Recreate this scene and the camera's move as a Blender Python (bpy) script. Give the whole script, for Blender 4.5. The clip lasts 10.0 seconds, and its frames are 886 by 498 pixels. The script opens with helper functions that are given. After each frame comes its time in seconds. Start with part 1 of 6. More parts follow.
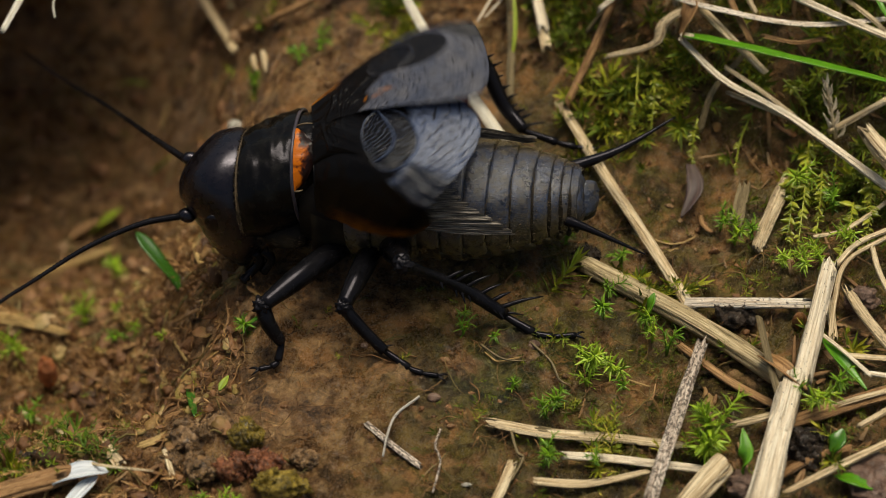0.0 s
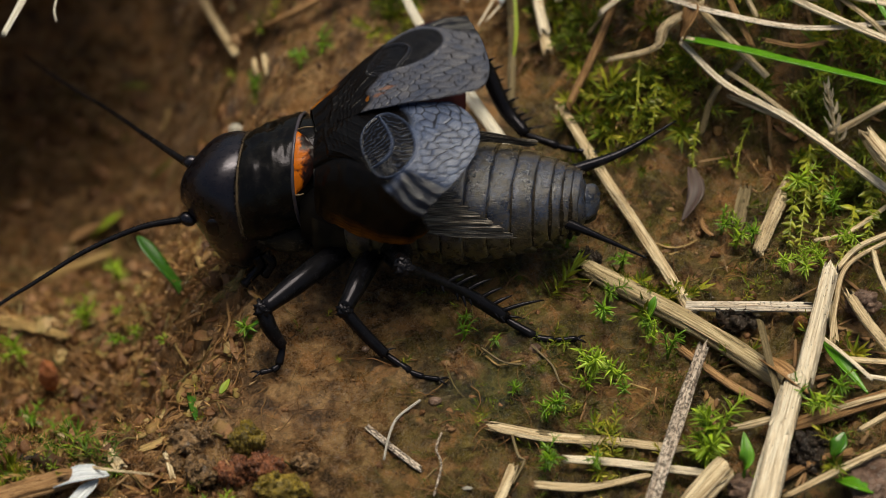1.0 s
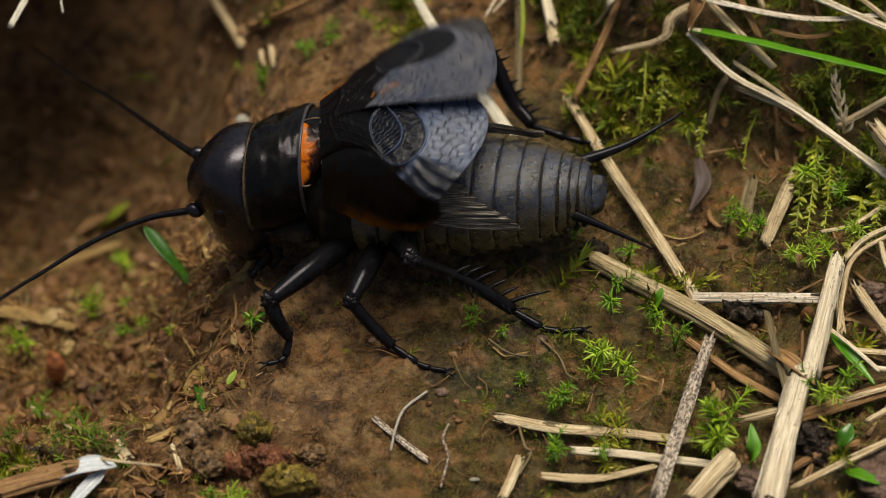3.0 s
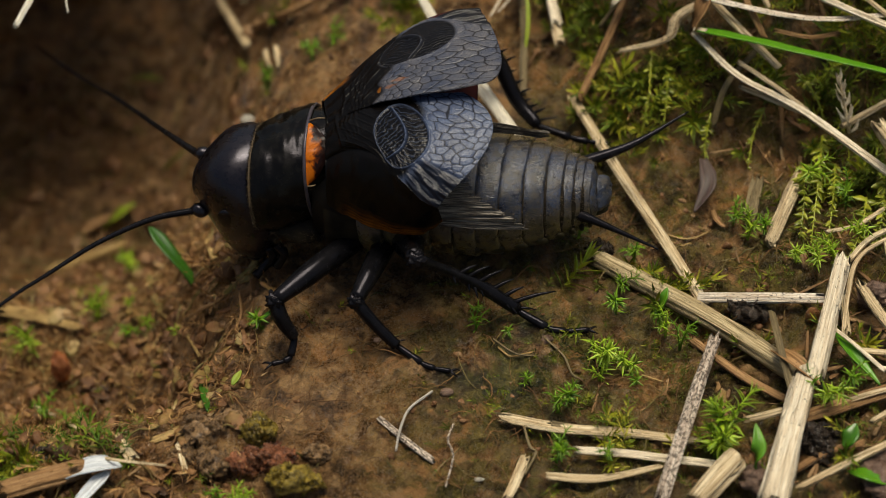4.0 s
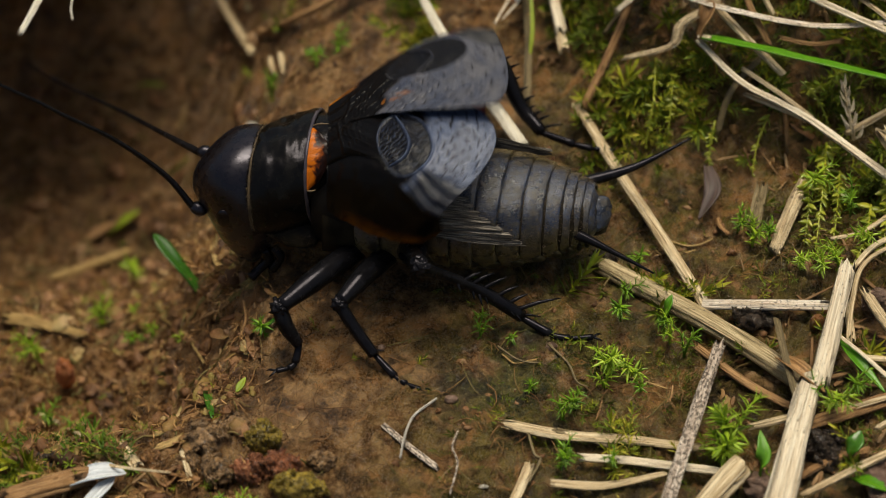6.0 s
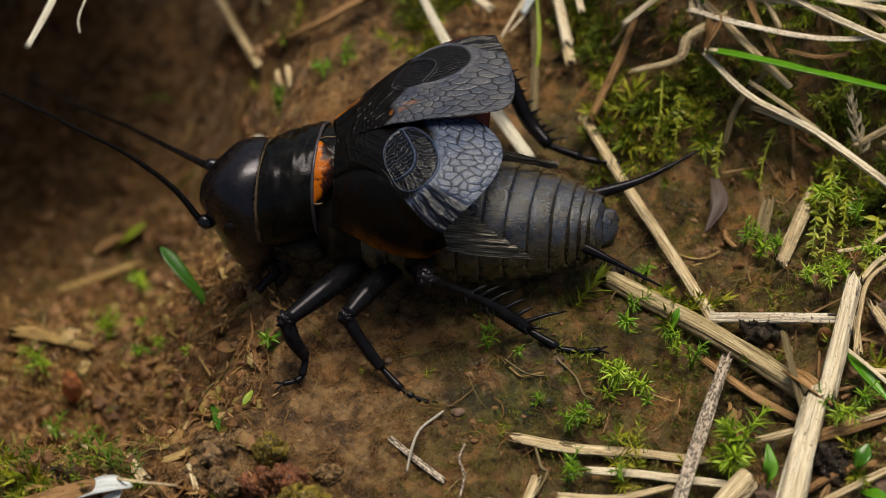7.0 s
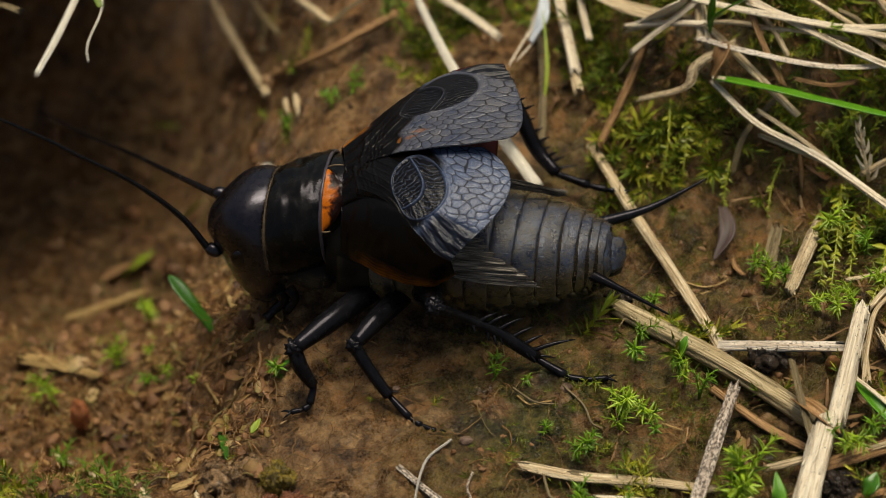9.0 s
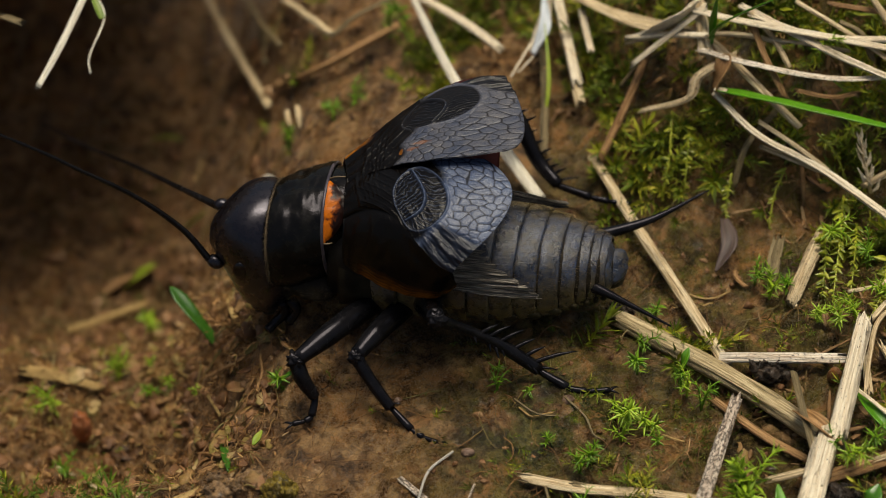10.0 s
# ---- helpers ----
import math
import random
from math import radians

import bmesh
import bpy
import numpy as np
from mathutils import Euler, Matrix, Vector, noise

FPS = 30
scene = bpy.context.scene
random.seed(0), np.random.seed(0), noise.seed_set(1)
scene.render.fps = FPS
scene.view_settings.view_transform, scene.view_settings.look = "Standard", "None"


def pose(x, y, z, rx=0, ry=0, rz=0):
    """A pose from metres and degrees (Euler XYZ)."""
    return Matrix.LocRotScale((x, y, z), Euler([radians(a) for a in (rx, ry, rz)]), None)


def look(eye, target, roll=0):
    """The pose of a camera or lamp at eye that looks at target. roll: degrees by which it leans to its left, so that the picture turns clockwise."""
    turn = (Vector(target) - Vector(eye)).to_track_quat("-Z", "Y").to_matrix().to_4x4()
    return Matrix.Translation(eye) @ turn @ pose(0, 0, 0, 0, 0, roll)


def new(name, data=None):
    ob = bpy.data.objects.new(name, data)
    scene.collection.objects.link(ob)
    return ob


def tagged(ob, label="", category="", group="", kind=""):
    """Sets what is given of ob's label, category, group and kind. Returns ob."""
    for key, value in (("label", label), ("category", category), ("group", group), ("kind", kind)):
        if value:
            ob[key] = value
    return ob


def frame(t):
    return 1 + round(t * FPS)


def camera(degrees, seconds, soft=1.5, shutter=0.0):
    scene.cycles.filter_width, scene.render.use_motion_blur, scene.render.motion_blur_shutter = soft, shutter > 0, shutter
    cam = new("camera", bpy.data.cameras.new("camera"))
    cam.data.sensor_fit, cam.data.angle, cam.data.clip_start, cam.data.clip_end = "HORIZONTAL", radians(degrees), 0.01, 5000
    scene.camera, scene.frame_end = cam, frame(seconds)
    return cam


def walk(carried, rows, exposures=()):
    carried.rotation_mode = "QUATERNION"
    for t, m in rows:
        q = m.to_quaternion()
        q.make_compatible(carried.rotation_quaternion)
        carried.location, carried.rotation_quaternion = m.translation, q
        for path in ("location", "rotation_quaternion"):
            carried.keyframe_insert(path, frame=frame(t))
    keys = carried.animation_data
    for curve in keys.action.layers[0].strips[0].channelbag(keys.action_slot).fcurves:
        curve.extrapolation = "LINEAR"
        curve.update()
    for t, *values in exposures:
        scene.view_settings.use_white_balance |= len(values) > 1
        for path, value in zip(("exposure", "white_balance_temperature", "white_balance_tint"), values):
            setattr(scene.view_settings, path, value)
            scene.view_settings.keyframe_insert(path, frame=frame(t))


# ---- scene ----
# ---- camera: a macro lens on a tripod head that pans and tilts a little ----
K = 0.001  # all modelling below is in millimetres
cam = camera(22.0, 10.0, soft=0.8, shutter=0.6)
cam.data.dof.use_dof = True
cam.data.dof.focus_distance = 0.1203
cam.data.dof.aperture_fstop = 52.0
BASE = look((0, -126 * K * math.cos(radians(47)), 126 * K * math.sin(radians(47))), (0, 0, 0))
# seconds, pan to the left, tilt up (degrees)
HEAD = [
    (0.0, 0.000, 0.000), (0.5, 0.042, 0.087), (1.0, 0.025, 0.090), (1.5, 0.063, 0.003),
    (2.0, 0.076, -0.043), (2.5, 0.097, -0.106), (2.7, 0.135, -0.130), (4.0, 0.322, -0.131), (4.5, 0.326, -0.163),
    (5.0, 0.304, -0.166), (5.5, 0.283, -0.236), (6.0, 0.432, 0.046), (7.5, 0.698, 0.448),
    (8.0, 0.824, 0.622), (8.5, 0.829, 0.879), (9.0, 0.804, 1.079), (9.5, 0.785, 1.293), (10.0, 0.848, 1.373),
]
walk(cam, [(t, BASE @ pose(0, 0, 0, tilt, pan, 0)) for t, pan, tilt in HEAD], exposures=[(0, 0.05, 7330, 4.6), (10, 0.05, 7330, 4.6)])

# ---- light: open shade under a bright, hazy sky ----
world = bpy.data.worlds.new("sky")
scene.world = world
world.use_nodes = True
wn = world.node_tree
sky = wn.nodes.new("ShaderNodeTexSky")
sky.sky_type = "NISHITA"
sky.sun_disc = False
sky.sun_elevation, sky.sun_rotation = radians(78), radians(25)
sky.air_density, sky.dust_density, sky.ozone_density = 1.0, 4.0, 1.0
wn.links.new(sky.outputs["Color"], wn.nodes["Background"].inputs["Color"])
wn.nodes["Background"].inputs["Strength"].default_value = 0.074
sun = new("sun", bpy.data.lights.new("sun", "SUN"))
sun.data.energy, sun.data.angle, sun.data.color = 3.15, radians(33), (1.0, 0.94, 0.86)
sun.matrix_world = look((0.25 * math.sin(radians(25)), 0.25 * math.cos(radians(25)), 0.25 * math.tan(radians(78))), (0, 0, 0))


# ---- materials ----
class Paint:
    """A node material in the making: one Principled shader and the nodes that feed it."""

    def __init__(self, name, rough=0.5, specular=0.5):
        self.m = bpy.data.materials.new(name)
        self.m.use_nodes = True
        self.t = self.m.node_tree
        self.b = self.t.nodes["Principled BSDF"]
        self.set("Roughness", rough)
        self.set("Specular IOR Level", specular)

    def node(self, kind, **inputs):
        n = self.t.nodes.new("ShaderNode" + kind)
        for key, value in inputs.items():
            self.feed(n.inputs[key.replace("_", " ")], value)
        return n

    def feed(self, socket, value):
        if isinstance(value, bpy.types.NodeSocket):
            self.t.links.new(value, socket)
        else:
            socket.default_value = (*value, 1) if isinstance(value, tuple) and len(value) == 3 and socket.type == "RGBA" else value

    def set(self, key, value):
        self.feed(self.b.inputs[key], value)

    def place(self, stretch=(1, 1, 1), uv=False):
        """Coordinates in millimetres, shifted by a random amount for each object."""
        c = self.node("TexCoord").outputs["UV" if uv else "Object"]
        k = 1.0 if uv else 1000.0
        v = self.node("VectorMath")
        v.operation = "MULTIPLY"
        self.feed(v.inputs[0], c)
        self.feed(v.inputs[1], tuple(k * s for s in stretch))
        r = self.node("VectorMath")
        r.operation = "ADD"
        self.feed(r.inputs[0], v.outputs[0])
        m = self.node("Math")
        m.operation = "MULTIPLY"
        self.feed(m.inputs[0], self.node("ObjectInfo").outputs["Random"])
        self.feed(m.inputs[1], 91.0)
        self.feed(r.inputs[1], m.outputs[0])
        return r.outputs[0]

    def noise(self, scale, detail=3.0, at=None, rough=0.55, warp=0.0):
        n = self.node("TexNoise", Scale=scale, Detail=detail, Roughness=rough, Distortion=warp)
        self.feed(n.inputs["Vector"], at if at else self.place())
        return n.outputs["Fac"]

    def ramp(self, fac, *stops):
        n = self.node("ValToRGB", Fac=fac)
        e = n.color_ramp.elements
        while len(e) < len(stops):
            e.new(0.5)
        for el, (p, c) in zip(e, stops):
            el.position = p
            el.color = (*c, 1) if isinstance(c, tuple) else (c, c, c, 1)
        return n.outputs["Color"]

    def mix(self, fac, a, b, kind="MIX"):
        n = self.t.nodes.new("ShaderNodeMix")
        n.data_type = "RGBA"
        n.blend_type = kind
        self.feed(n.inputs["Factor"], fac)
        self.feed(n.inputs["A"], a)
        self.feed(n.inputs["B"], b)
        return n.outputs["Result"]

    def math(self, op, a, b=0.0):
        n = self.node("Math")
        n.operation = op
        self.feed(n.inputs[0], a)
        self.feed(n.inputs[1], b)
        return n.outputs[0]

    def attribute(self, name):
        n = self.node("Attribute")
        n.attribute_name = name
        return n.outputs["Fac"]

    def bump(self, height, strength=0.5, depth=0.05):
        n = self.node("Bump", Strength=strength, Distance=depth * K, Height=height)
        self.set("Normal", n.outputs["Normal"])

    def island(self):
        return self.node("NewGeometry").outputs["Random Per Island"]

    def done(self, colour=None):
        if colour is not None:
            self.set("Base Color", colour)
        return self.m


def soil_material():
    p = Paint("wet_clay_soil", 0.6, 0.65)
    broad, mid, fine = p.noise(0.16, 4), p.noise(0.9, 5), p.noise(7.0, 4)
    c = p.ramp(mid, (0.38, (0.085, 0.038, 0.014)), (0.49, (0.350, 0.180, 0.072)), (0.60, (0.69, 0.42, 0.195)))
    c = p.mix(p.ramp(fine, (0.44, 0.0), (0.58, 0.45)), c, (0.46, 0.26, 0.12))
    c = p.mix(p.ramp(p.noise(1.7, 7, rough=0.75), (0.50, 0.0), (0.62, 0.5)), c, (0.065, 0.035, 0.016))
    algae = p.math("MULTIPLY", p.attribute("algae"), p.ramp(p.noise(0.55, 5), (0.37, 0.0), (0.50, 1.0)))
    c = p.mix(p.math("MULTIPLY", algae, 0.75), c, p.ramp(p.noise(1.1, 6, rough=0.7), (0.42, (0.018, 0.034, 0.012)), (0.62, (0.25, 0.215, 0.050))))
    humus = p.ramp(p.noise(0.35, 7, rough=0.65), (0.56, 0.0), (0.66, 0.7))
    c = p.mix(humus, c, (0.028, 0.018, 0.012))
    clot = p.noise(0.42, 6, rough=0.7, warp=0.8)
    c = p.mix(p.ramp(clot, (0.35, 0.7), (0.43, 0.0)), c, (0.035, 0.018, 0.010))
    c = p.mix(p.ramp(clot, (0.54, 0.0), (0.62, 0.7)), c, (0.62, 0.31, 0.120))
    grit = p.noise(13.0, 5, rough=0.7)
    c = p.mix(p.ramp(grit, (0.58, 0.0), (0.66, 0.6)), c, (0.50, 0.32, 0.16))
    c = p.mix(p.ramp(grit, (0.34, 0.7), (0.41, 0.0)), c, (0.040, 0.022, 0.010))
    p.set("Roughness", p.ramp(p.math("ADD", p.math("MULTIPLY", broad, 0.6), p.math("MULTIPLY", fine, 0.4)), (0.42, 0.08), (0.62, 0.52)))
    p.set("Coat Weight", p.ramp(p.noise(0.5, 5, rough=0.6), (0.46, 0.0), (0.62, 0.10)))
    p.set("Coat Roughness", 0.28)
    p.bump(p.math("ADD", p.noise(2.6, 8, rough=0.76), p.math("MULTIPLY", p.noise(11.0, 6, rough=0.7), 0.5)), 1.0, 0.85)
    return p.done(c)


def straw_material(name, dark, mid, light, speck=0.0, rough=0.55):
    p = Paint(name, rough, 0.4)
    at = p.place((11.0, 0.35, 1.0), uv=True)
    fibre = p.noise(1.0, 5, at, rough=0.65)
    hair = p.noise(1.0, 3, p.place((34.0, 0.9, 1.0), uv=True))
    soft = p.noise(0.55, 5, p.place())
    streak = p.noise(1.0, 4, p.place((4.5, 0.10, 1.0), uv=True), rough=0.6)
    c = p.ramp(fibre, (0.34, dark), (0.47, mid), (0.60, light))
    c = p.mix(p.ramp(hair, (0.33, 0.65), (0.45, 0.0)), c, dark)
    c = p.mix(p.ramp(streak, (0.36, 0.6), (0.44, 0.0)), c, tuple(0.6 * q for q in dark))
    c = p.mix(p.ramp(streak, (0.58, 0.0), (0.70, 0.6)), c, light)
    c = p.mix(p.ramp(soft, (0.48, 0.0), (0.76, 0.5)), c, p.mix(0.65, dark, mid))
    grime = p.ramp(p.noise(1.5, 6, p.place(), rough=0.7), (0.58, 0.0), (0.74, 0.55))
    c = p.mix(grime, c, (0.075, 0.050, 0.026))
    c = p.mix(p.math("MULTIPLY", p.node("ObjectInfo").outputs["Random"], 0.35), c, mid)
    spots = p.ramp(p.noise(1.0, 5, p.place((8.0, 4.5, 1.0), uv=True), rough=0.7), (0.64 - 0.16 * speck, 0.0), (0.70 - 0.16 * speck, 0.85))
    c = p.mix(spots, c, (0.045, 0.030, 0.020))
    p.bump(p.math("ADD", fibre, p.math("MULTIPLY", hair, 0.7)), 1.0, 0.11)
    return p.done(c)


def leaf_material(name, a, b, rough=0.42, vein=True):
    p = Paint(name, rough, 0.5)
    c = p.mix(p.noise(1.6, 4), a, b)
    worn = p.ramp(p.node("ObjectInfo").outputs["Random"], (0.15, 0.75), (0.75, 0.0))
    c = p.mix(worn, c, tuple(0.55 * q for q in a))
    if vein:
        c = p.mix(p.ramp(p.noise(1.0, 2, p.place((9.0, 0.3, 1.0), uv=True)), (0.45, 0.0), (0.7, 0.4)), c, b)
    p.set("Subsurface Weight", 0.25)
    p.set("Subsurface Radius", (0.0006, 0.0010, 0.0003))
    p.bump(p.noise(5.0, 3), 0.3, 0.03)
    return p.done(c)


def many_material(name, *stops, rough=0.6, scale=2.5):
    """For heaps of small pieces, each island with a tint of its own."""
    p = Paint(name, rough, 0.35)
    patchy = p.ramp(p.noise(0.22, 4), (0.34, 0.0), (0.66, 1.0))
    c = p.ramp(p.math("ADD", p.math("MULTIPLY", p.island(), 0.5), p.math("MULTIPLY", patchy, 0.5)), *stops)
    c = p.mix(p.ramp(p.noise(scale, 4), (0.4, 0.0), (0.7, 0.5)), c, p.mix(0.5, c, (0.02, 0.015, 0.01), "MULTIPLY"))
    p.bump(p.noise(4.5, 7, rough=0.7), 0.9, 0.12)
    return p.done(c)


def chitin_material(name, colour, other, rough, relief=0.3, grain=6.0, coat=0.0, gloss=0.4, depth=0.03):
    p = Paint(name, rough, gloss)
    n = p.noise(1.1, 4)
    p.set("Roughness", p.ramp(p.noise(2.2, 4), (0.3, max(0.05, rough - 0.08)), (0.7, rough + 0.12)))
    p.set("Coat Weight", coat)
    p.set("Specular Tint", (0.88, 0.84, 1.0))
    p.set("Coat Roughness", 0.15)
    p.bump(p.math("ADD", p.noise(grain, 3), p.math("MULTIPLY", p.noise(grain * 4, 2), 0.4)), relief, depth)
    return p.done(p.mix(p.ramp(n, (0.4, 0.0), (0.7, 1.0)), colour, other))


def tergite_material():
    p = Paint("downy_abdomen_plate", 0.30, 0.62)
    p.set("Roughness", p.ramp(p.noise(1.3, 5, rough=0.65), (0.36, 0.18), (0.62, 0.44)))
    down = p.noise(1.0, 3, p.place((3.0, 22.0, 22.0)))
    c = p.ramp(p.noise(0.9, 5), (0.38, (0.005, 0.010, 0.024)), (0.60, (0.030, 0.043, 0.080)))
    c = p.mix(p.ramp(down, (0.52, 0.0), (0.75, 0.4)), c, (0.060, 0.046, 0.026))
    c = p.mix(p.ramp(p.noise(2.6, 7, rough=0.75), (0.47, 0.0), (0.60, 0.8)), c, (0.052, 0.041, 0.025))
    c = p.mix(p.ramp(p.noise(5.0, 6, rough=0.75), (0.51, 0.0), (0.63, 0.85)), c, (0.009, 0.009, 0.012))
    low = p.math("MULTIPLY", p.attribute("edge"), p.ramp(p.noise(1.6, 4), (0.30, 0.35), (0.62, 1.0)))
    c = p.mix(low, c, (0.145, 0.104, 0.034))
    c = p.mix(p.math("MULTIPLY", p.attribute("edge"), p.ramp(p.noise(1.9, 3), (0.54, 0.0), (0.60, 1.0))), c, (0.006, 0.005, 0.004))
    p.bump(p.math("ADD", p.math("MULTIPLY", down, 0.5), p.noise(4.5, 7, rough=0.75)), 0.7, 0.06)
    return p.done(c)


def wing_material(name, membrane, shine):
    """Horny fore wing: black base, grey membrane, dark veins and an amber margin."""
    p = Paint(name, 0.3, 0.45)
    zone, vein, amber = p.attribute("zone"), p.attribute("vein"), p.attribute("amber")
    grey = p.ramp(p.noise(1.0, 5), (0.36, membrane), (0.62, shine))
    grey = p.mix(p.ramp(p.noise(9.0, 4, rough=0.7), (0.42, 0.0), (0.62, 0.55)), grey, membrane)
    c = p.mix(zone, (0.0026, 0.0020, 0.0018), grey)
    c = p.mix(p.math("MULTIPLY", vein, 0.86), c, (0.006, 0.005, 0.005))
    c = p.mix(amber, c, p.ramp(p.noise(1.5, 4), (0.35, (0.16, 0.05, 0.006)), (0.6, (0.42, 0.14, 0.012))))
    p.set("Specular IOR Level", p.mix(vein, p.mix(zone, (0.14, 0.14, 0.14), (0.40, 0.40, 0.40)), (0.10, 0.10, 0.10)))
    p.set("Roughness", p.mix(zone, (0.15, 0.15, 0.15), p.ramp(p.noise(6.0, 3), (0.3, 0.24), (0.7, 0.44))))
    p.bump(p.math("ADD", p.noise(8.0, 3), p.math("MULTIPLY", p.noise(1.0, 2, p.place((2.0, 16.0, 16.0))), 0.8)), 0.6, 0.04)
    return p.done(c)


SOIL = soil_material()
STRAW = straw_material("bleached_straw", (0.27, 0.165, 0.075), (0.64, 0.480, 0.275), (0.90, 0.765, 0.52))
STRAW_RIB = straw_material("olive_ribbed_straw", (0.15, 0.105, 0.045), (0.46, 0.345, 0.18), (0.74, 0.61, 0.38), 0.3, 0.42)
STRAW_WHITE = straw_material("white_straw", (0.42, 0.29, 0.165), (0.81, 0.675, 0.48), (0.96, 0.88, 0.70), 0.2)
STRAW_CLEAN = straw_material("clean_white_straw", (0.62, 0.52, 0.37), (0.84, 0.77, 0.62), (0.95, 0.91, 0.80), -0.6, 0.4)
PAPER = straw_material("white_papery_leaf", (0.52, 0.57, 0.62), (0.74, 0.79, 0.84), (0.92, 0.95, 0.97), -0.6, 0.25)
STRAW_PALE = straw_material("pale_grey_root", (0.34, 0.30, 0.26), (0.52, 0.48, 0.42), (0.72, 0.68, 0.60), 0.0)
STRAW_SPOT = straw_material("spotted_white_straw", (0.40, 0.29, 0.19), (0.76, 0.64, 0.50), (0.93, 0.86, 0.75), 0.5)
STRAW_SPECK = straw_material("mouldy_straw", (0.24, 0.16, 0.11), (0.60, 0.48, 0.38), (0.86, 0.76, 0.64), 1.0)
STRAW_WORN = straw_material("worn_brown_straw", (0.20, 0.120, 0.055), (0.58, 0.430, 0.245), (0.86, 0.715, 0.47), 0.45)
STRAW_BROWN = straw_material("brown_straw", (0.12, 0.055, 0.018), (0.31, 0.160, 0.060), (0.52, 0.31, 0.14), 0.2)
STRAW_OCHRE = straw_material("ochre_straw", (0.17, 0.095, 0.028), (0.44, 0.28, 0.10), (0.64, 0.45, 0.19), 0.2)
STRAW_DULL = straw_material("rotting_straw", (0.070, 0.050, 0.022), (0.17, 0.125, 0.060), (0.30, 0.23, 0.12), 0.3)
BLADE = leaf_material("grass_green", (0.040, 0.155, 0.006), (0.105, 0.28, 0.012), 0.30)
BLADE_DARK = leaf_material("deep_green_leaf", (0.020, 0.090, 0.008), (0.048, 0.155, 0.014), 0.35)
MOSS = leaf_material("moss_leaf", (0.10, 0.24, 0.010), (0.25, 0.41, 0.022), 0.42, False)
MOSS_PALE = leaf_material("pale_moss_leaf", (0.21, 0.37, 0.014), (0.44, 0.56, 0.05), 0.42, False)
DEAD_LEAF = leaf_material("withered_leaf", (0.055, 0.030, 0.024), (0.15, 0.090, 0.070), 0.6)
LEAF_BRIGHT = leaf_material("bright_seedling_leaf", (0.085, 0.27, 0.010), (0.19, 0.43, 0.022), 0.4)
LEAF_DULL = leaf_material("dull_yellow_green_leaf", (0.13, 0.24, 0.018), (0.36, 0.40, 0.03), 0.5)
CHITIN = chitin_material("polished_black_chitin", (0.0034, 0.0029, 0.0040), (0.0060, 0.0048, 0.0062), 0.28, 0.04, gloss=0.50)
SHIELD = chitin_material("polished_black_shield", (0.0030, 0.0030, 0.0028), (0.0075, 0.0070, 0.0050), 0.21, 0.35, 2.0, gloss=0.17, depth=0.03)
LEG = chitin_material("glossy_black_leg", (0.0045, 0.0045, 0.0055), (0.009, 0.0085, 0.010), 0.19, 0.25, 2.6, gloss=0.16, depth=0.02)
BELLY = chitin_material("dull_brown_belly", (0.010, 0.008, 0.005), (0.026, 0.020, 0.011), 0.55, 0.7, 3.0, gloss=0.10)
SIDE = chitin_material("olive_brown_side_plate", (0.018, 0.015, 0.008), (0.075, 0.060, 0.028), 0.5, 0.7, 3.0, gloss=0.12)
DARK = chitin_material("dull_black_skin", (0.0045, 0.0040, 0.0035), (0.010, 0.0085, 0.006), 0.5, 0.6, 3.0, gloss=0.15)
FRINGE = chitin_material("tan_bristles", (0.055, 0.038, 0.019), (0.17, 0.118, 0.060), 0.6, 0.2)
RIM = chitin_material("violet_grey_rim", (0.035, 0.030, 0.038), (0.07, 0.06, 0.07), 0.35, 0.2)


def amber_material():
    p = Paint("amber_membrane", 0.35, 0.2)
    blotch = p.math("ADD", p.math("MULTIPLY", p.noise(1.5, 5, rough=0.6, warp=0.5), 1.1), p.math("MULTIPLY", p.attribute("across"), -0.55))
    c = p.ramp(blotch, (0.20, (0.010, 0.003, 0.002)), (0.29, (0.14, 0.030, 0.003)), (0.38, (0.43, 0.105, 0.004)))
    p.bump(p.noise(3.0, 4), 0.5, 0.08)
    return p.done(c)


AMBER = amber_material()
RED_SKIN = chitin_material("dark_red_skin", (0.06, 0.012, 0.008), (0.11, 0.02, 0.012), 0.5, 0.3)
EYE = chitin_material("dark_eye", (0.004, 0.003, 0.003), (0.008, 0.006, 0.006), 0.14, 0.02, 14.0)
HIND_WING = straw_material("pleated_hind_wing", (0.022, 0.018, 0.015), (0.095, 0.080, 0.066), (0.42, 0.37, 0.31))
WING_NEAR = wing_material("blue_grey_wing", (0.030, 0.045, 0.092), (0.078, 0.106, 0.182))
WING_FAR = wing_material("brown_grey_wing", (0.036, 0.044, 0.072), (0.092, 0.088, 0.096))
CRUMB = many_material("soil_crumb", (0.0, (0.030, 0.016, 0.008)), (0.35, (0.17, 0.078, 0.032)), (0.7, (0.27, 0.135, 0.060)), (0.95, (0.42, 0.27, 0.14)), rough=0.4)
FIBRE = many_material("root_fibre", (0.0, (0.08, 0.036, 0.013)), (0.5, (0.28, 0.140, 0.052)), (0.8, (0.14, 0.13, 0.035)), (1.0, (0.50, 0.34, 0.17)))
FLAKE = many_material("rotten_leaf_scrap", (0.0, (0.045, 0.023, 0.012)), (0.3, (0.16, 0.075, 0.034)), (0.5, (0.29, 0.145, 0.060)), (0.7, (0.22, 0.170, 0.038)), (0.95, (0.52, 0.35, 0.18)), rough=0.36)
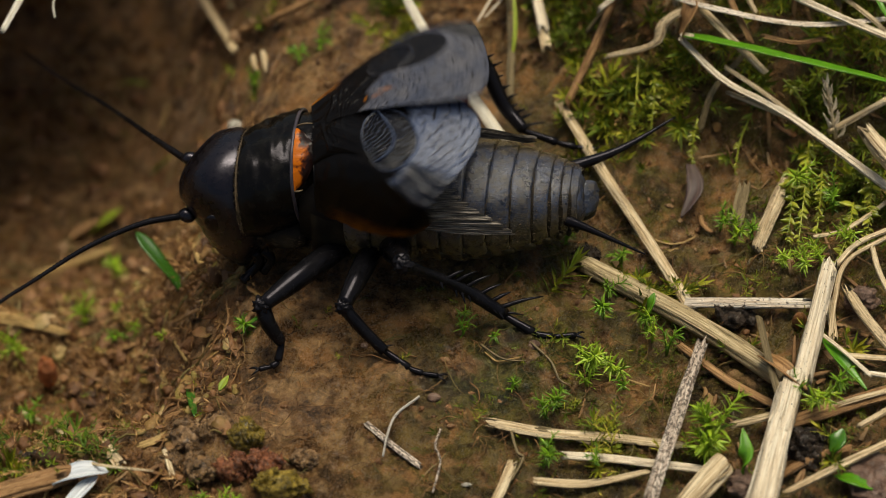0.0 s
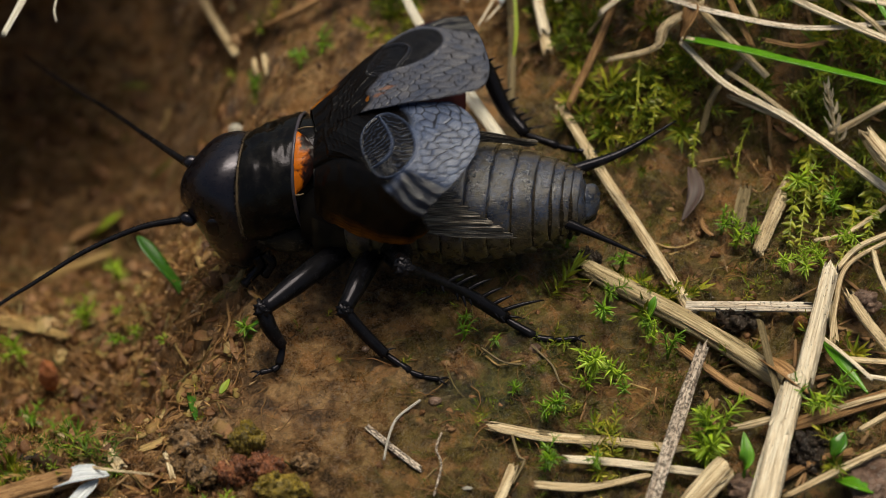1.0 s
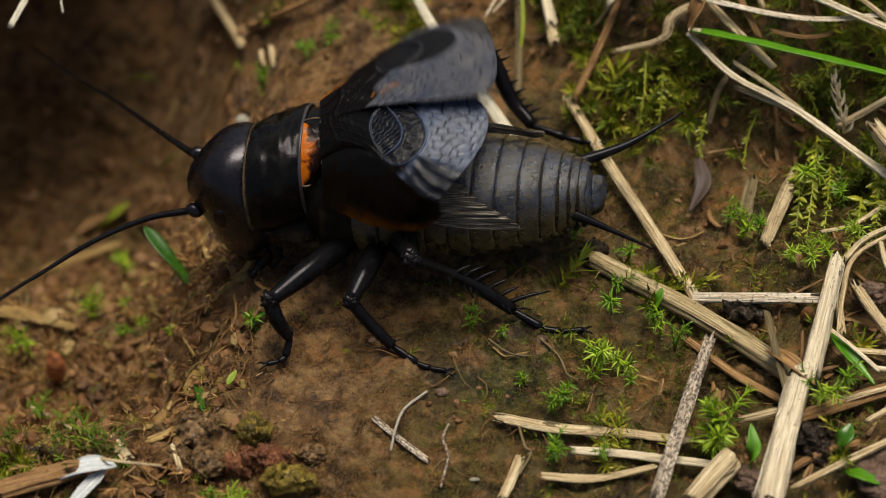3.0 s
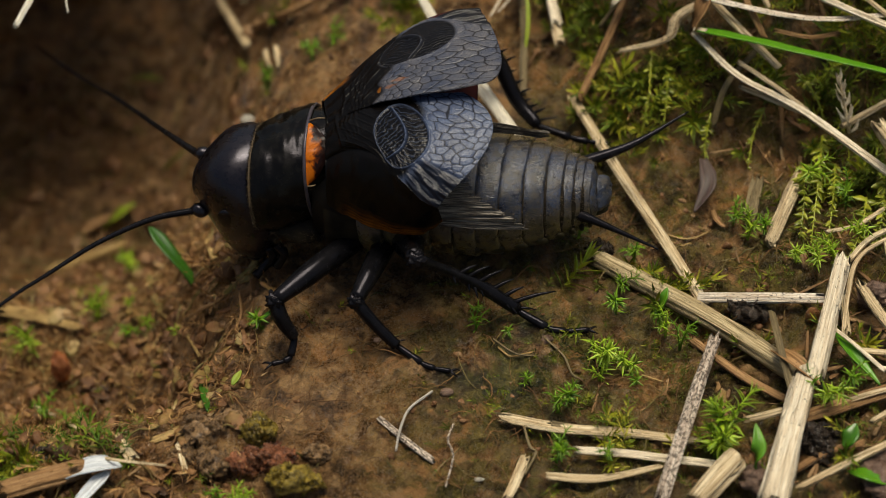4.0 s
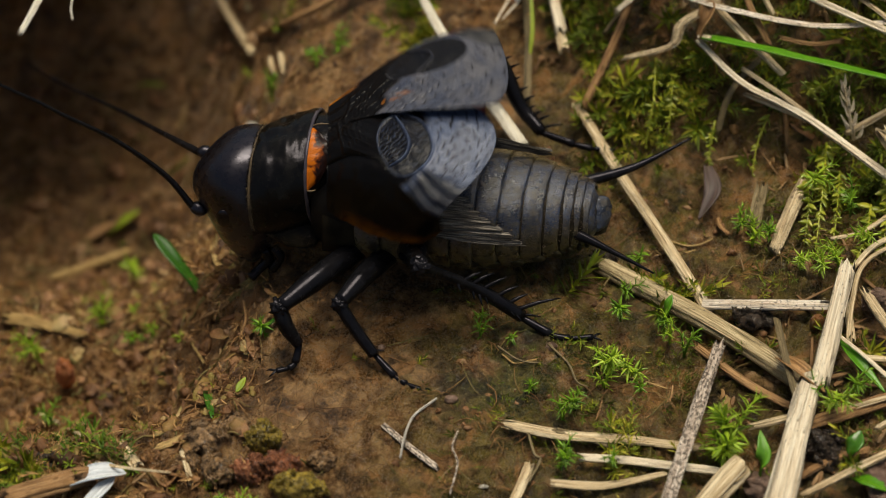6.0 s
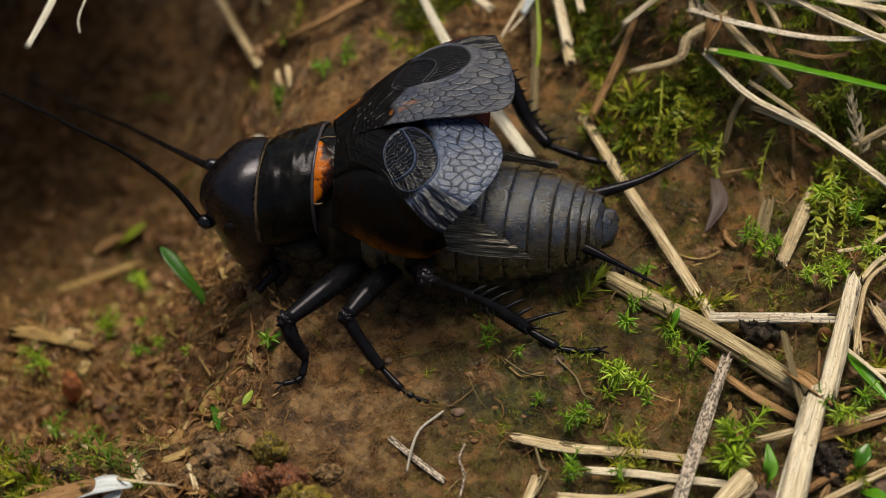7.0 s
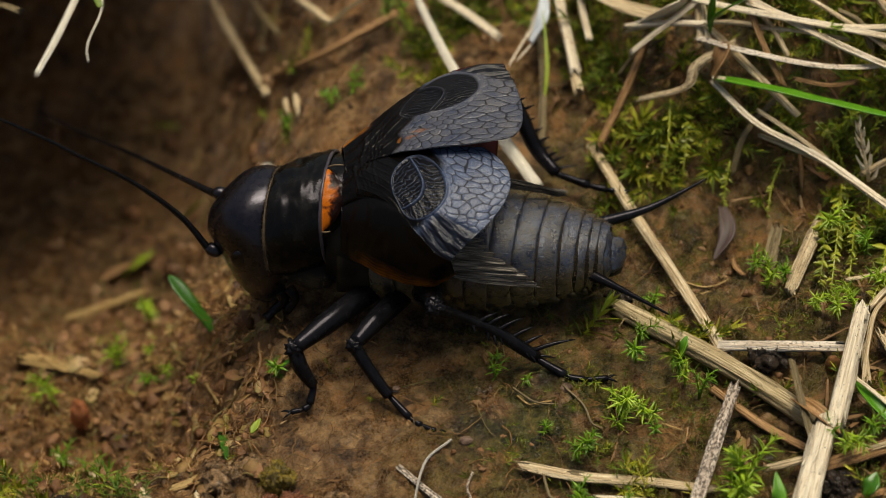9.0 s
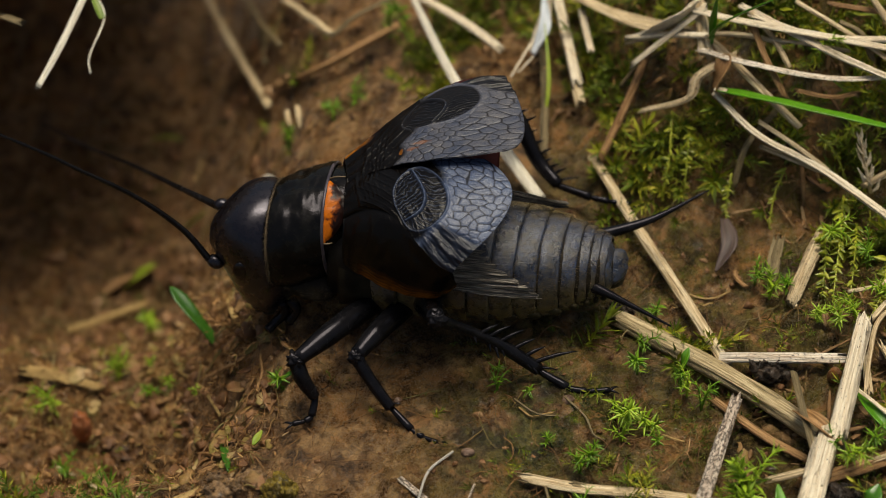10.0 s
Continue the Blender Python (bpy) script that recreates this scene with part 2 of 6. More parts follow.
CHIP = many_material("straw_chip", (0.0, (0.09, 0.040, 0.015)), (0.4, (0.22, 0.115, 0.045)), (0.8, (0.34, 0.21, 0.10)), (1.0, (0.50, 0.37, 0.21)))
MOSS_CARPET = many_material("moss_carpet", (0.0, (0.14, 0.080, 0.022)), (0.22, (0.11, 0.125, 0.014)), (0.45, (0.13, 0.205, 0.014)), (0.75, (0.40, 0.40, 0.024)), (1.0, (0.70, 0.56, 0.11)), rough=0.5)


MOSS_EDGE = many_material("edge_moss", (0.0, (0.045, 0.085, 0.010)), (0.5, (0.10, 0.19, 0.014)), (0.8, (0.30, 0.37, 0.030)), (1.0, (0.52, 0.50, 0.09)), rough=0.45)
DEAD_MOSS = many_material("dead_moss", (0.0, (0.09, 0.040, 0.013)), (0.4, (0.38, 0.19, 0.065)), (0.75, (0.68, 0.41, 0.17)), (1.0, (0.34, 0.30, 0.07)), rough=0.5)


def lump_material(name, a, b, rough=0.6):
    p = Paint(name, rough, 0.5)
    p.set("Roughness", p.ramp(p.noise(1.1, 4), (0.4, 0.12), (0.6, rough)))
    p.set("Coat Weight", 0.16)
    p.set("Coat Roughness", 0.22)
    p.bump(p.noise(4.0, 8, rough=0.75), 1.0, 0.4)
    return p.done(p.ramp(p.noise(1.6, 7, rough=0.7), (0.38, a), (0.62, b)))


CLOD_BROWN = lump_material("brown_clod", (0.075, 0.040, 0.018), (0.55, 0.33, 0.155))
CLOD_RED = lump_material("red_brown_clod", (0.075, 0.022, 0.012), (0.62, 0.24, 0.115), 0.30)
CLOD_OLIVE = lump_material("olive_clod", (0.065, 0.042, 0.008), (0.60, 0.43, 0.075), 0.34)
CLOD_BLACK = lump_material("black_humus", (0.016, 0.011, 0.008), (0.09, 0.060, 0.040), 0.45)
CLOD_PINK = lump_material("pinkish_clay", (0.13, 0.075, 0.05), (0.36, 0.23, 0.17))
STONE_PALE = lump_material("pale_stone", (0.45, 0.40, 0.32), (0.70, 0.65, 0.55), 0.5)
SEED = lump_material("orange_brown_seed", (0.20, 0.075, 0.020), (0.36, 0.15, 0.045), 0.4)
BUD_RED = lump_material("red_brown_bud", (0.36, 0.085, 0.026), (0.72, 0.27, 0.10), 0.45)


# ---- mesh helpers (millimetres in, metres out) ----
def link(name, verts, faces, material, parent=None, label="", smooth=True, uvs=None, values=None):
    """One mesh object from vertices in millimetres."""
    me = bpy.data.meshes.new(name)
    me.from_pydata([(x * K, y * K, z * K) for x, y, z in verts], [], faces)
    me.materials.append(material)
    me.polygons.foreach_set("use_smooth", [smooth] * len(me.polygons))
    if uvs is not None:
        layer = me.uv_layers.new(name="UVMap")
        idx = np.empty(len(me.loops), dtype=np.int32)
        me.loops.foreach_get("vertex_index", idx)
        layer.data.foreach_set("uv", np.asarray(uvs, dtype=np.float32)[idx].ravel())
    for key, data in (values or {}).items():
        me.attributes.new(key, "FLOAT", "POINT").data.foreach_set("value", np.asarray(data, dtype=np.float32))
    me.update()
    ob = new(name, me)
    ob.parent = parent
    if label:
        ob["label"] = label
    return ob


def part(name, bm, material, parent=None, label="", smooth=True):
    """A bmesh, in millimetres, as one mesh object."""
    bmesh.ops.recalc_face_normals(bm, faces=bm.faces)
    me = bpy.data.meshes.new(name)
    bmesh.ops.scale(bm, vec=(K, K, K), verts=bm.verts)
    bm.to_mesh(me)
    bm.free()
    me.materials.append(material)
    me.polygons.foreach_set("use_smooth", [smooth] * len(me.polygons))
    ob = new(name, me)
    ob.parent = parent
    if label:
        ob["label"] = label
    return ob


def curve_points(points, n):
    """A smooth line through a few points, cut into n steps."""
    pts = [Vector(p) for p in points]
    if len(pts) == 2:
        return [pts[0].lerp(pts[1], i / n) for i in range(n + 1)]
    ext = [2 * pts[0] - pts[1], *pts, 2 * pts[-1] - pts[-2]]
    out = []
    for i in range(n + 1):
        s = i / n * (len(pts) - 1)
        k = min(int(s), len(pts) - 2)
        f = s - k
        a, b, c, d = ext[k:k + 4]
        out.append(0.5 * ((2 * b) + (c - a) * f + (2 * a - 5 * b + 4 * c - d) * f * f + (3 * b - a - 3 * c + d) * f ** 3))
    return out


def spread(values, n):
    """Values along a line, cut into n steps."""
    if len(values) == 1:
        return [values[0]] * (n + 1)
    out = []
    for i in range(n + 1):
        s = i / n * (len(values) - 1)
        k = min(int(s), len(values) - 2)
        out.append(values[k] + (values[k + 1] - values[k]) * (s - k))
    return out


def tube_data(points, radii, steps=12, sides=10, flat=1.0, ridges=0.0, ragged=0.0, up=(0, 0, 1), seed=0):
    """A round or flattened stem along a line: vertices, faces and (across, along) in millimetres."""
    rnd = random.Random(seed)
    pts, rad = curve_points(points, steps), spread(radii, steps)
    verts, uvs, faces = [], [], []
    along, phase = 0.0, rnd.random() * 50
    wide = max(radii)
    comb = [1 + ridges * (rnd.random() - 0.5) * 2 for _ in range(sides)]
    for i, (p, r) in enumerate(zip(pts, rad)):
        d = (pts[min(i + 1, steps)] - pts[max(i - 1, 0)]).normalized()
        side = d.cross(Vector(up))
        side = side.normalized() if side.length > 1e-4 else Vector((1, 0, 0))
        top = side.cross(d)
        if i:
            along += (p - pts[i - 1]).length
        for j in range(sides):
            a = 2 * math.pi * j / sides
            w = comb[j] * (1 + ridges * 0.7 * noise.noise((phase + along * 0.4, j * 3.1, 0)))
            v = p + r * w * (math.cos(a) * side + flat * math.sin(a) * top)
            if ragged and i in (0, steps):
                v += d * ragged * r * (rnd.random() - 0.5) * 2.2
            verts.append(v)
            uvs.append((wide * a + phase, along))
    for i in range(steps):
        for j in range(sides):
            k = (j + 1) % sides
            faces.append((i * sides + j, i * sides + k, (i + 1) * sides + k, (i + 1) * sides + j))
    faces.append(tuple(range(sides - 1, -1, -1)))
    faces.append(tuple(steps * sides + j for j in range(sides)))
    return verts, faces, uvs


def tube(name, points, radii, material, parent=None, label="", steps=12, sides=10, **more):
    v, f, uv = tube_data(points, radii, steps, sides, **more)
    return link(name, v, f, material, parent, label, True, uv)


def rings_data(secs, n=44, power=2.2, arc=(0.0, 360.0), caps=True):
    """A body from cross-sections (x, y, z, half width, half height); arc cuts a shell out of it (0 is +y, 90 up)."""
    full = arc[1] - arc[0] >= 359.9
    count = n if full else n + 1
    verts, faces = [], []
    for x, yc, zc, a, b in secs:
        for j in range(count):
            t = radians(arc[0] + (arc[1] - arc[0]) * j / n)
            c, s = math.cos(t), math.sin(t)
            verts.append((x, yc + a * math.copysign(abs(c) ** (2 / power), c), zc + b * math.copysign(abs(s) ** (2 / power), s)))
    for i in range(len(secs) - 1):
        for j in range(n):
            k = (j + 1) % count
            faces.append((i * count + j, i * count + k, (i + 1) * count + k, (i + 1) * count + j))
    if caps and full:
        faces.append(tuple(range(count - 1, -1, -1)))
        faces.append(tuple((len(secs) - 1) * count + j for j in range(count)))
    return verts, faces


def lump_bm(size, rough=0.25, detail=3, seed=0, freq=1.3):
    """An uneven lump, half sizes in millimetres."""
    bm = bmesh.new()
    bmesh.ops.create_icosphere(bm, subdivisions=detail, radius=1)
    for v in bm.verts:
        n = v.co.normalized()
        k = 1 + rough * noise.fractal(n * freq + Vector((seed * 7.3, 0, 0)), 0.9, 2.1, 4)
        v.co = Vector((n.x * size[0], n.y * size[1], n.z * size[2])) * k
    return bm


# ---- the ground: clay that falls into a hollow on one side and rises to a mossy bank on the other ----
def smooth(a, b, x):
    t = np.clip((x - a) / (b - a), 0, 1)
    return t * t * (3 - 2 * t)


def lie(x, y):
    """Height of the ground without its crumbs."""
    h = -12.0 * smooth(-9, -21, x) * smooth(-15, -4, y)
    h = h - 9.0 * smooth(-7, -25, x) * smooth(4, 22, y)
    h = h - 2.2 * smooth(0, -12, x) * smooth(4, 14, y)
    h = h + 0.68 * np.minimum(np.maximum(0, y - 4), 60) * smooth(3, 16, x) * smooth(4, 9, y)
    h = h + 22 * smooth(44, 66, y) * smooth(0, -22, x)
    h = h + 30 * smooth(-37, -56, x) * smooth(-8, 8, y)  # unseen wall, added to block light from the left
    return h + 1.0 * smooth(12, 20, x)


def crumbs(x, y):
    """The uneven surface on top of that."""
    p = Vector((x, y, 0))
    r = 1.0 + 1.1 * float(smooth(-6, -16, x)) + 0.5 * float(smooth(4, 14, x))
    h = 0.55 * noise.noise(p * 0.19) + 0.34 * noise.noise(p * 0.55 + Vector((9, 2, 0))) * r
    h += 0.24 * r * noise.noise(p * 1.3 + Vector((3, 7, 1))) + 0.22 * r * noise.noise(p * 2.9)
    return h + 0.17 * noise.noise(p * 5.3)


def ground_z(x, y):
    return float(lie(x, y)) + crumbs(x, y)


def build_ground():
    far = [0.6 * 1.32 ** i for i in range(36)]
    fx, fy = np.arange(-33, 33.01, 0.11), np.arange(-20, 36.01, 0.11)
    steps = np.cumsum(far)
    xs = np.concatenate([fx[0] - steps[::-1], fx, fx[-1] + steps])
    ys = np.concatenate([fy[0] - steps[::-1], fy, fy[-1] + steps])
    gx, gy = np.meshgrid(xs, ys)
    gz = lie(gx, gy)
    flat = np.array([crumbs(float(x), float(y)) for x, y in zip(gx.ravel(), gy.ravel())])
    z = gz.ravel() + flat
    nx, ny = len(xs), len(ys)
    idx = np.arange(nx * ny).reshape(ny, nx)
    faces = np.stack([idx[:-1, :-1], idx[:-1, 1:], idx[1:, 1:], idx[1:, :-1]], -1).reshape(-1, 4)
    me = bpy.data.meshes.new("ground")
    me.from_pydata(np.stack([gx.ravel(), gy.ravel(), z], 1) * K, [], faces.tolist())
    me.materials.append(SOIL)
    me.polygons.foreach_set("use_smooth", [True] * len(me.polygons))
    algae_shade = np.exp(-((gx.ravel() - 3.4) / 4.6) ** 2 - ((gy.ravel() + 8.2) / 3.0) ** 2)  # thicker algae, which also paints in the shade by the body
    green = np.minimum(1.3, smooth(-4, 5, gx.ravel() - 0.25 * gy.ravel()) * 0.9 + 0.05 + 0.7 * algae_shade)
    me.attributes.new("algae", "FLOAT", "POINT").data.foreach_set("value", green.astype(np.float32))
    ob = new("ground", me)
    tagged(ob, "damp brown clay soil with algae, crumbs and a dark hollow", "ground", kind="structure")


build_ground()


def build_shade_overhang():
    # an added lump of soil, out of view, that keeps light off the hollow
    bm = lump_bm((40, 25, 9.5), 0.18, 6, 3, 1.8)
    bmesh.ops.translate(bm, verts=bm.verts, vec=(-54, 45, 8))
    tagged(part("bank", bm, SOIL), "unseen soil overhang added to shade the burrow hollow", "bank", kind="structure")


build_shade_overhang()


# ---- the cricket ----
AXIS = Vector((0, math.cos(radians(47)), -math.sin(radians(47))))  # across the body, down and away
ACROSS = Vector((0, math.sin(radians(47)), math.cos(radians(47))))  # across the body, up and away
cricket = new("cricket")
cricket.empty_display_size = 0.004
tagged(cricket, "black field cricket with raised wings singing on bare clay", "cricket")


def slope(p):
    """How far the face and the crown fall back from a round head."""
    h = (Vector(p) - Vector((-11.55, 0.1, 3.95))).dot(ACROSS)
    front = float(smooth(-9.6, -12.2, np.array(p[0])))
    return front * (0.10 + 0.80 * float(smooth(0.5, -2.2, np.array(h))) + 0.55 * float(smooth(0.8, 3.2, np.array(h))))


def build_head():
    bm = bmesh.new()
    bmesh.ops.create_icosphere(bm, subdivisions=5, radius=1)
    for v in bm.verts:
        x, y, z = v.co
        r = math.hypot(y, z) / max(1e-6, (abs(y) ** 2.4 + abs(z) ** 2.4) ** (1 / 2.4)) * 0.985  # a squarish cross-section
        y, z = y * r, z * r
        if x > 0:  # full towards the collar
            g = math.sqrt(1 - 0.8 * x ** 4) / max(0.45, math.hypot(v.co.y, v.co.z))
            y, z = y * max(1.0, g), z * max(1.0, g)
        w = 3.15 * (1 - 0.24 * max(0, -z) ** 1.5)
        v.co = (2.75 * x * (1 - 0.10 * max(0, -z)) - 0.35 * max(0, -z), w * y, 3.95 * z)
        if x < 0 and abs(y) < 0.35 and -0.75 < z < 0.2:  # the frons is a little flattened
            v.co.x += 0.10 * (1 - abs(y) / 0.35)
    bmesh.ops.rotate(bm, verts=bm.verts, cent=(0, 0, 0), matrix=Euler((radians(-7), radians(-6), radians(6))).to_matrix())
    bmesh.ops.translate(bm, verts=bm.verts, vec=(-11.55, 0.1, 3.95))
    for v in bm.verts:
        k = 1 - 0.030 * max(0.0, v.co.x + 12.0) ** 2
        v.co = (v.co.x + slope(v.co), 0.1 + (v.co.y - 0.1) * k, 3.95 + (v.co.z - 3.95) * k)
    head = part("head", bm, CHITIN, cricket, "smooth polished black head")
    for at, size in (((-12.95, -2.50, 4.65), (0.45, 0.20, 0.66)), ((-12.6, 2.9, 5.1), (0.55, 0.30, 0.80))):
        bm = lump_bm(size, 0.02, 3)
        bmesh.ops.translate(bm, verts=bm.verts, vec=(at[0] + slope(at), at[1], at[2]))
        part("eye", bm, EYE, head, "dark glossy compound eye")
    # mouthparts
    bm = lump_bm((0.75, 1.25, 0.9), 0.1, 3, 2)
    bmesh.ops.translate(bm, verts=bm.verts, vec=(-11.4, -0.3, 0.75))
    part("labrum", bm, CHITIN, head)
    for y in (-1.15, 0.75):
        bm = lump_bm((0.55, 0.5, 0.95), 0.12, 3, 5)
        bmesh.ops.translate(bm, verts=bm.verts, vec=(-11.0, y, 0.95))
        part("mandible", bm, CHITIN, head)
    for pts in ([(-10.16, -1.87, 1.80), (-9.97, -2.06, 1.20), (-10.51, -2.35, 0.60), (-10.90, -2.79, 0.40)],
                [(-9.69, -1.89, 2.00), (-9.33, -2.17, 1.50), (-9.74, -2.35, 0.70)]):
        tube("palp", pts, [0.34, 0.30, 0.24, 0.26], LEG, head, "jointed black mouth palp", 14, 10)
    for at in ((-13.96, -1.31, 4.05), (-13.97, 2.28, 4.75)):
        bm = lump_bm((0.50, 0.40, 0.40), 0.12, 3)
        bmesh.ops.translate(bm, verts=bm.verts, vec=(at[0] + 0.25, at[1], at[2]))
        part("antenna_socket", bm, CHITIN, head)
    return head


def build_antenna(pts, radii, label):
    """A many-jointed feeler, its base at the object's origin."""
    base = Vector(pts[0])
    line = curve_points([Vector(p) - base for p in pts], 170)
    rad = spread(radii, 170)
    verts, faces = [], []
    for i, (p, r) in enumerate(zip(line, rad)):
        d = (line[min(i + 1, 170)] - line[max(i - 1, 0)]).normalized()
        s = d.cross(Vector((0, 0, 1))).normalized()
        u = s.cross(d)
        r *= 1.15 if i % 2 else 0.86
        verts += [p + r * (math.cos(a * math.pi / 4) * s + math.sin(a * math.pi / 4) * u) for a in range(8)]
    for i in range(170):
        for j in range(8):
            k = (j + 1) % 8
            faces.append((i * 8 + j, i * 8 + k, i * 8 + 8 + k, i * 8 + 8 + j))
    faces.append(tuple(range(7, -1, -1)))
    ob = link("antenna", verts, faces, LEG, cricket, label)
    ob.location = base * K
    return ob


def shield_point(f, t, k=1.0):
    """A place on the neck shield: f runs from its front edge to its rear edge, t is the angle round it; its rings lean forward."""
    rise = -0.30 + 0.98 * f
    y0, z0 = 0.2 + rise * ACROSS.y, 5.35 + rise * ACROSS.z
    bulge = k * (1 + 0.040 * math.sin(math.pi * min(1.0, max(0.0, f))) - 0.05 * (1 - f) ** 4)
    c, s = math.cos(t), math.sin(t)
    y = 3.06 * bulge * math.copysign(abs(c) ** (2 / 2.2), c)
    z = 2.88 * bulge * math.copysign(abs(s) ** (2 / 2.2), s)
    return (-10.42 + 2.98 * f + 0.15 * (y * AXIS.y + z * AXIS.z), y0 + y, z0 + z)


def build_pronotum():
    v, f, n = [], [], 96
    for i in range(49):
        for j in range(n):
            x, y, z = shield_point(i / 48, 2 * math.pi * j / n)
            furrow = math.exp(-((y - 0.4) / 0.22) ** 2) if z > 6 else 0
            dent = math.exp(-((i / 48 - 0.45) / 0.13) ** 2) * math.exp(-((abs(y - 0.3) - 1.3) / 0.6) ** 2) if z > 6 else 0
            k = 0.020 * noise.noise((x * 1.1, y * 0.8, z * 0.8)) + 0.012 * noise.noise((x * 2.9, y * 1.3, z * 1.3))
            v.append((x, y + 0.8 * k * (y - 0.3), z - 0.08 * furrow - 0.13 * dent + 4 * k))
    for i in range(48):
        for j in range(n):
            m = (j + 1) % n
            f.append((i * n + j, i * n + m, i * n + n + m, i * n + n + j))
    f += [tuple(range(n - 1, -1, -1)), tuple(48 * n + j for j in range(n))]
    shield = link("pronotum", v, f, SHIELD, cricket, "black neck shield with a fine furrow")
    # rims: tan bristles in front, a smooth violet-grey band behind
    rnd = random.Random(4)
    for name, x0, mat_, lab, r in (("front_rim", -10.50, FRINGE, "tan bristly front rim", 0.065), ("rear_rim", -7.90, RIM, "violet-grey rear rim", 0.105)):
        ring = [shield_point(0.0 if x0 < -9 else 0.985, 2 * math.pi * j / 72, 1.0 if x0 < -9 else 0.985) for j in range(73)]
        v, f, uv = tube_data(ring, [r], 110, 8, flat=1.0, up=(1, 0, 0))
        if x0 < -9:
            for _ in range(2200):
                p = Vector(ring[rnd.randrange(72)]).lerp(Vector(ring[rnd.randrange(72)]), 0) + Vector((rnd.uniform(-0.10, 0.14), rnd.uniform(-0.10, 0.10), rnd.uniform(-0.10, 0.10)))
                o = (p - Vector((p.x, 0.2, 5.3))).normalized()
                d = (o * 0.8 + Vector((rnd.uniform(-1, 0.4), rnd.uniform(-0.5, 0.5), rnd.uniform(-0.5, 0.5)))).normalized() * rnd.uniform(0.07, 0.17)
                s = d.cross(Vector((0.3, 0.8, 0.5))).normalized() * 0.018
                k = len(v)
                v += [p + s, p - s, p + d]
                f.append((k, k + 1, k + 2))
        link(name, v, f, mat_, shield, lab)
    # the shield's lower edge, bristly too
    line = [shield_point(i / 24, radians(221)) for i in range(25)]
    lower = tube("lower_rim", line, [0.07, 0.10, 0.07], FRINGE, shield, "tan bristly lower edge", 40, 8)
    hairs("bristle", line, [0.10], 520, 0.34, lower, 12).data.materials[0] = FRINGE
    # amber skin under the rear edge, where the wings hinge
    v, f = [], []
    for i in range(9):
        v += [shield_point(0.96 + 0.075 * i, 2 * math.pi * j / 72, 0.95 - 0.022 * i) for j in range(72)]
    for i in range(8):
        f += [(i * 72 + j, i * 72 + (j + 1) % 72, i * 72 + 72 + (j + 1) % 72, i * 72 + 72 + j) for j in range(72)]
    f.append(tuple(8 * 72 + j for j in range(72)))
    link("neck_skin", v, f, SHIELD, shield, "black skin behind the shield")
    v, f, across = [], [], []
    for i in range(61):
        a = i / 60
        for j in range(25):
            b = j / 24
            wide = 0.33 * math.sin(math.pi * (0.03 + 0.94 * a)) ** 0.7 * (1 + 0.3 * a)
            p = Vector(shield_point(1.0 + wide * b, radians(92 + 70 * a), 0.965 + 0.035 * math.sin(math.pi * min(1.0, b + 0.15)) - 0.05 * b))
            v.append(p + Vector((0, 0, 0.06 * noise.noise(p * 2.3))))
            across.append(b)
    for i in range(60):
        f += [(i * 25 + j, i * 25 + j + 1, i * 25 + 26 + j, i * 25 + 25 + j) for j in range(24)]
    skin = link("hinge_skin", v, f, AMBER, shield, "orange hinge skin at the wing base", values={"across": across})
    thick = skin.modifiers.new("thickness", "SOLIDIFY")
    thick.thickness = 0.06 * K
    for t0, t1, f0, f1 in ((89, 92, 1.00, 1.30), (162, 164, 1.00, 1.16)):  # thin pale tendons over the skin
        tube("tendon", [shield_point(f0 + (f1 - f0) * i / 6, radians(t0 + (t1 - t0) * i / 6), 0.99 + 0.03 * math.sin(i * 0.5)) for i in range(7)], [0.05, 0.06, 0.03], FRINGE, shield, "thin tan tendon", 14, 6)
    return shield


def girth(x):
    """Half width, half height and height of the abdomen's middle."""
    f = np.clip((x + 5.0) / 13.0, 0, 1)
    k = 1 - 0.08 * (1 - f) ** 2 - 0.60 * max(0, f - 0.46) ** 1.75 / 0.54 ** 1.75
    return 3.55 * k, 3.10 * k, 4.0 - 0.25 * f


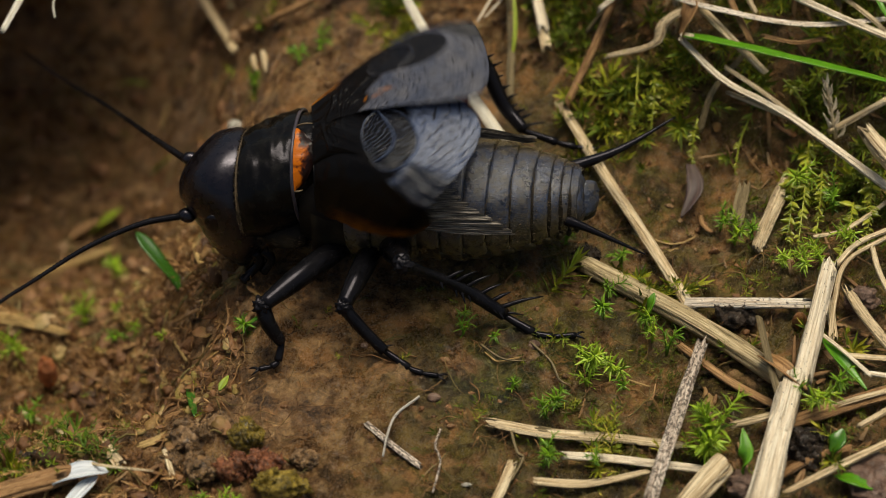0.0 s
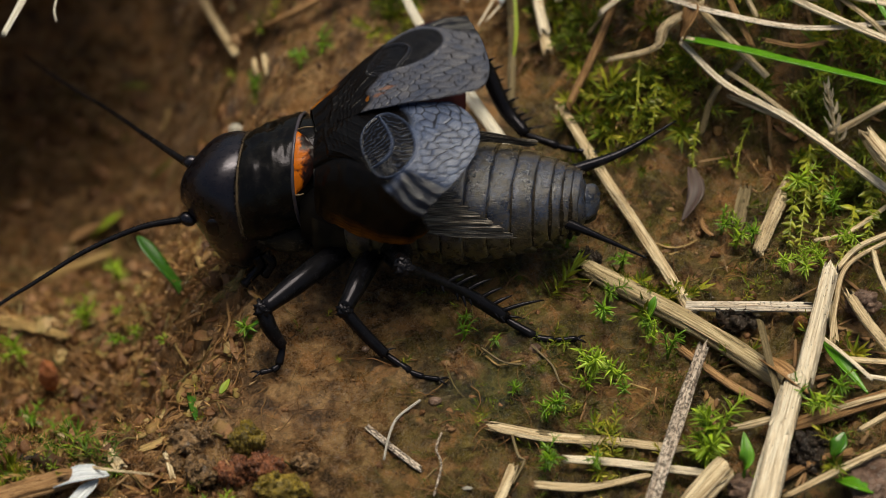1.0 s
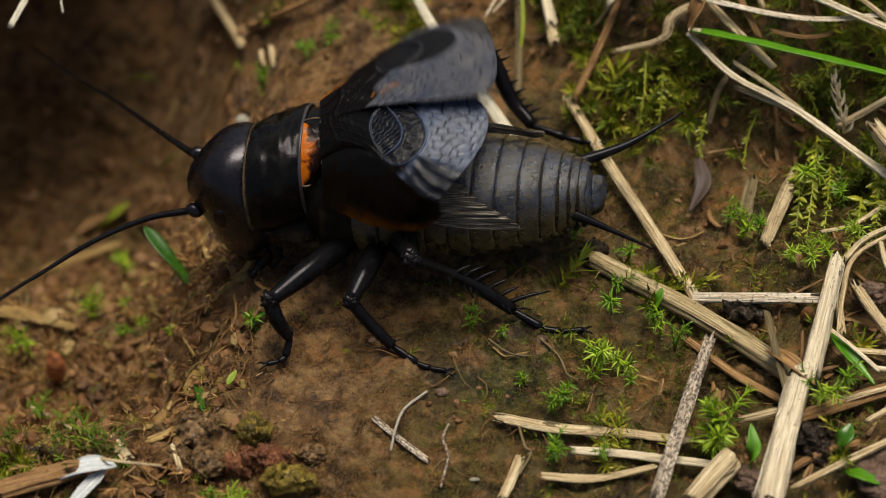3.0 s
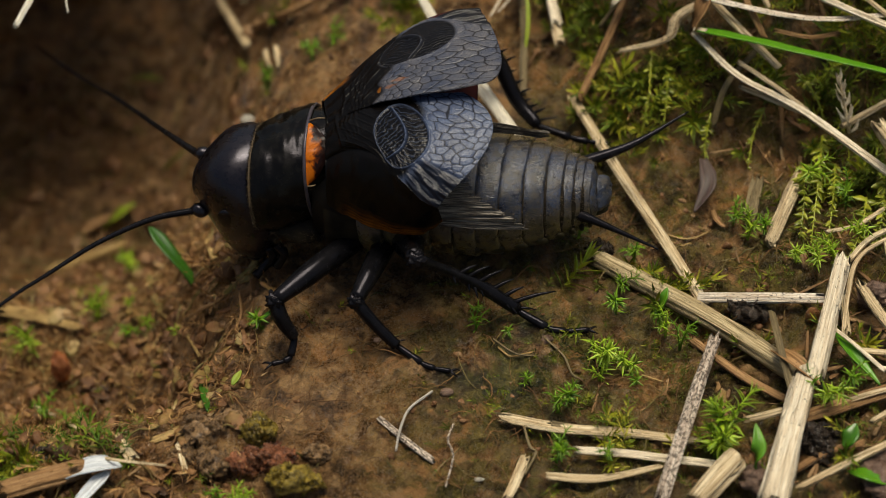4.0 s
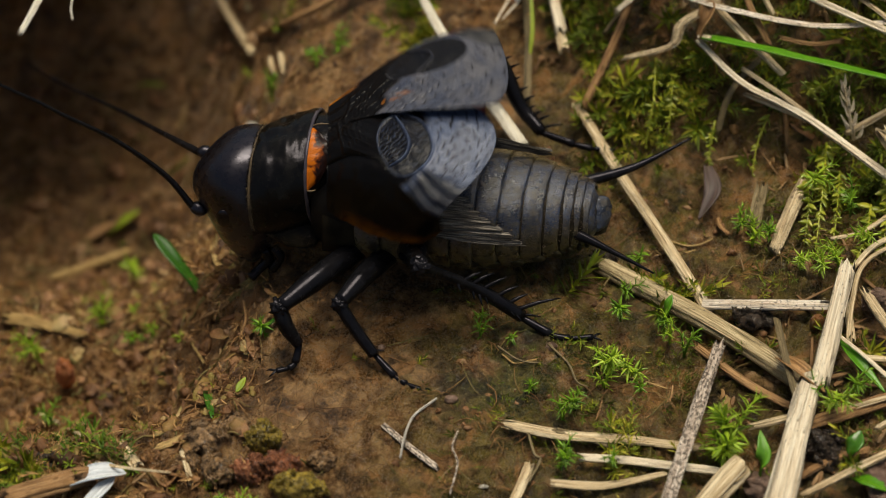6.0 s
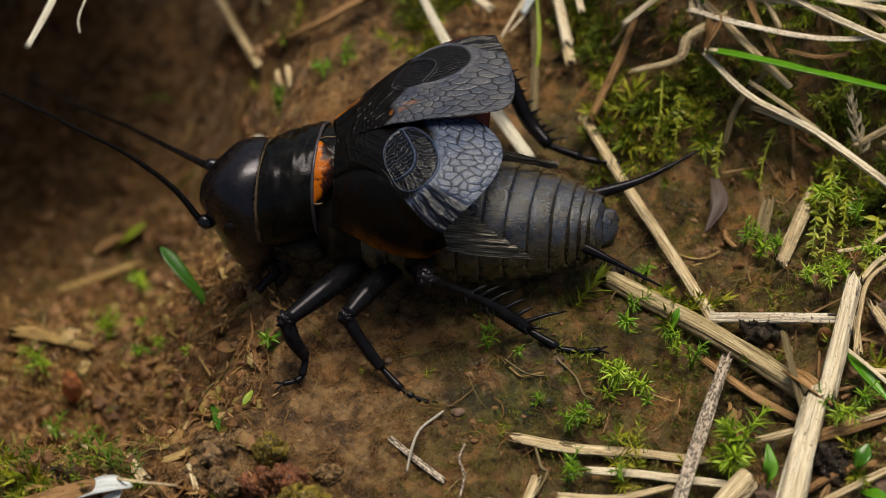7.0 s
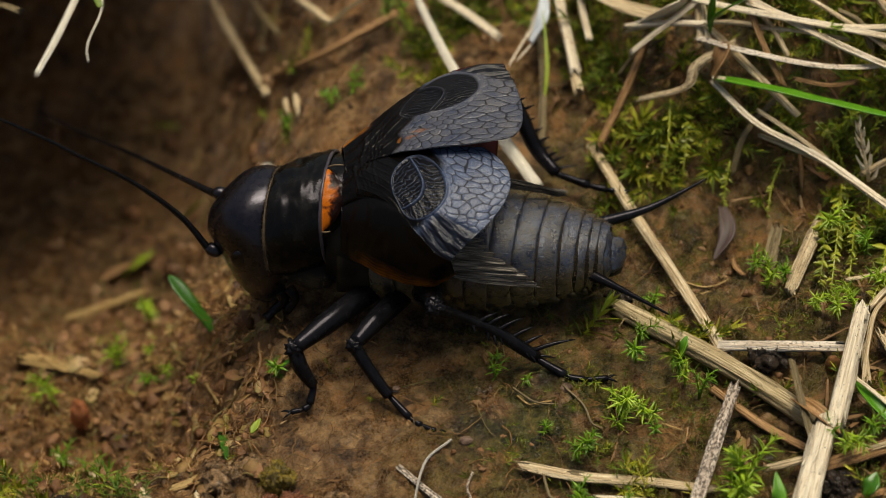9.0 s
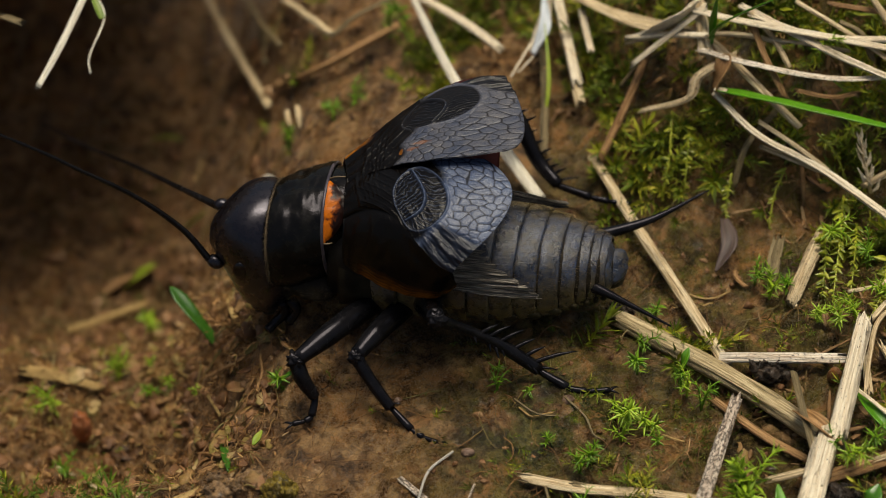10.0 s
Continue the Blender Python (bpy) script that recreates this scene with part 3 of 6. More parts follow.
def build_abdomen():
    secs = []
    for i in range(40):
        x = -7.0 + 14.6 * i / 39
        a, b, z = girth(x)
        t = 0.93 if x < 7 else 0.93 - 0.5 * (x - 7)
        secs.append((x, 0.2, z, a * t, b * t))
    v, f = rings_data(secs, 56)
    abdomen = link("abdomen", v, f, BELLY, cricket, "soft dark brown underside of the abdomen")
    edges = [-4.6, -3.3, -2.1, -0.8, 0.4, 1.60, 2.85, 4.05, 5.15, 6.00, 6.55, 7.00, 7.45]
    for i in range(len(edges) - 1):
        x0, x1 = edges[i], edges[i + 1]
        secs = []
        for f_, k in ((-0.10, 0.93), (0.00, 0.965), (0.10, 0.984), (0.35, 1.0), (0.7, 1.018), (0.88, 1.030), (0.94, 1.024), (0.96, 0.985), (0.965, 0.93)):
            x = x0 + (x1 - x0) * f_
            a, b, z = girth(x)
            secs.append((x, 0.2, z, a * k, b * k))
        v, f = rings_data(secs, 76, 2.2, (-52, 232), False)
        v = [(x + 0.10 * (y - 0.2) + 0.10 * ((y - 0.2) * AXIS.y + (z - 4.0) * AXIS.z) + 0.06 * noise.noise((y * 1.2, z * 1.2, i)), y, z) for x, y, z in v]
        low = [float(max(smooth(0.9, -0.5, np.array((z - 4.0) / 1.6)), 0.95 * smooth(0.6, 2.4, np.array(y)))) for x, y, z in v]
        link("tergite", v, f, tergite_mat, abdomen, values={"edge": low})
    for i in range(2, len(edges) - 1):  # pale side plates between back and belly
        for side in (-1, 1):
            x = (edges[i] + edges[i + 1]) / 2
            a, b, z = girth(x)
            bm = lump_bm(((edges[i + 1] - edges[i]) * 0.36, 0.18, 0.42), 0.15, 2, i)
            bmesh.ops.rotate(bm, verts=bm.verts, cent=(0, 0, 0), matrix=Euler((radians(-side * 28), 0, 0)).to_matrix())
            bmesh.ops.translate(bm, verts=bm.verts, vec=(x, 0.2 + side * a * 0.90, z - b * 0.42))
            part("side_plate", bm, SIDE, abdomen, "pale brown side plate")
    rnd = random.Random(21)
    v, f = [], []
    for _ in range(2600):
        x, t = rnd.uniform(0.6, 7.2), radians(rnd.uniform(-20, 200))
        a, b, z = girth(x)
        o = Vector((0, math.cos(t), math.sin(t)))
        p = Vector((x + 0.10 * a * o.y, 0.2 + 1.01 * a * math.copysign(abs(o.y) ** 0.91, o.y), z + 1.01 * b * math.copysign(abs(o.z) ** 0.91, o.z)))
        tip = p + Vector((1, rnd.uniform(-0.3, 0.3), rnd.uniform(-0.3, 0.3))) * rnd.uniform(0.08, 0.20) + o * 0.06
        k, w = len(v), o.cross(Vector((1, 0, 0))) * 0.010
        v += [p + w, p - w, p + o * 0.012, tip]
        f += [(k, k + 1, k + 3), (k + 1, k + 2, k + 3), (k + 2, k, k + 3)]
    link("down", v, f, FRINGE, abdomen, "short golden down on the back plates")
    # end plates
    v, f = rings_data([(7.00, 0.3, 3.75, 1.75, 1.55), (7.3, 0.3, 3.78, 1.60, 1.42), (7.55, 0.3, 3.78, 1.30, 1.15), (7.62, 0.3, 3.76, 1.0, 0.9)], 40, 2.4)
    v = [(x + 0.22 * noise.noise((y * 0.9, z * 0.9, 4.0)), y, z) for x, y, z in v]
    link("end_plate", v, f, tergite_mat, abdomen, values={"edge": [0.0] * len(v)})
    bm = lump_bm((0.80, 0.95, 0.78), 0.16, 4, 8, 2.4)
    bmesh.ops.translate(bm, verts=bm.verts, vec=(7.55, 0.0, 3.55))
    part("anal_cone", bm, SIDE, abdomen, "rounded dark tip of the abdomen")
    bm = lump_bm((0.72, 1.02, 0.26), 0.12, 4, 3, 2.2)
    bmesh.ops.rotate(bm, verts=bm.verts, cent=(0, 0, 0), matrix=Euler((radians(34), radians(28), 0)).to_matrix())
    bmesh.ops.translate(bm, verts=bm.verts, vec=(7.72, -0.20, 4.22))
    part("anal_plate", bm, tergite_mat, abdomen, "bluish grey plate over the tip")
    return abdomen


def hairs(name, line, radii, count, length, parent, seed, steps=40):
    """Fine bristles that stand off a stem."""
    rnd = random.Random(seed)
    pts, rad = curve_points(line, steps), spread(radii, steps)
    v, f = [], []
    for _ in range(count):
        i = rnd.randrange(1, steps)
        d = (pts[i] - pts[i - 1]).normalized()
        o = Vector((rnd.gauss(0, 1), rnd.gauss(0, 1), rnd.gauss(0, 1)))
        o = (o - o.dot(d) * d).normalized()
        p = pts[i] + o * rad[i] * 0.9
        tip = p + (o + d * rnd.uniform(0.3, 1.2)).normalized() * length * rnd.uniform(0.5, 1.2)
        s = d.cross(o).normalized() * 0.012
        k = len(v)
        v += [p + s, p - s, p + d * 0.015, tip]
        f += [(k, k + 1, k + 3), (k + 1, k + 2, k + 3), (k + 2, k, k + 3)]
    return link(name, v, f, LEG, parent)


def build_cerci():
    for line in ([(6.01, -1.17, 3.90), (7.76, -2.36, 4.10), (10.63, -4.49, 4.40)], [(6.74, 2.35, 3.90), (9.70, 3.28, 4.50), (12.84, 5.31, 5.00)]):
        rad = [0.36, 0.30, 0.20, 0.12, 0.05]
        c = tube("cercus", line, rad, LEG, cricket, "tapering hairy black tail feeler", 26, 12)
        hairs("bristle", line, rad, 150, 0.5, c, 3)


def build_leg(name, femur, femur_r, tibia, tibia_r, tarsus, tarsus_r, label, spines=()):
    """A jointed leg: thigh, shin with spines, and foot with claws."""
    leg = tube(name, femur, femur_r, LEG, cricket, label, 24, 18)
    tube("tibia", tibia, tibia_r, LEG, leg, "", 20, 14)
    knee = lump_bm((tibia_r[0] * 1.18,) * 3, 0.45, 4, 3, 2.8)
    bmesh.ops.translate(knee, verts=knee.verts, vec=tibia[0])
    part("knee", knee, LEG, leg, "shiny knee joint")
    line = curve_points(tarsus, 12)
    for a, b, k in ((0, 5, 1.0), (5, 8, 0.85), (8, 12, 0.7)):
        tube("foot_segment", [line[a], line[(a + b) // 2], line[b]], [tarsus_r * k * 0.8, tarsus_r * k, tarsus_r * k * 1.15], LEG, leg, "", 6, 10)
    end, way = line[-1], (line[-1] - line[-3]).normalized()
    for s in (-1, 1):
        o = way.cross(Vector((0, 0, 1))).normalized() * s
        tube("claw", [end, end + way * 0.3 + o * 0.18, end + way * 0.5 + o * 0.24 - Vector((0, 0, 0.1))], [0.09, 0.06, 0.02], LEG, leg, "", 6, 6)
    hairs("bristle", tibia, tibia_r, 260, 0.36, leg, 6)
    shin = curve_points(tibia, 40)
    for at, way, length, r in spines:
        p = shin[int(at * 40)]
        w = Vector(way).normalized() * length
        tube("spine", [p, p + w * 0.55 + Vector((0, 0, 0.05 * length)), p + w], [r, r * 0.75, r * 0.2], LEG, leg, "", 6, 6)
    return leg


def sheet(net, nu, nv):
    """A smooth surface through a net of 4 x 4 points: places, normals, u and v."""
    net = np.array(net, dtype=float).reshape(4, 4, 3)
    knots = np.array([0, 1 / 3, 2 / 3, 1])

    def weights(s):
        w = np.ones((len(s), 4))
        for i in range(4):
            for j in range(4):
                if i != j:
                    w[:, i] *= (s - knots[j]) / (knots[i] - knots[j])
        return w

    u, v = np.linspace(0, 1, nu), np.linspace(0, 1, nv)
    p = np.einsum("ui,vj,ijk->uvk", weights(u), weights(v), net)
    n = np.cross(np.gradient(p, axis=0), np.gradient(p, axis=1))
    n /= np.linalg.norm(n, axis=2, keepdims=True) + 1e-9
    n *= np.sign(n[..., 2].mean())
    uu, vv = np.meshgrid(u, v, indexing="ij")
    return p, n, uu, vv


def solid(name, p, n, thick, material, parent, label="", values=None, uvs=None):
    """Gives a sheet its thickness."""
    nu, nv = p.shape[:2]
    top, low = p.reshape(-1, 3), (p - n * thick).reshape(-1, 3)
    idx = np.arange(nu * nv).reshape(nu, nv)
    quads = np.stack([idx[:-1, :-1], idx[1:, :-1], idx[1:, 1:], idx[:-1, 1:]], -1).reshape(-1, 4)
    rim = np.concatenate([idx[:, 0], idx[-1, 1:], idx[-2::-1, -1], idx[0, -2:0:-1]])
    nxt, off = np.roll(rim, -1), nu * nv
    edge = np.stack([rim, nxt, nxt + off, rim + off], -1)
    faces = np.concatenate([quads, quads[:, ::-1] + off, edge]).tolist()
    vals = {k: np.concatenate([d.ravel(), d.ravel()]) for k, d in (values or {}).items()}
    uv2 = np.concatenate([uvs.reshape(-1, 2)] * 2) if uvs is not None else None
    return link(name, np.concatenate([top, low]).tolist(), faces, material, parent, label, True, uv2, vals)


def net_of_veins(s, t, size, seed, squeeze=1.0):
    """Distance to the borders of irregular cells, 0 on a vein."""
    rs = np.random.RandomState(seed)
    gs, gt = np.meshgrid(np.arange(-1, 14, size), np.arange(-1, 9, size * squeeze))
    gs = gs + (np.arange(gs.shape[0]) % 2)[:, None] * size * 0.5
    seeds = np.stack([gs.ravel(), gt.ravel()], 1) + rs.uniform(-0.24, 0.24, (gs.size, 2)) * size
    q = np.stack([s.ravel(), t.ravel()], 1)
    out = np.empty(len(q))
    for a in range(0, len(q), 4000):
        d = np.sqrt((q[a:a + 4000, None, 0] - seeds[None, :, 0]) ** 2 + ((q[a:a + 4000, None, 1] - seeds[None, :, 1]) / squeeze) ** 2)
        d.partition(1, axis=1)
        out[a:a + 4000] = d[:, 1] - d[:, 0]
    return out.reshape(s.shape)


def build_wing(net, side_net, mirror, start, material, label, seed, hinge, fold, patches=()):
    """A raised fore wing: the net-veined back field with its round sound window, and the black side field folded down."""
    p, n, u, v = sheet(net, 270, 210)
    s, t = u * 10.5, v * 6.5
    # round off the apex corners
    bend = np.array([[(noise.noise((a * 0.7, b * 0.7, seed)), noise.noise((a * 0.7, b * 0.7, seed + 9.0)), noise.noise((a * 2.6, b * 2.6, seed + 3.0))) for b in t[0]] for a in s[:, 0]])
    cells = net_of_veins(s + 0.34 * bend[..., 0], t + 0.30 * bend[..., 1], 0.66 if fold else 0.72, seed, 0.62)
    mu, mv, ru, rv, turn = mirror
    du, dv = (u - mu), (v - mv)
    ca, sa = math.cos(turn), math.sin(turn)
    e = np.sqrt(((du * ca + dv * sa) / ru) ** 2 + ((-du * sa + dv * ca) / rv) ** 2)
    window = smooth(1.04, 0.96, e)
    rim = np.exp(-((e - 1.05) / 0.038) ** 2) * (0.65 + 0.5 * bend[..., 0])
    wa, wb = (du * ca + dv * sa) / ru, (-du * sa + dv * ca) / rv
    right = wa + 0.15 - 0.35 * np.cos(2.2 * wb) > 0
    flow = np.where(right, 52 * (wb + 0.20 * np.sin(2.5 * wa + 0.6)), 40 * (0.75 * wb - 0.8 * wa)) + 4.0 * bend[..., 2] + 5.0 * bend[..., 0]
    ridge = np.clip(np.sin(flow), 0, 1) ** 3 * (0.45 + 0.9 * np.clip(0.5 + bend[..., 2], 0, 1))
    bow = np.exp(-((du * ca + dv * sa) / ru + 0.15 - 0.35 * np.cos(2.2 * (-du * sa + dv * ca) / rv)) ** 2 / 0.003) * window
    edge = start[0] + start[1] * v + 0.03 * np.sin(v * 17)
    zone = smooth(-0.03, 0.05, u - edge) * (1 - window)
    zone = np.maximum(zone, np.maximum(rim * (0.25 + 0.45 * fold) * smooth(0.12, 0.3, u), bow * (0.35 + 0.5 * fold)))
    zone = np.maximum(zone, window * np.clip(0.02 + (0.22 + 0.08 * fold) * ridge, 0, 1))
    line = smooth(0.105, 0.03, cells) * zone * (1 - window) * smooth(-0.02, 0.08, u - edge) * smooth(1.1, 1.28, e)
    wrinkle = ridge * 1.3 * window
    harp = np.exp(-((np.mod(s * 0.9 + t * 1.1, 1.0) - 0.5) / 0.09) ** 2) * smooth(0.05, -0.03, u - edge) * smooth(0.06, 0.15, u)
    puff = smooth(0.03, 0.25, cells) * zone * (1 - window)
    pleat = smooth(0.33, 0.27, v) * smooth(0.64, 0.74, u) * fold + smooth(0.03, -0.02, v - 1.0 * (u - 0.72)) * smooth(0.71, 0.75, u) * (1 - fold)
    zone, line = zone * (1 - 0.85 * pleat), line * (1 - pleat)
    spur = np.exp(-((u - 0.115 - 0.02 * np.sin(5 * v)) / 0.012) ** 2) * smooth(0.05, 0.25, v) * (0.6 + 0.6 * np.abs(bend[..., 2]))
    comb = np.sin(u * 190 + 14 * v + 3 * bend[..., 0]) * smooth(0.13, 0.17, u) * smooth(0.36, 0.24, u) * smooth(0.15, 0.4, v)
    lift = 0.055 * spur + 0.010 * comb + 0.06 * bend[..., 0] * smooth(0.06, 0.15, u) * smooth(0.0, -0.05, u - edge) + 0.018 * puff * (1 - pleat) + (0.03 + 0.07 * fold) * rim + 0.14 * bow + 0.009 * wrinkle + 0.03 * harp + 0.08 * pleat * (np.sin(v * 58 + 5 * u + 2 * np.sin(u * 9)) * 0.7 + 0.35 * np.sin(v * 141 + 17 * u) * np.sin(u * 23 + v * 9))
    lift = lift + 0.03 * np.sin(s * 2.1 + 1) * np.sin(t * 2.6)
    p = p + n * lift[..., None]
    h = Vector(hinge)
    p = p - np.array(hinge)
    amber = smooth(0.20, 0.02, u) * smooth(0.10, 0.02, v) * (1 - fold)
    for pu, pv, wu, wv in patches:
        amber = np.maximum(amber, smooth(1.15, 0.75, np.hypot((u - pu) / wu, (v - pv) / wv) + 0.5 * bend[..., 2]) * 0.32)
    wing = solid("tegmen", p, n, 0.06, material, cricket, label, {"zone": zone, "vein": line, "amber": amber})
    wing.location = h * K
    q, m, u, v = sheet(side_net, 70, 60)
    m *= -np.sign(m[..., 1].mean()) if np.array(side_net).reshape(-1, 3)[:, 1].mean() < 0 else np.sign(m[..., 1].mean())
    ribs = np.exp(-((np.mod(v * 19 + u * 1.2, 1.0) - 0.5) / 0.16) ** 2)
    folds = np.array([[noise.noise((a * 9.0, b * 3.5, seed + 5.0)) + 0.5 * noise.noise((a * 21.0, b * 6.0, seed)) for b in v[0]] for a in u[:, 0]])
    q = q + m * (0.03 * ribs * smooth(0.55, 0.8, v) + 0.09 * folds * smooth(0.0, 0.12, v) * smooth(0.0, 0.1, u))[..., None] - np.array(hinge)
    glow = smooth(0.72, 0.97, v) * smooth(0.12, 0.45, u) * (1 - 0.85 * ribs)
    zero = np.zeros_like(u)
    solid("side_field", q, m, 0.05, material if fold else RED_SKIN, wing, "glossy black side of the wing with an amber margin" if fold else "dark maroon side of the wing", {"zone": zero, "vein": zero, "amber": glow * 0.7})
    return wing


def build_hind_wing(net, pleats, label):
    p, n, u, v = sheet(net, 60, 110)
    turn = v * pleats + 0.10 * np.sin(4 * u + 9 * v)
    step = np.mod(turn, 1.0)
    p = p + n * (0.09 * (step - 0.5) * smooth(0.96, 0.80, step) + 0.05 * np.sin(v * 57 + 3 * u) + 0.03 * np.sin(v * 131 + 5 * u))[..., None]
    p[..., 0] += (0.38 * (0.5 - step) + 0.10 * np.sin(v * 43)) * smooth(0.55, 1.0, u)
    return solid("hind_wing", p, n, 0.04, HIND_WING, cricket, label, uvs=np.stack([v * 4, u * 6], -1))


tergite_mat = tergite_material()
head = build_head()
pronotum = build_pronotum()
abdomen = build_abdomen()
build_cerci()
# thorax between shield and abdomen, seen under and between the wings
v_, f_ = rings_data([(-7.6, 0.2, 4.6, 2.7, 2.6), (-6.0, 0.2, 4.5, 2.9, 2.9), (-4.5, 0.2, 4.3, 2.9, 2.8), (-3.0, 0.2, 4.1, 2.7, 2.6)], 44)
link("thorax", v_, f_, DARK, cricket, "dull black thorax under the wings")
bm_ = lump_bm((2.3, 1.5, 1.4), 0.08, 4, 3)
bmesh.ops.translate(bm_, verts=bm_.verts, vec=(-0.9, 2.3, 7.4))
bm_2 = lump_bm((1.7, 1.6, 0.9), 0.15, 4, 9)
bmesh.ops.translate(bm_2, verts=bm_2.verts, vec=(-8.5, -1.15, 3.25))
breast = part("breast", bm_2, BELLY, cricket, "tan downy underside of the neck")
hairs("down", [(-9.9, -2.0, 3.2), (-8.9, -2.4, 3.0), (-7.4, -2.2, 3.2)], [0.4, 0.5, 0.4], 500, 0.28, breast, 5).data.materials[0] = FRINGE
part("back_skin", bm_, RED_SKIN, cricket, "dark red skin between the raised wings")

near_antenna = build_antenna([(-13.96, -1.33, 4.05), (-16.16, -2.53, 4.60), (-18.65, -5.00, 5.40), (-20.83, -7.98, 6.20), (-22.25, -9.80, 6.60), (-24.75, -13.30, 7.20), (-27.98, -17.87, 7.80)], [0.20, 0.16, 0.13, 0.11, 0.10, 0.08, 0.05], "long fine black feeler")
far_antenna = build_antenna([(-13.93, 2.17, 4.75), (-16.41, 5.71, 3.20), (-19.82, 12.01, -0.50), (-23.74, 18.69, -4.50), (-27.35, 24.64, -7.50)], [0.20, 0.14, 0.12, 0.10, 0.08], "long fine black feeler")

# legs on the side towards the lens
front_leg = build_leg("front_leg", [(-5.38, -2.11, 2.60), (-7.22, -4.69, 3.30), (-9.35, -6.92, 3.20)], [0.62, 0.66, 0.60, 0.40],
                      [(-9.44, -6.95, 3.10), (-9.14, -7.41, 2.20), (-8.53, -7.71, 1.10)], [0.40, 0.44, 0.40, 0.30],
                      [(-8.48, -7.63, 1.00), (-8.78, -8.47, 0.25), (-9.66, -8.82, 0.20)], 0.20, "stout glossy black front leg")
middle_leg = build_leg("middle_leg", [(-3.85, -2.53, 2.60), (-4.38, -4.90, 3.40), (-5.15, -7.00, 3.30)], [0.62, 0.62, 0.55, 0.40],
                       [(-5.21, -7.11, 3.20), (-4.20, -7.63, 2.00), (-3.09, -8.13, 0.90)], [0.34, 0.34, 0.32, 0.30],
                       [(-3.09, -8.04, 0.80), (-1.54, -8.98, 0.30), (-0.27, -9.28, 0.20)], 0.19, "glossy black middle leg",
                       [(0.93, (1, 0.1, 0.15), 0.75, 0.07), (0.90, (0.6, -0.8, -0.2), 0.5, 0.07)])
hind_spines = [(f, (0.93, 0.42, 0.22), l, 0.15) for f, l in ((0.47, 1.2), (0.53, 1.5), (0.64, 1.6), (0.75, 1.5), (0.86, 1.4))]
hind_spines += [(f, (0.45 + 0.3 * math.sin(9 * f), -0.75, -0.40), 0.62 + 0.3 * math.sin(23 * f), 0.12) for f in (0.40, 0.45, 0.50, 0.56, 0.62, 0.67, 0.72, 0.80, 0.85, 0.90)]
hind_spines += [(0.93, (0.97, 0.24, 0.12), 2.6, 0.15), (0.98, (0.9, -0.05, -0.1), 1.2, 0.09), (0.97, (0.7, -0.6, -0.25), 0.7, 0.08)]
hind_leg = build_leg("hind_leg", [(-2.63, -2.49, 3.00), (-2.34, -4.59, 4.60), (-2.13, -6.29, 5.70)], [0.9, 0.8, 0.6, 0.48],
                     [(-2.07, -6.45, 5.70), (-0.56, -5.88, 4.30), (1.28, -5.46, 2.60), (3.28, -5.69, 1.00)], [0.40, 0.27, 0.31, 0.37, 0.36],
                     [(3.28, -5.68, 0.90), (5.20, -6.59, 0.35), (7.06, -6.59, 0.35)], 0.22, "spiny black jumping leg", hind_spines)
# legs on the far side
far_spines = [(0.06 + 0.075 * i, (0.88, 0.15, 0.45), 0.75 + 0.15 * (i % 3), 0.12) for i in range(12)] + [(0.97, (0.9, 0.1, 0.1), 1.4, 0.09)]
far_hind = build_leg("hind_leg", [(-1.6, 2.6, 3.0), (-1.9, 5.0, 5.0), (0.09, 8.62, 7.00)], [0.9, 0.8, 0.6, 0.45],
                     [(0.09, 8.62, 7.00), (2.09, 10.47, 4.60), (3.44, 9.36, 2.20), (4.69, 7.96, 1.40)], [0.46, 0.50, 0.44, 0.36],
                     [(4.62, 7.96, 1.40), (6.85, 6.95, 1.30), (8.77, 6.59, 1.20)], 0.22, "spiny black jumping leg", far_spines)
far_front = build_leg("front_leg", [(-7.0, 2.0, 2.6), (-8.2, 3.4, 3.6), (-9.3, 4.4, 3.2)], [0.6, 0.62, 0.55, 0.4],
                      [(-9.3, 4.4, 3.2), (-9.2, 4.8, 1.8), (-8.8, 5.0, 0.5)], [0.38, 0.40, 0.3], [(-8.8, 5.0, 0.4), (-9.2, 5.3, 0.0), (-9.8, 5.4, -0.3)], 0.19, "stout glossy black front leg")
far_middle = build_leg("middle_leg", [(-5.0, 2.2, 2.6), (-5.0, 4.0, 3.6), (-5.0, 5.0, 3.4)], [0.6, 0.6, 0.5, 0.38],
                       [(-5.0, 5.0, 3.4), (-4.2, 5.4, 1.8), (-3.2, 5.6, 0.5)], [0.34, 0.32, 0.3], [(-3.2, 5.6, 0.4), (-2.2, 5.8, 0.0), (-1.4, 5.9, -0.1)], 0.19, "glossy black middle leg")

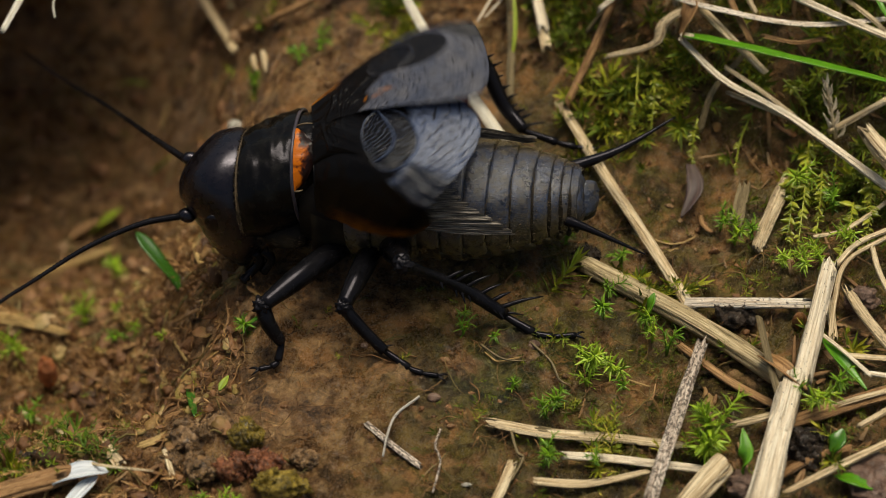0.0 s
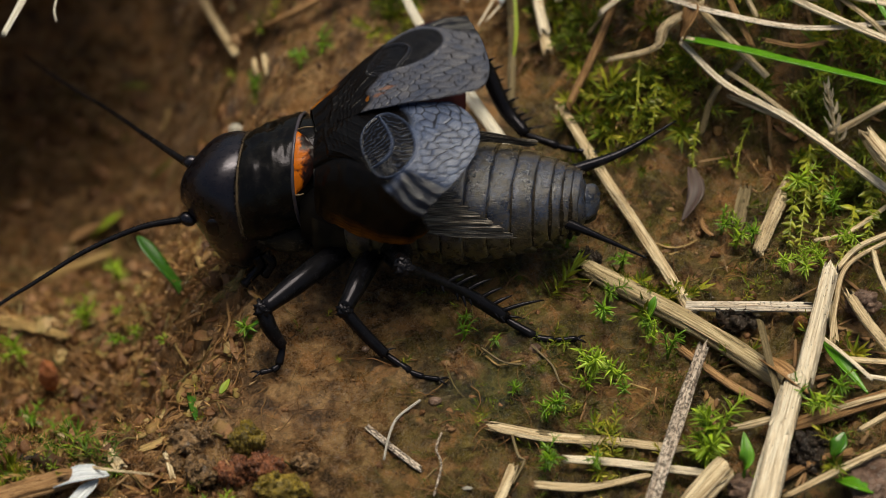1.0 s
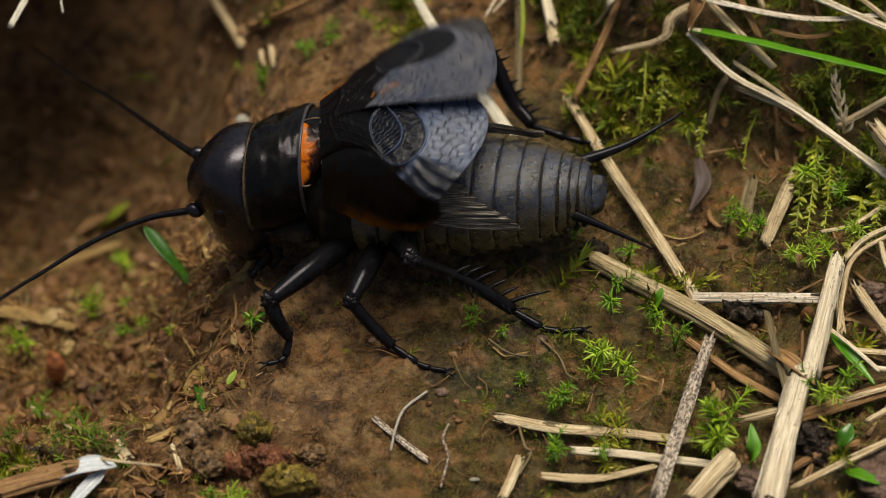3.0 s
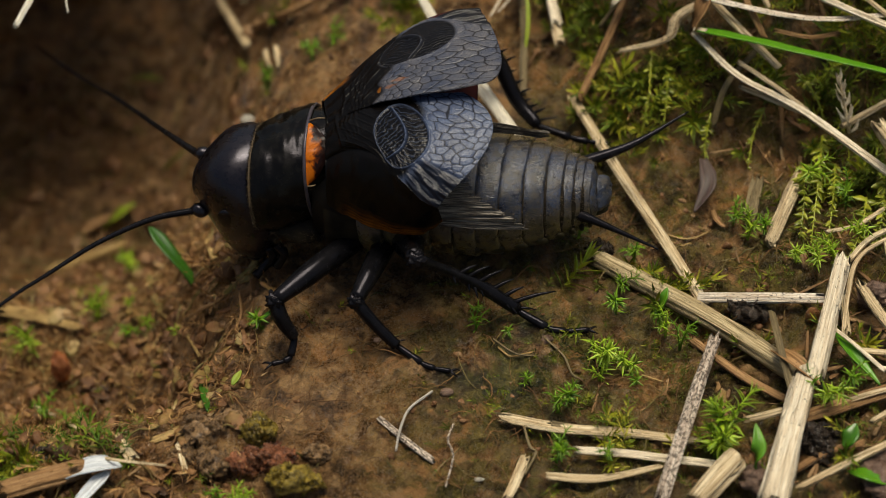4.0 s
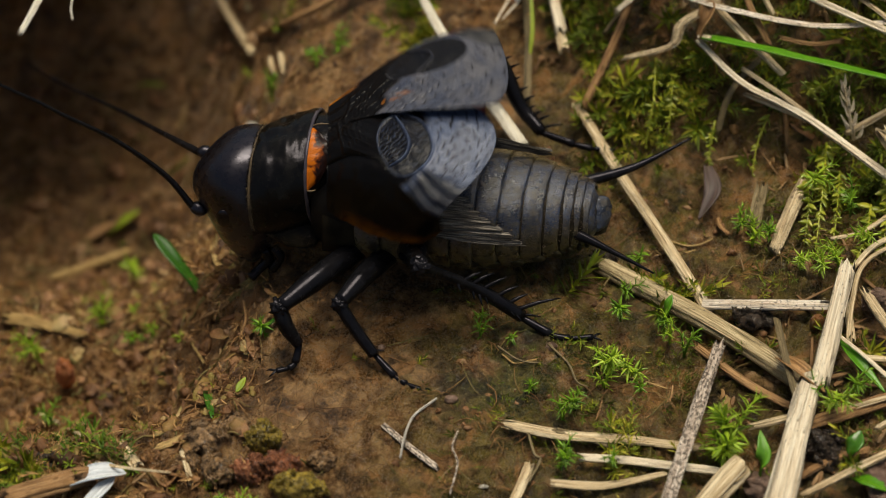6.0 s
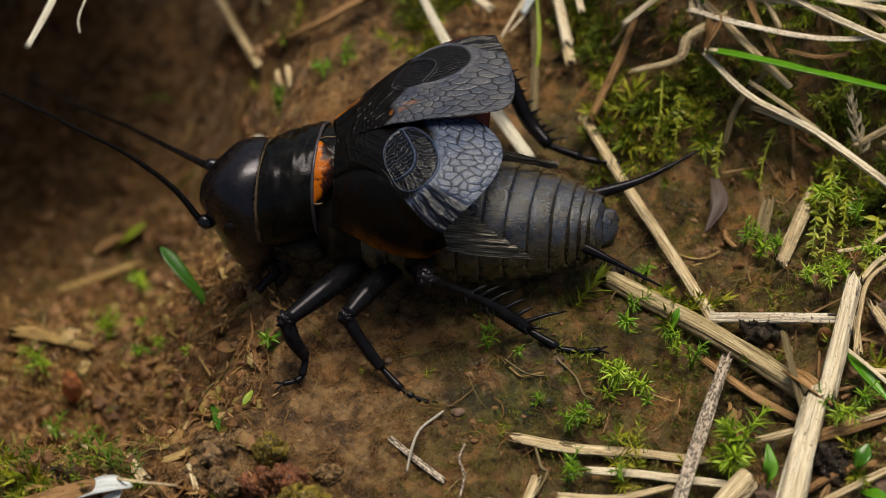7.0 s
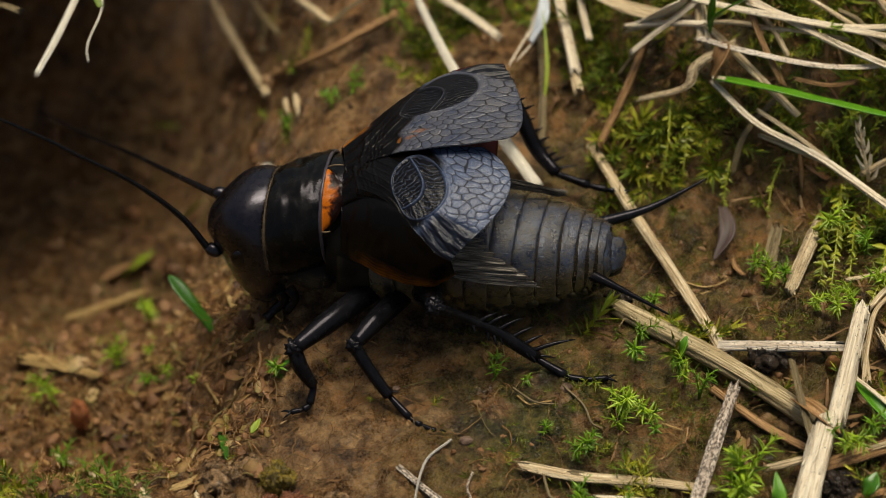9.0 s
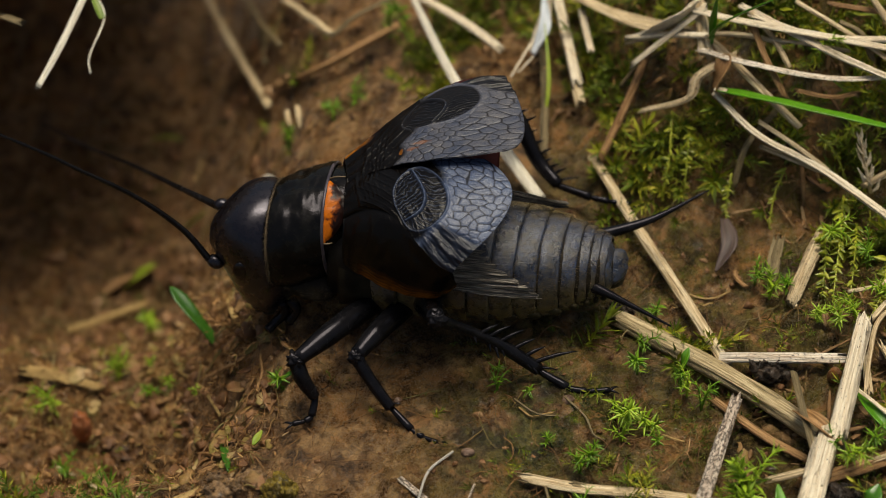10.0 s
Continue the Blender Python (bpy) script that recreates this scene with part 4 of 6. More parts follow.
# wings
NEAR_NET = [
    (-6.82, -1.50, 8.00), (-6.82, -1.09, 8.50), (-6.84, -0.32, 8.70), (-6.87, 0.53, 8.70),
    (-4.42, -2.49, 9.60), (-4.52, -1.84, 9.90), (-4.61, -0.52, 10.00), (-4.59, 0.99, 9.90),
    (-2.79, -4.34, 9.40), (-1.87, -3.30, 10.20), (-1.51, -1.56, 10.60), (-2.12, 0.81, 10.60),
    (-0.92, -5.56, 8.60), (0.55, -4.37, 9.80), (1.89, -1.96, 10.50), (0.38, 0.68, 10.80)]
NEAR_SIDE = [
    (-6.82, -1.50, 8.00), (-6.82, -2.05, 7.50), (-6.81, -2.38, 6.70), (-6.75, -2.58, 5.80),
    (-4.42, -2.49, 9.60), (-4.71, -3.34, 8.80), (-5.10, -3.61, 7.20), (-5.31, -3.40, 5.50),
    (-2.79, -4.34, 9.40), (-2.81, -4.65, 8.40), (-2.83, -4.74, 6.90), (-2.86, -4.37, 5.40),
    (-0.92, -5.56, 8.60), (-0.84, -5.40, 8.10), (-0.73, -5.00, 7.30), (-0.73, -4.57, 6.60)]
FAR_NET = [
    (-7.04, 2.50, 8.60), (-6.95, 1.74, 8.70), (-6.83, 1.03, 8.80), (-6.75, 0.43, 8.80),
    (-4.45, 4.75, 9.80), (-4.40, 3.08, 10.10), (-4.45, 1.67, 10.20), (-4.48, 0.38, 10.20),
    (-1.79, 6.30, 10.80), (-1.85, 4.02, 11.10), (-2.04, 2.00, 11.10), (-2.55, 0.17, 11.00),
    (1.24, 6.78, 11.30), (2.00, 4.54, 11.60), (2.38, 1.85, 11.80), (1.31, 0.30, 11.80)]
FAR_SIDE = [
    (-7.04, 2.50, 8.60), (-7.19, 2.99, 7.80), (-7.24, 3.16, 6.80), (-7.29, 3.32, 5.80),
    (-4.45, 4.75, 9.80), (-4.60, 4.80, 8.60), (-4.70, 4.28, 7.00), (-4.71, 3.30, 5.60),
    (-1.79, 6.30, 10.80), (-1.92, 5.73, 9.60), (-1.99, 4.76, 7.60), (-2.00, 3.32, 5.80),
    (1.24, 6.78, 11.30), (1.19, 6.20, 10.00), (1.20, 5.22, 7.80), (1.14, 4.05, 5.60)]
near_wing = build_wing(NEAR_NET, NEAR_SIDE, (0.535, 0.46, 0.150, 0.40, 0.0), (0.64, 0.0), WING_NEAR, "blue-grey net-veined fore wing with black base", 3, NEAR_NET[1], 1.0)
far_wing = build_wing(FAR_NET, FAR_SIDE, (0.62, 0.26, 0.23, 0.23, -0.25), (0.50, -0.1), WING_FAR, "brown-grey net-veined fore wing with black base", 8, FAR_NET[1], 0.0,
                     ((0.56, 0.72, 0.060, 0.030), (0.50, 0.79, 0.065, 0.026), (0.41, 0.78, 0.018, 0.05)))
build_hind_wing([
    (-1.43, -3.07, 8.10), (-1.64, -3.69, 7.52), (-1.64, -4.08, 6.66), (-1.41, -4.20, 6.06),
    (-0.80, -3.08, 8.03), (-0.68, -3.69, 7.46), (-0.22, -4.06, 6.65), (0.30, -4.22, 5.79),
    (-0.17, -3.07, 7.96), (0.27, -3.65, 7.36), (1.19, -3.99, 6.53), (2.03, -4.14, 5.55),
    (0.47, -3.05, 7.86), (1.23, -3.58, 7.24), (2.62, -3.87, 6.31), (3.76, -3.95, 5.32)], 7.2, "pleated grey-brown hind wing tip folded along the side")
build_hind_wing([
    (0.69, 1.18, 8.20), (0.69, 1.11, 8.10), (0.69, 1.06, 7.90), (0.69, 1.01, 7.70),
    (2.20, 1.51, 7.80), (2.20, 1.39, 7.70), (2.20, 1.34, 7.50), (2.20, 1.25, 7.30),
    (3.57, 1.78, 7.20), (3.57, 1.67, 7.10), (3.57, 1.60, 7.00), (3.57, 1.53, 6.90),
    (4.80, 1.97, 6.60), (4.80, 1.98, 6.50), (4.80, 1.89, 6.50), (4.80, 1.87, 6.40)], 2.0, "pleated grey-brown hind wing tip folded along the side")


# ---- straw, stems and leaves lying about ----
LITTER = "dry straw round the burrow"


def straw(name, pts, width, material, label, flat=0.45, taper=1.0, steps=18, ragged=1.3, ridges=0.22, category="straw", group=LITTER):
    """A dry stem or stalk lying along a line; width in millimetres."""
    r = width / 2
    seed = int(abs(pts[0][0] * 131 + pts[0][1] * 71)) % 9973
    rnd = random.Random(seed)
    line = [Vector(p) for p in pts]
    if len(line) == 2:  # no stalk is quite straight
        d = line[1] - line[0]
        o = d.cross(Vector((0, 0, 1))).normalized() * d.length * rnd.uniform(-0.018, 0.018)
        line = [line[0], line[0] + d * 0.35 + o, line[0] + d * 0.7 + o * 0.6, line[1]]
    rad = [r * (0.92 if ragged else 1), r, r * (1 + taper) / 2, r * taper]
    ob = tube(name, line, rad, material, None, "", steps, 26, flat=flat, ridges=ridges, ragged=ragged, seed=seed)
    if width >= 0.4 and ragged:  # fibres that peel off along the stalk
        path = curve_points(line, 30)
        for _ in range(2 + int(width * 3)):
            k = rnd.randrange(0, 20)
            n = rnd.randrange(5, 11)
            o = Vector((rnd.uniform(-1, 1), rnd.uniform(-1, 1), rnd.uniform(0.1, 1))).normalized() * r
            o.z *= flat
            away = Vector((rnd.uniform(-1, 1), rnd.uniform(-1, 1), rnd.uniform(0.0, 0.8))) * rnd.uniform(0.1, 0.5) * r
            pts_ = [path[k] + o * 0.85, path[k + n // 2] + o * 0.98 + away * 0.25, path[min(30, k + n)] + o * 1.02 + away]
            w = rnd.uniform(0.05, 0.13) * r + 0.01
            tube("fibre", pts_ if rnd.random() < 0.5 else pts_[::-1], [w, w, w * 0.4], material, ob, "", 6, 5, flat=0.5, seed=k)
    return tagged(ob, label, category, group)


def blade(name, pts, width, material, label, category="leaf", fold=0.25, steps=24, blunt=False, base=0.35, group=""):
    """A green or dead leaf blade: pointed, folded along its midrib, with thickness."""
    line = curve_points(pts, steps)
    v, uv = [], []
    along = 0
    for i, p in enumerate(line):
        f = i / steps
        w = width / 2 * (min(1, base + (1 - base) * f / 0.3) * min(1, ((1 - f) / 0.45) ** 0.7) if not blunt else min(1, base + (1 - base) * f / 0.15) * min(1, ((1 - f) / 0.2) ** 0.5))
        w = max(w, width * 0.02)
        d = (line[min(i + 1, steps)] - line[max(i - 1, 0)]).normalized()
        s = d.cross(Vector((0, 0.4, 1))).normalized()
        n = s.cross(d).normalized()
        along += (p - line[i - 1]).length if i else 0
        for j in range(7):
            c = j / 3 - 1
            v.append(p + s * w * c + n * (fold * w * abs(c) - 0.03 + 0.02 * math.sin(along * 2 + c)))
            uv.append((c * w + 5, along))
        for j in range(6, -1, -1):
            c = j / 3 - 1
            v.append(p + s * w * c * 0.98 + n * (fold * w * abs(c) - 0.11))
            uv.append((c * w + 5, along))
    f = []
    for i in range(steps):
        for j in range(14):
            k = (j + 1) % 14
            f.append((i * 14 + j, i * 14 + k, i * 14 + 14 + k, i * 14 + 14 + j))
    f += [tuple(range(13, -1, -1)), tuple(steps * 14 + j for j in range(14))]
    return tagged(link(name, v, f, material, None, "", True, uv), label, category, group)


def clod(name, at, size, material, label, category, rough=0.35, freq=1.6, detail=5, turn=0):
    bm = lump_bm(size, rough, detail, int(abs(at[0] * 17 + at[1] * 5)) % 97, freq)
    bmesh.ops.rotate(bm, verts=bm.verts, cent=(0, 0, 0), matrix=Euler((0, 0, radians(turn))).to_matrix())
    ob = part(name, bm, material)
    ob.location = Vector(at) * K
    return tagged(ob, label, category)


GRAINS = {}


def granules(name, at, size, material, label, category, seed):
    """A clod of rounded, crumbly grains round a core."""
    rnd = random.Random(seed)
    ob = part(name, lump_bm([0.78 * s for s in size], 0.3, 4, seed, 2.0), material)
    ob.location = Vector(at) * K
    if material.name not in GRAINS:
        GRAINS[material.name] = []
        for k in range(3):
            grain = part("grain", lump_bm((1, 0.65, 0.5), 0.8, 3, k + 11, 2.2), material, ob)
            GRAINS[material.name].append(grain.data)
            grain.matrix_basis = Matrix.Translation((0, 0, -0.1 * K)) @ Matrix.Scale(0.2, 4)
    for _ in range(36):
        d = Vector((rnd.gauss(0, 1), rnd.gauss(0, 1), rnd.gauss(0.3, 1))).normalized() * rnd.uniform(0.55, 0.9)
        grain = new("grain", rnd.choice(GRAINS[material.name]))
        grain.parent = ob
        turn = Euler((rnd.uniform(0, 6), rnd.uniform(0, 6), rnd.uniform(0, 6))).to_matrix().to_4x4()
        grain.matrix_basis = Matrix.Translation(Vector((d.x * size[0], d.y * size[1], d.z * size[2])) * K) @ turn @ Matrix.Scale(rnd.uniform(0.15, 0.6) * min(size), 4)
    return tagged(ob, label, category)


# by the jumping leg and the abdomen
straw("straw", [(6.78, 9.76, 1.71), (9.26, 4.40, 1.02), (11.35, -0.45, 0.90), (13.24, -5.10, 0.86)], 0.56, STRAW, "long thin pale straw lying across the clay", 0.6)
straw("straw", [(7.63, -1.05, 0.17), (9.97, -3.22, 0.58), (13.67, -6.41, 0.98), (17.52, -10.59, 1.65)], 1.05, STRAW_RIB, "thick ribbed straw stem with a frayed brown end", 0.8, 1.05, 30, 1.4)
straw("straw", [(13.33, -4.88, 1.07), (19.38, -5.77, 1.98)], 0.66, STRAW_SPOT, "short flat white straw with dark specks", 0.4)
straw("straw", [(20.40, -4.25, 3.37), (19.58, -7.04, 3.06), (18.20, -11.63, 2.37)], 0.86, STRAW_WHITE, "broad split straw standing on the heap", 0.5, 1.15)
straw("straw", [(17.79, -11.61, 2.70), (16.90, -14.56, 2.35), (15.52, -19.13, 1.90)], 1.14, STRAW_WHITE, "broad bleached straw stem", 0.55, 1.2)
blade("leaf_sheath", [(16.52, -9.68, 2.29), (17.33, -11.06, 2.94), (18.52, -12.27, 2.69)], 1.0, STRAW_BROWN, "brown papery leaf sheath round the straw", "leaf", 0.5, base=0.7)
straw("twig", [(13.50, -8.59, 2.06), (12.10, -12.61, 1.97), (10.10, -18.79, 1.76)], 0.72, STRAW_SPECK, "grey mouldy twig with dark speckles", 0.8, 1.1, 24, 1.3, 0.2, "twig")
straw("straw", [(12.39, -7.29, 0.50), (14.86, -10.19, 0.85), (16.97, -12.14, 1.26)], 0.50, STRAW_BROWN, "brown straw under the heap", 0.6)
straw("straw", [(16.55, -7.32, 2.47), (16.73, -10.51, 2.82), (17.22, -13.62, 2.32)], 0.40, STRAW_DULL, "dull greenish stalk leaning on the stem", 0.5)
straw("straw", [(2.44, -12.47, 0.29), (5.08, -13.37, 0.58), (8.53, -13.70, 0.57), (12.31, -14.18, 0.49)], 0.60, STRAW, "frayed flat straw on the clay", 0.35, 0.7, 26, 2.0)
straw("straw", [(4.80, -13.13, 0.69), (7.66, -13.98, 0.47)], 0.35, STRAW_DULL, "small frayed strip of straw", 0.3)
straw("straw", [(6.18, -14.83, 0.58), (9.31, -15.22, 0.67), (13.26, -15.81, 0.64)], 0.50, STRAW_WHITE, "flat pale straw on the clay", 0.4)
straw("straw", [(4.77, -16.40, 0.49), (7.25, -16.60, 0.56), (10.27, -15.87, 0.59)], 0.48, STRAW, "curved yellowish straw on the clay", 0.4, 0.6)
straw("straw", [(11.87, -18.22, 0.90), (13.95, -16.07, 1.62)], 1.30, STRAW, "thick cut stub of dry straw", 0.7, 1.0, 14, 0.3)
straw("straw", [(14.82, -13.16, 0.97), (16.74, -12.98, 1.51)], 0.42, STRAW, "short broken piece of straw", 0.5)
straw("straw", [(17.64, -13.35, 1.38), (20.02, -12.73, 1.80), (23.00, -11.76, 1.98)], 0.75, STRAW_BROWN, "brown weathered straw stem", 0.6)
straw("straw", [(18.83, -13.03, 1.81), (21.16, -12.41, 2.18), (23.11, -11.78, 2.19)], 0.30, STRAW, "thin dry strip of straw", 0.4)
straw("straw", [(16.97, -17.97, 1.64), (19.47, -16.90, 2.26), (22.49, -15.22, 2.27)], 0.40, STRAW, "thin bent straw on the heap", 0.6)
straw("straw", [(16.99, -16.41, 1.05), (18.59, -15.61, 1.40), (20.34, -15.15, 1.50)], 0.45, STRAW_BROWN, "brown straw half under the heap", 0.5)
straw("straw", [(19.73, -8.30, 2.39), (20.84, -9.85, 2.58), (21.91, -11.16, 2.47)], 0.22, STRAW_WHITE, "thin white edge of a dry leaf", 0.5)
straw("straw", [(20.29, -8.01, 1.70), (20.78, -5.50, 1.99), (21.71, -3.00, 2.28), (24.26, -1.52, 2.79)], 0.26, STRAW, "thin arched straw over the heap", 0.7)
straw("straw", [(21.44, -4.86, 2.17), (22.10, -7.03, 2.37), (23.31, -9.22, 2.20)], 0.60, STRAW_WORN, "curled brown-grey straw husk", 0.4)
straw("straw", [(23.11, -2.37, 2.59), (23.23, -4.00, 2.57), (23.71, -5.93, 2.47)], 0.30, STRAW, "thin dry yellowish straw", 0.6)
straw("straw", [(20.71, -9.25, 1.87), (23.41, -9.72, 2.06)], 0.34, STRAW, "thin dry yellowish straw", 0.5)
straw("straw", [(21.66, -10.72, 2.18), (23.21, -11.03, 2.18)], 0.28, STRAW_WHITE, "thin pale dry straw", 0.5)
straw("straw", [(20.93, -14.23, 2.16), (23.04, -13.02, 2.48)], 0.30, STRAW, "thin dry yellowish straw", 0.5)
straw("straw", [(20.55, -7.91, 1.58), (20.59, -5.31, 1.77)], 0.38, STRAW, "short upright piece of straw", 0.5)
straw("straw", [(2.53, -17.85, 0.50), (3.48, -15.39, 0.57)], 0.46, STRAW, "short straw stub on the clay", 0.6)
straw("straw", [(-3.84, -12.62, 0.28), (-2.42, -14.15, 0.36), (-1.20, -15.32, 0.38)], 0.34, STRAW_SPECK, "short pale brown straw on the clay", 0.5)
straw("root", [(-1.23, -10.92, 0.49), (-2.38, -12.32, 0.79), (-2.82, -13.61, 0.79), (-3.04, -14.83, 0.49)], 0.14, STRAW_PALE, "pale grey curved root hair", 1.0, 0.8, 20, 0, 0.05, "root")
straw("root", [(-0.12, -12.92, 0.28), (-0.40, -14.11, 0.49), (-0.14, -15.18, 0.48), (-0.51, -17.03, 0.39)], 0.13, STRAW_SPECK, "thin pale root on the clay", 1.0, 0.8, 20, 0, 0.05, "root")
straw("root", [(4.67, -7.12, 0.39), (5.67, -8.60, 0.56), (6.08, -9.76, 0.47), (6.67, -9.97, 0.27)], 0.12, STRAW_DULL, "thin curled rootlet on clay", 1.0, 0.8, 20, 0, 0.05, "root")
straw("root", [(1.98, -7.20, 0.29), (3.16, -8.27, 0.40), (4.65, -8.35, 0.26)], 0.12, STRAW_DULL, "thin curled rootlet on clay", 1.0, 0.8, 20, 0, 0.05, "root")
straw("root", [(3.49, -13.34, 0.59), (3.75, -14.69, 0.68), (4.04, -14.97, 0.48), (3.44, -16.33, 0.48)], 0.16, STRAW_DULL, "thin branching root on clay", 1.0, 0.8, 20, 0, 0.05, "root")

# on the mossy bank behind
straw("straw", [(13.48, 10.07, 6.40), (15.79, 7.55, 5.58), (19.37, 5.92, 4.41), (24.80, 0.87, 3.40)], 0.42, STRAW_WHITE, "long bent white straw over the moss", 0.55, 1.2, 30)
straw("straw", [(15.83, 8.41, 5.86), (17.68, 7.19, 5.26), (19.58, 6.25, 4.21)], 0.32, STRAW, "thin straw over the moss", 0.5)
straw("straw", [(16.00, 7.40, 4.86), (17.57, 6.89, 4.47), (19.45, 6.23, 4.02)], 0.36, STRAW, "short straw strip beside it", 0.4)
straw("straw", [(20.10, 6.07, 3.64), (22.51, 4.26, 2.86), (24.94, 1.24, 2.80)], 0.30, STRAW, "thin dry strip of straw", 0.4)
green_blade = blade("grass_blade", [(13.49, 9.98, 6.90), (16.21, 8.73, 7.26), (19.84, 7.46, 7.23), (25.39, 6.25, 6.57)], 0.84, BLADE, "bright green grass blade with a pale cut end", "grass", 0.3, 30, True, 0.8)
tube("cut_end", [(13.37, 10.05, 6.88), (13.61, 9.87, 6.95), (13.96, 9.64, 7.04)], [0.16, 0.24, 0.22], STRAW_WHITE, green_blade, "pale cut end", 6, 10, flat=0.5)
straw("straw", [(12.47, 15.55, 10.41), (12.56, 13.56, 9.17), (12.69, 11.88, 8.03)], 0.37, STRAW, "upright ribbed straw folded at its foot", 0.5)
straw("straw", [(12.59, 11.97, 8.12), (15.29, 10.39, 8.44), (19.90, 9.23, 8.34), (24.96, 9.63, 8.40)], 0.39, STRAW_SPOT, "long speckled straw over the moss", 0.5, 0.9, 34)
straw("straw", [(8.73, 14.84, 6.60), (10.77, 13.48, 7.95), (12.89, 12.43, 8.80)], 0.43, STRAW_WHITE, "bright short straw on the heap", 0.5)
straw("straw", [(9.00, 13.22, 6.03), (10.46, 13.22, 7.60), (12.75, 13.62, 9.74)], 0.51, STRAW_WHITE, "pale split straw on the heap", 0.45)
straw("straw", [(6.30, 20.63, 4.80), (8.42, 16.68, 6.57), (10.36, 14.31, 7.63)], 0.79, STRAW, "broad pale straw leaf on the heap", 0.3)
straw("straw", [(12.15, 13.88, 9.48), (14.98, 12.12, 10.05), (18.97, 11.07, 9.95), (24.91, 10.17, 9.25)], 0.49, STRAW_WHITE, "long pale straw on the heap", 0.5, 1.0, 26)
straw("straw", [(15.45, 11.97, 9.88), (16.08, 10.73, 8.68), (17.13, 9.15, 7.23)], 0.41, STRAW_BROWN, "dark brown frayed stalk", 0.5)
straw("straw", [(6.29, 19.84, 4.46), (6.72, 16.60, 4.14)], 0.40, STRAW_WHITE, "short white papery straw", 0.3)
straw("straw", [(15.95, 11.62, 9.25), (18.41, 11.08, 9.29), (20.61, 10.78, 9.06)], 0.29, STRAW, "thin pale straw in the heap", 0.5)
straw("straw", [(20.29, 11.90, 10.16), (21.39, 11.43, 9.73), (22.01, 10.37, 8.79)], 0.35, STRAW_DULL, "curled brown straw leaf", 0.4)
straw("straw", [(21.83, 12.87, 11.37), (23.65, 10.61, 9.62)], 0.41, STRAW, "thin straw at the bank edge", 0.5)
straw("straw", [(15.33, 12.79, 10.22), (16.57, 11.48, 9.28), (17.34, 10.37, 8.37)], 0.33, STRAW_WORN, "mouldy thin straw in the heap", 0.5)
straw("straw", [(17.80, 9.28, 7.45), (19.66, 8.83, 7.36), (21.25, 9.08, 7.43)], 0.32, STRAW_BROWN, "brown thin stalk over moss", 0.5)
blade("leaf_sheath", [(13.44, 10.02, 6.80), (13.72, 10.48, 7.74), (14.09, 11.17, 8.52)], 0.98, STRAW_BROWN, "dark brown sheath at the straw foot", "leaf", 0.5, base=0.8, blunt=True)
blade("dead_leaf", [(3.42, 18.22, 2.44), (4.10, 19.38, 3.45), (4.02, 21.84, 4.47)], 0.75, PAPER, "white papery torn leaf", "leaf", 0.6, base=0.5)
straw("straw", [(2.06, 16.94, 1.77), (3.09, 18.82, 2.37), (3.78, 19.73, 2.92)], 0.14, STRAW_WHITE, "white torn leaf fibre", 0.6)
straw("straw", [(2.50, 17.28, 1.79), (3.60, 18.47, 2.36), (4.01, 18.98, 2.90)], 0.12, STRAW_WHITE, "white torn leaf fibre", 0.6)
straw("straw", [(14.89, 13.20, 10.24), (19.89, 10.19, 9.29), (25.14, 8.24, 7.94)], 0.45, STRAW_WHITE, "long pale straw over the moss", 0.5, 1.0, 30)
straw("straw", [(13.40, 12.37, 8.26), (15.31, 10.31, 7.44), (16.28, 9.32, 6.95), (17.85, 8.10, 5.92)], 0.47, STRAW, "bent ribbed straw over moss", 0.45)
straw("straw", [(14.41, 11.15, 8.40), (12.52, 10.88, 7.10), (11.83, 10.25, 5.96), (9.43, 11.21, 4.19)], 0.61, STRAW_WORN, "folded brown straw leaf", 0.4, 0.6, 26)
straw("straw", [(9.96, 14.34, 6.14), (8.66, 12.08, 4.03), (7.14, 9.48, 2.16)], 0.44, STRAW_BROWN, "red-brown straw stalk over moss", 0.6)
straw("straw", [(4.88, 23.27, 3.02), (5.53, 17.97, 3.04), (5.92, 15.05, 2.83)], 0.62, STRAW_WHITE, "pale broken straw end", 0.5)
straw("straw", [(5.87, 15.28, 2.63), (6.09, 13.74, 2.50)], 0.58, STRAW, "broken tip of a straw", 0.5)
straw("straw", [(3.95, 21.15, 1.21), (4.09, 16.42, 1.26), (3.89, 10.94, 0.95)], 0.40, STRAW_DULL, "dull upright stalk in the moss", 0.6)
straw("straw", [(3.58, 7.09, 1.19), (1.34, 10.81, 1.98), (-1.31, 16.03, 2.32), (-3.92, 24.21, 1.82)], 0.80, STRAW_CLEAN, "smooth white straw behind the wings", 0.7, 0.5, 30, 0.4, 0.05)
straw("straw", [(16.97, 9.53, 5.89), (15.20, 8.05, 4.46), (14.51, 6.87, 2.42)], 0.34, STRAW_DULL, "thin curled brown stalk", 0.5)
straw("straw", [(19.12, 3.37, 1.97), (18.15, 1.19, 1.96), (17.00, -1.52, 1.68)], 0.82, STRAW_WORN, "mouldy brown straw piece in the moss", 0.5, 0.8)
straw("straw", [(16.87, 3.47, 1.33), (16.25, 0.91, 1.13)], 0.75, STRAW_DULL, "short brown stub in the soil", 0.7)
straw("straw", [(21.61, 5.54, 3.72), (23.19, 6.18, 4.28), (25.33, 6.88, 5.35)], 0.40, STRAW, "straw stalk under the seed spike", 0.6)
straw("straw", [(23.23, 3.80, 5.27), (24.50, 0.81, 5.41)], 1.00, STRAW, "thick pale straw end", 0.8)
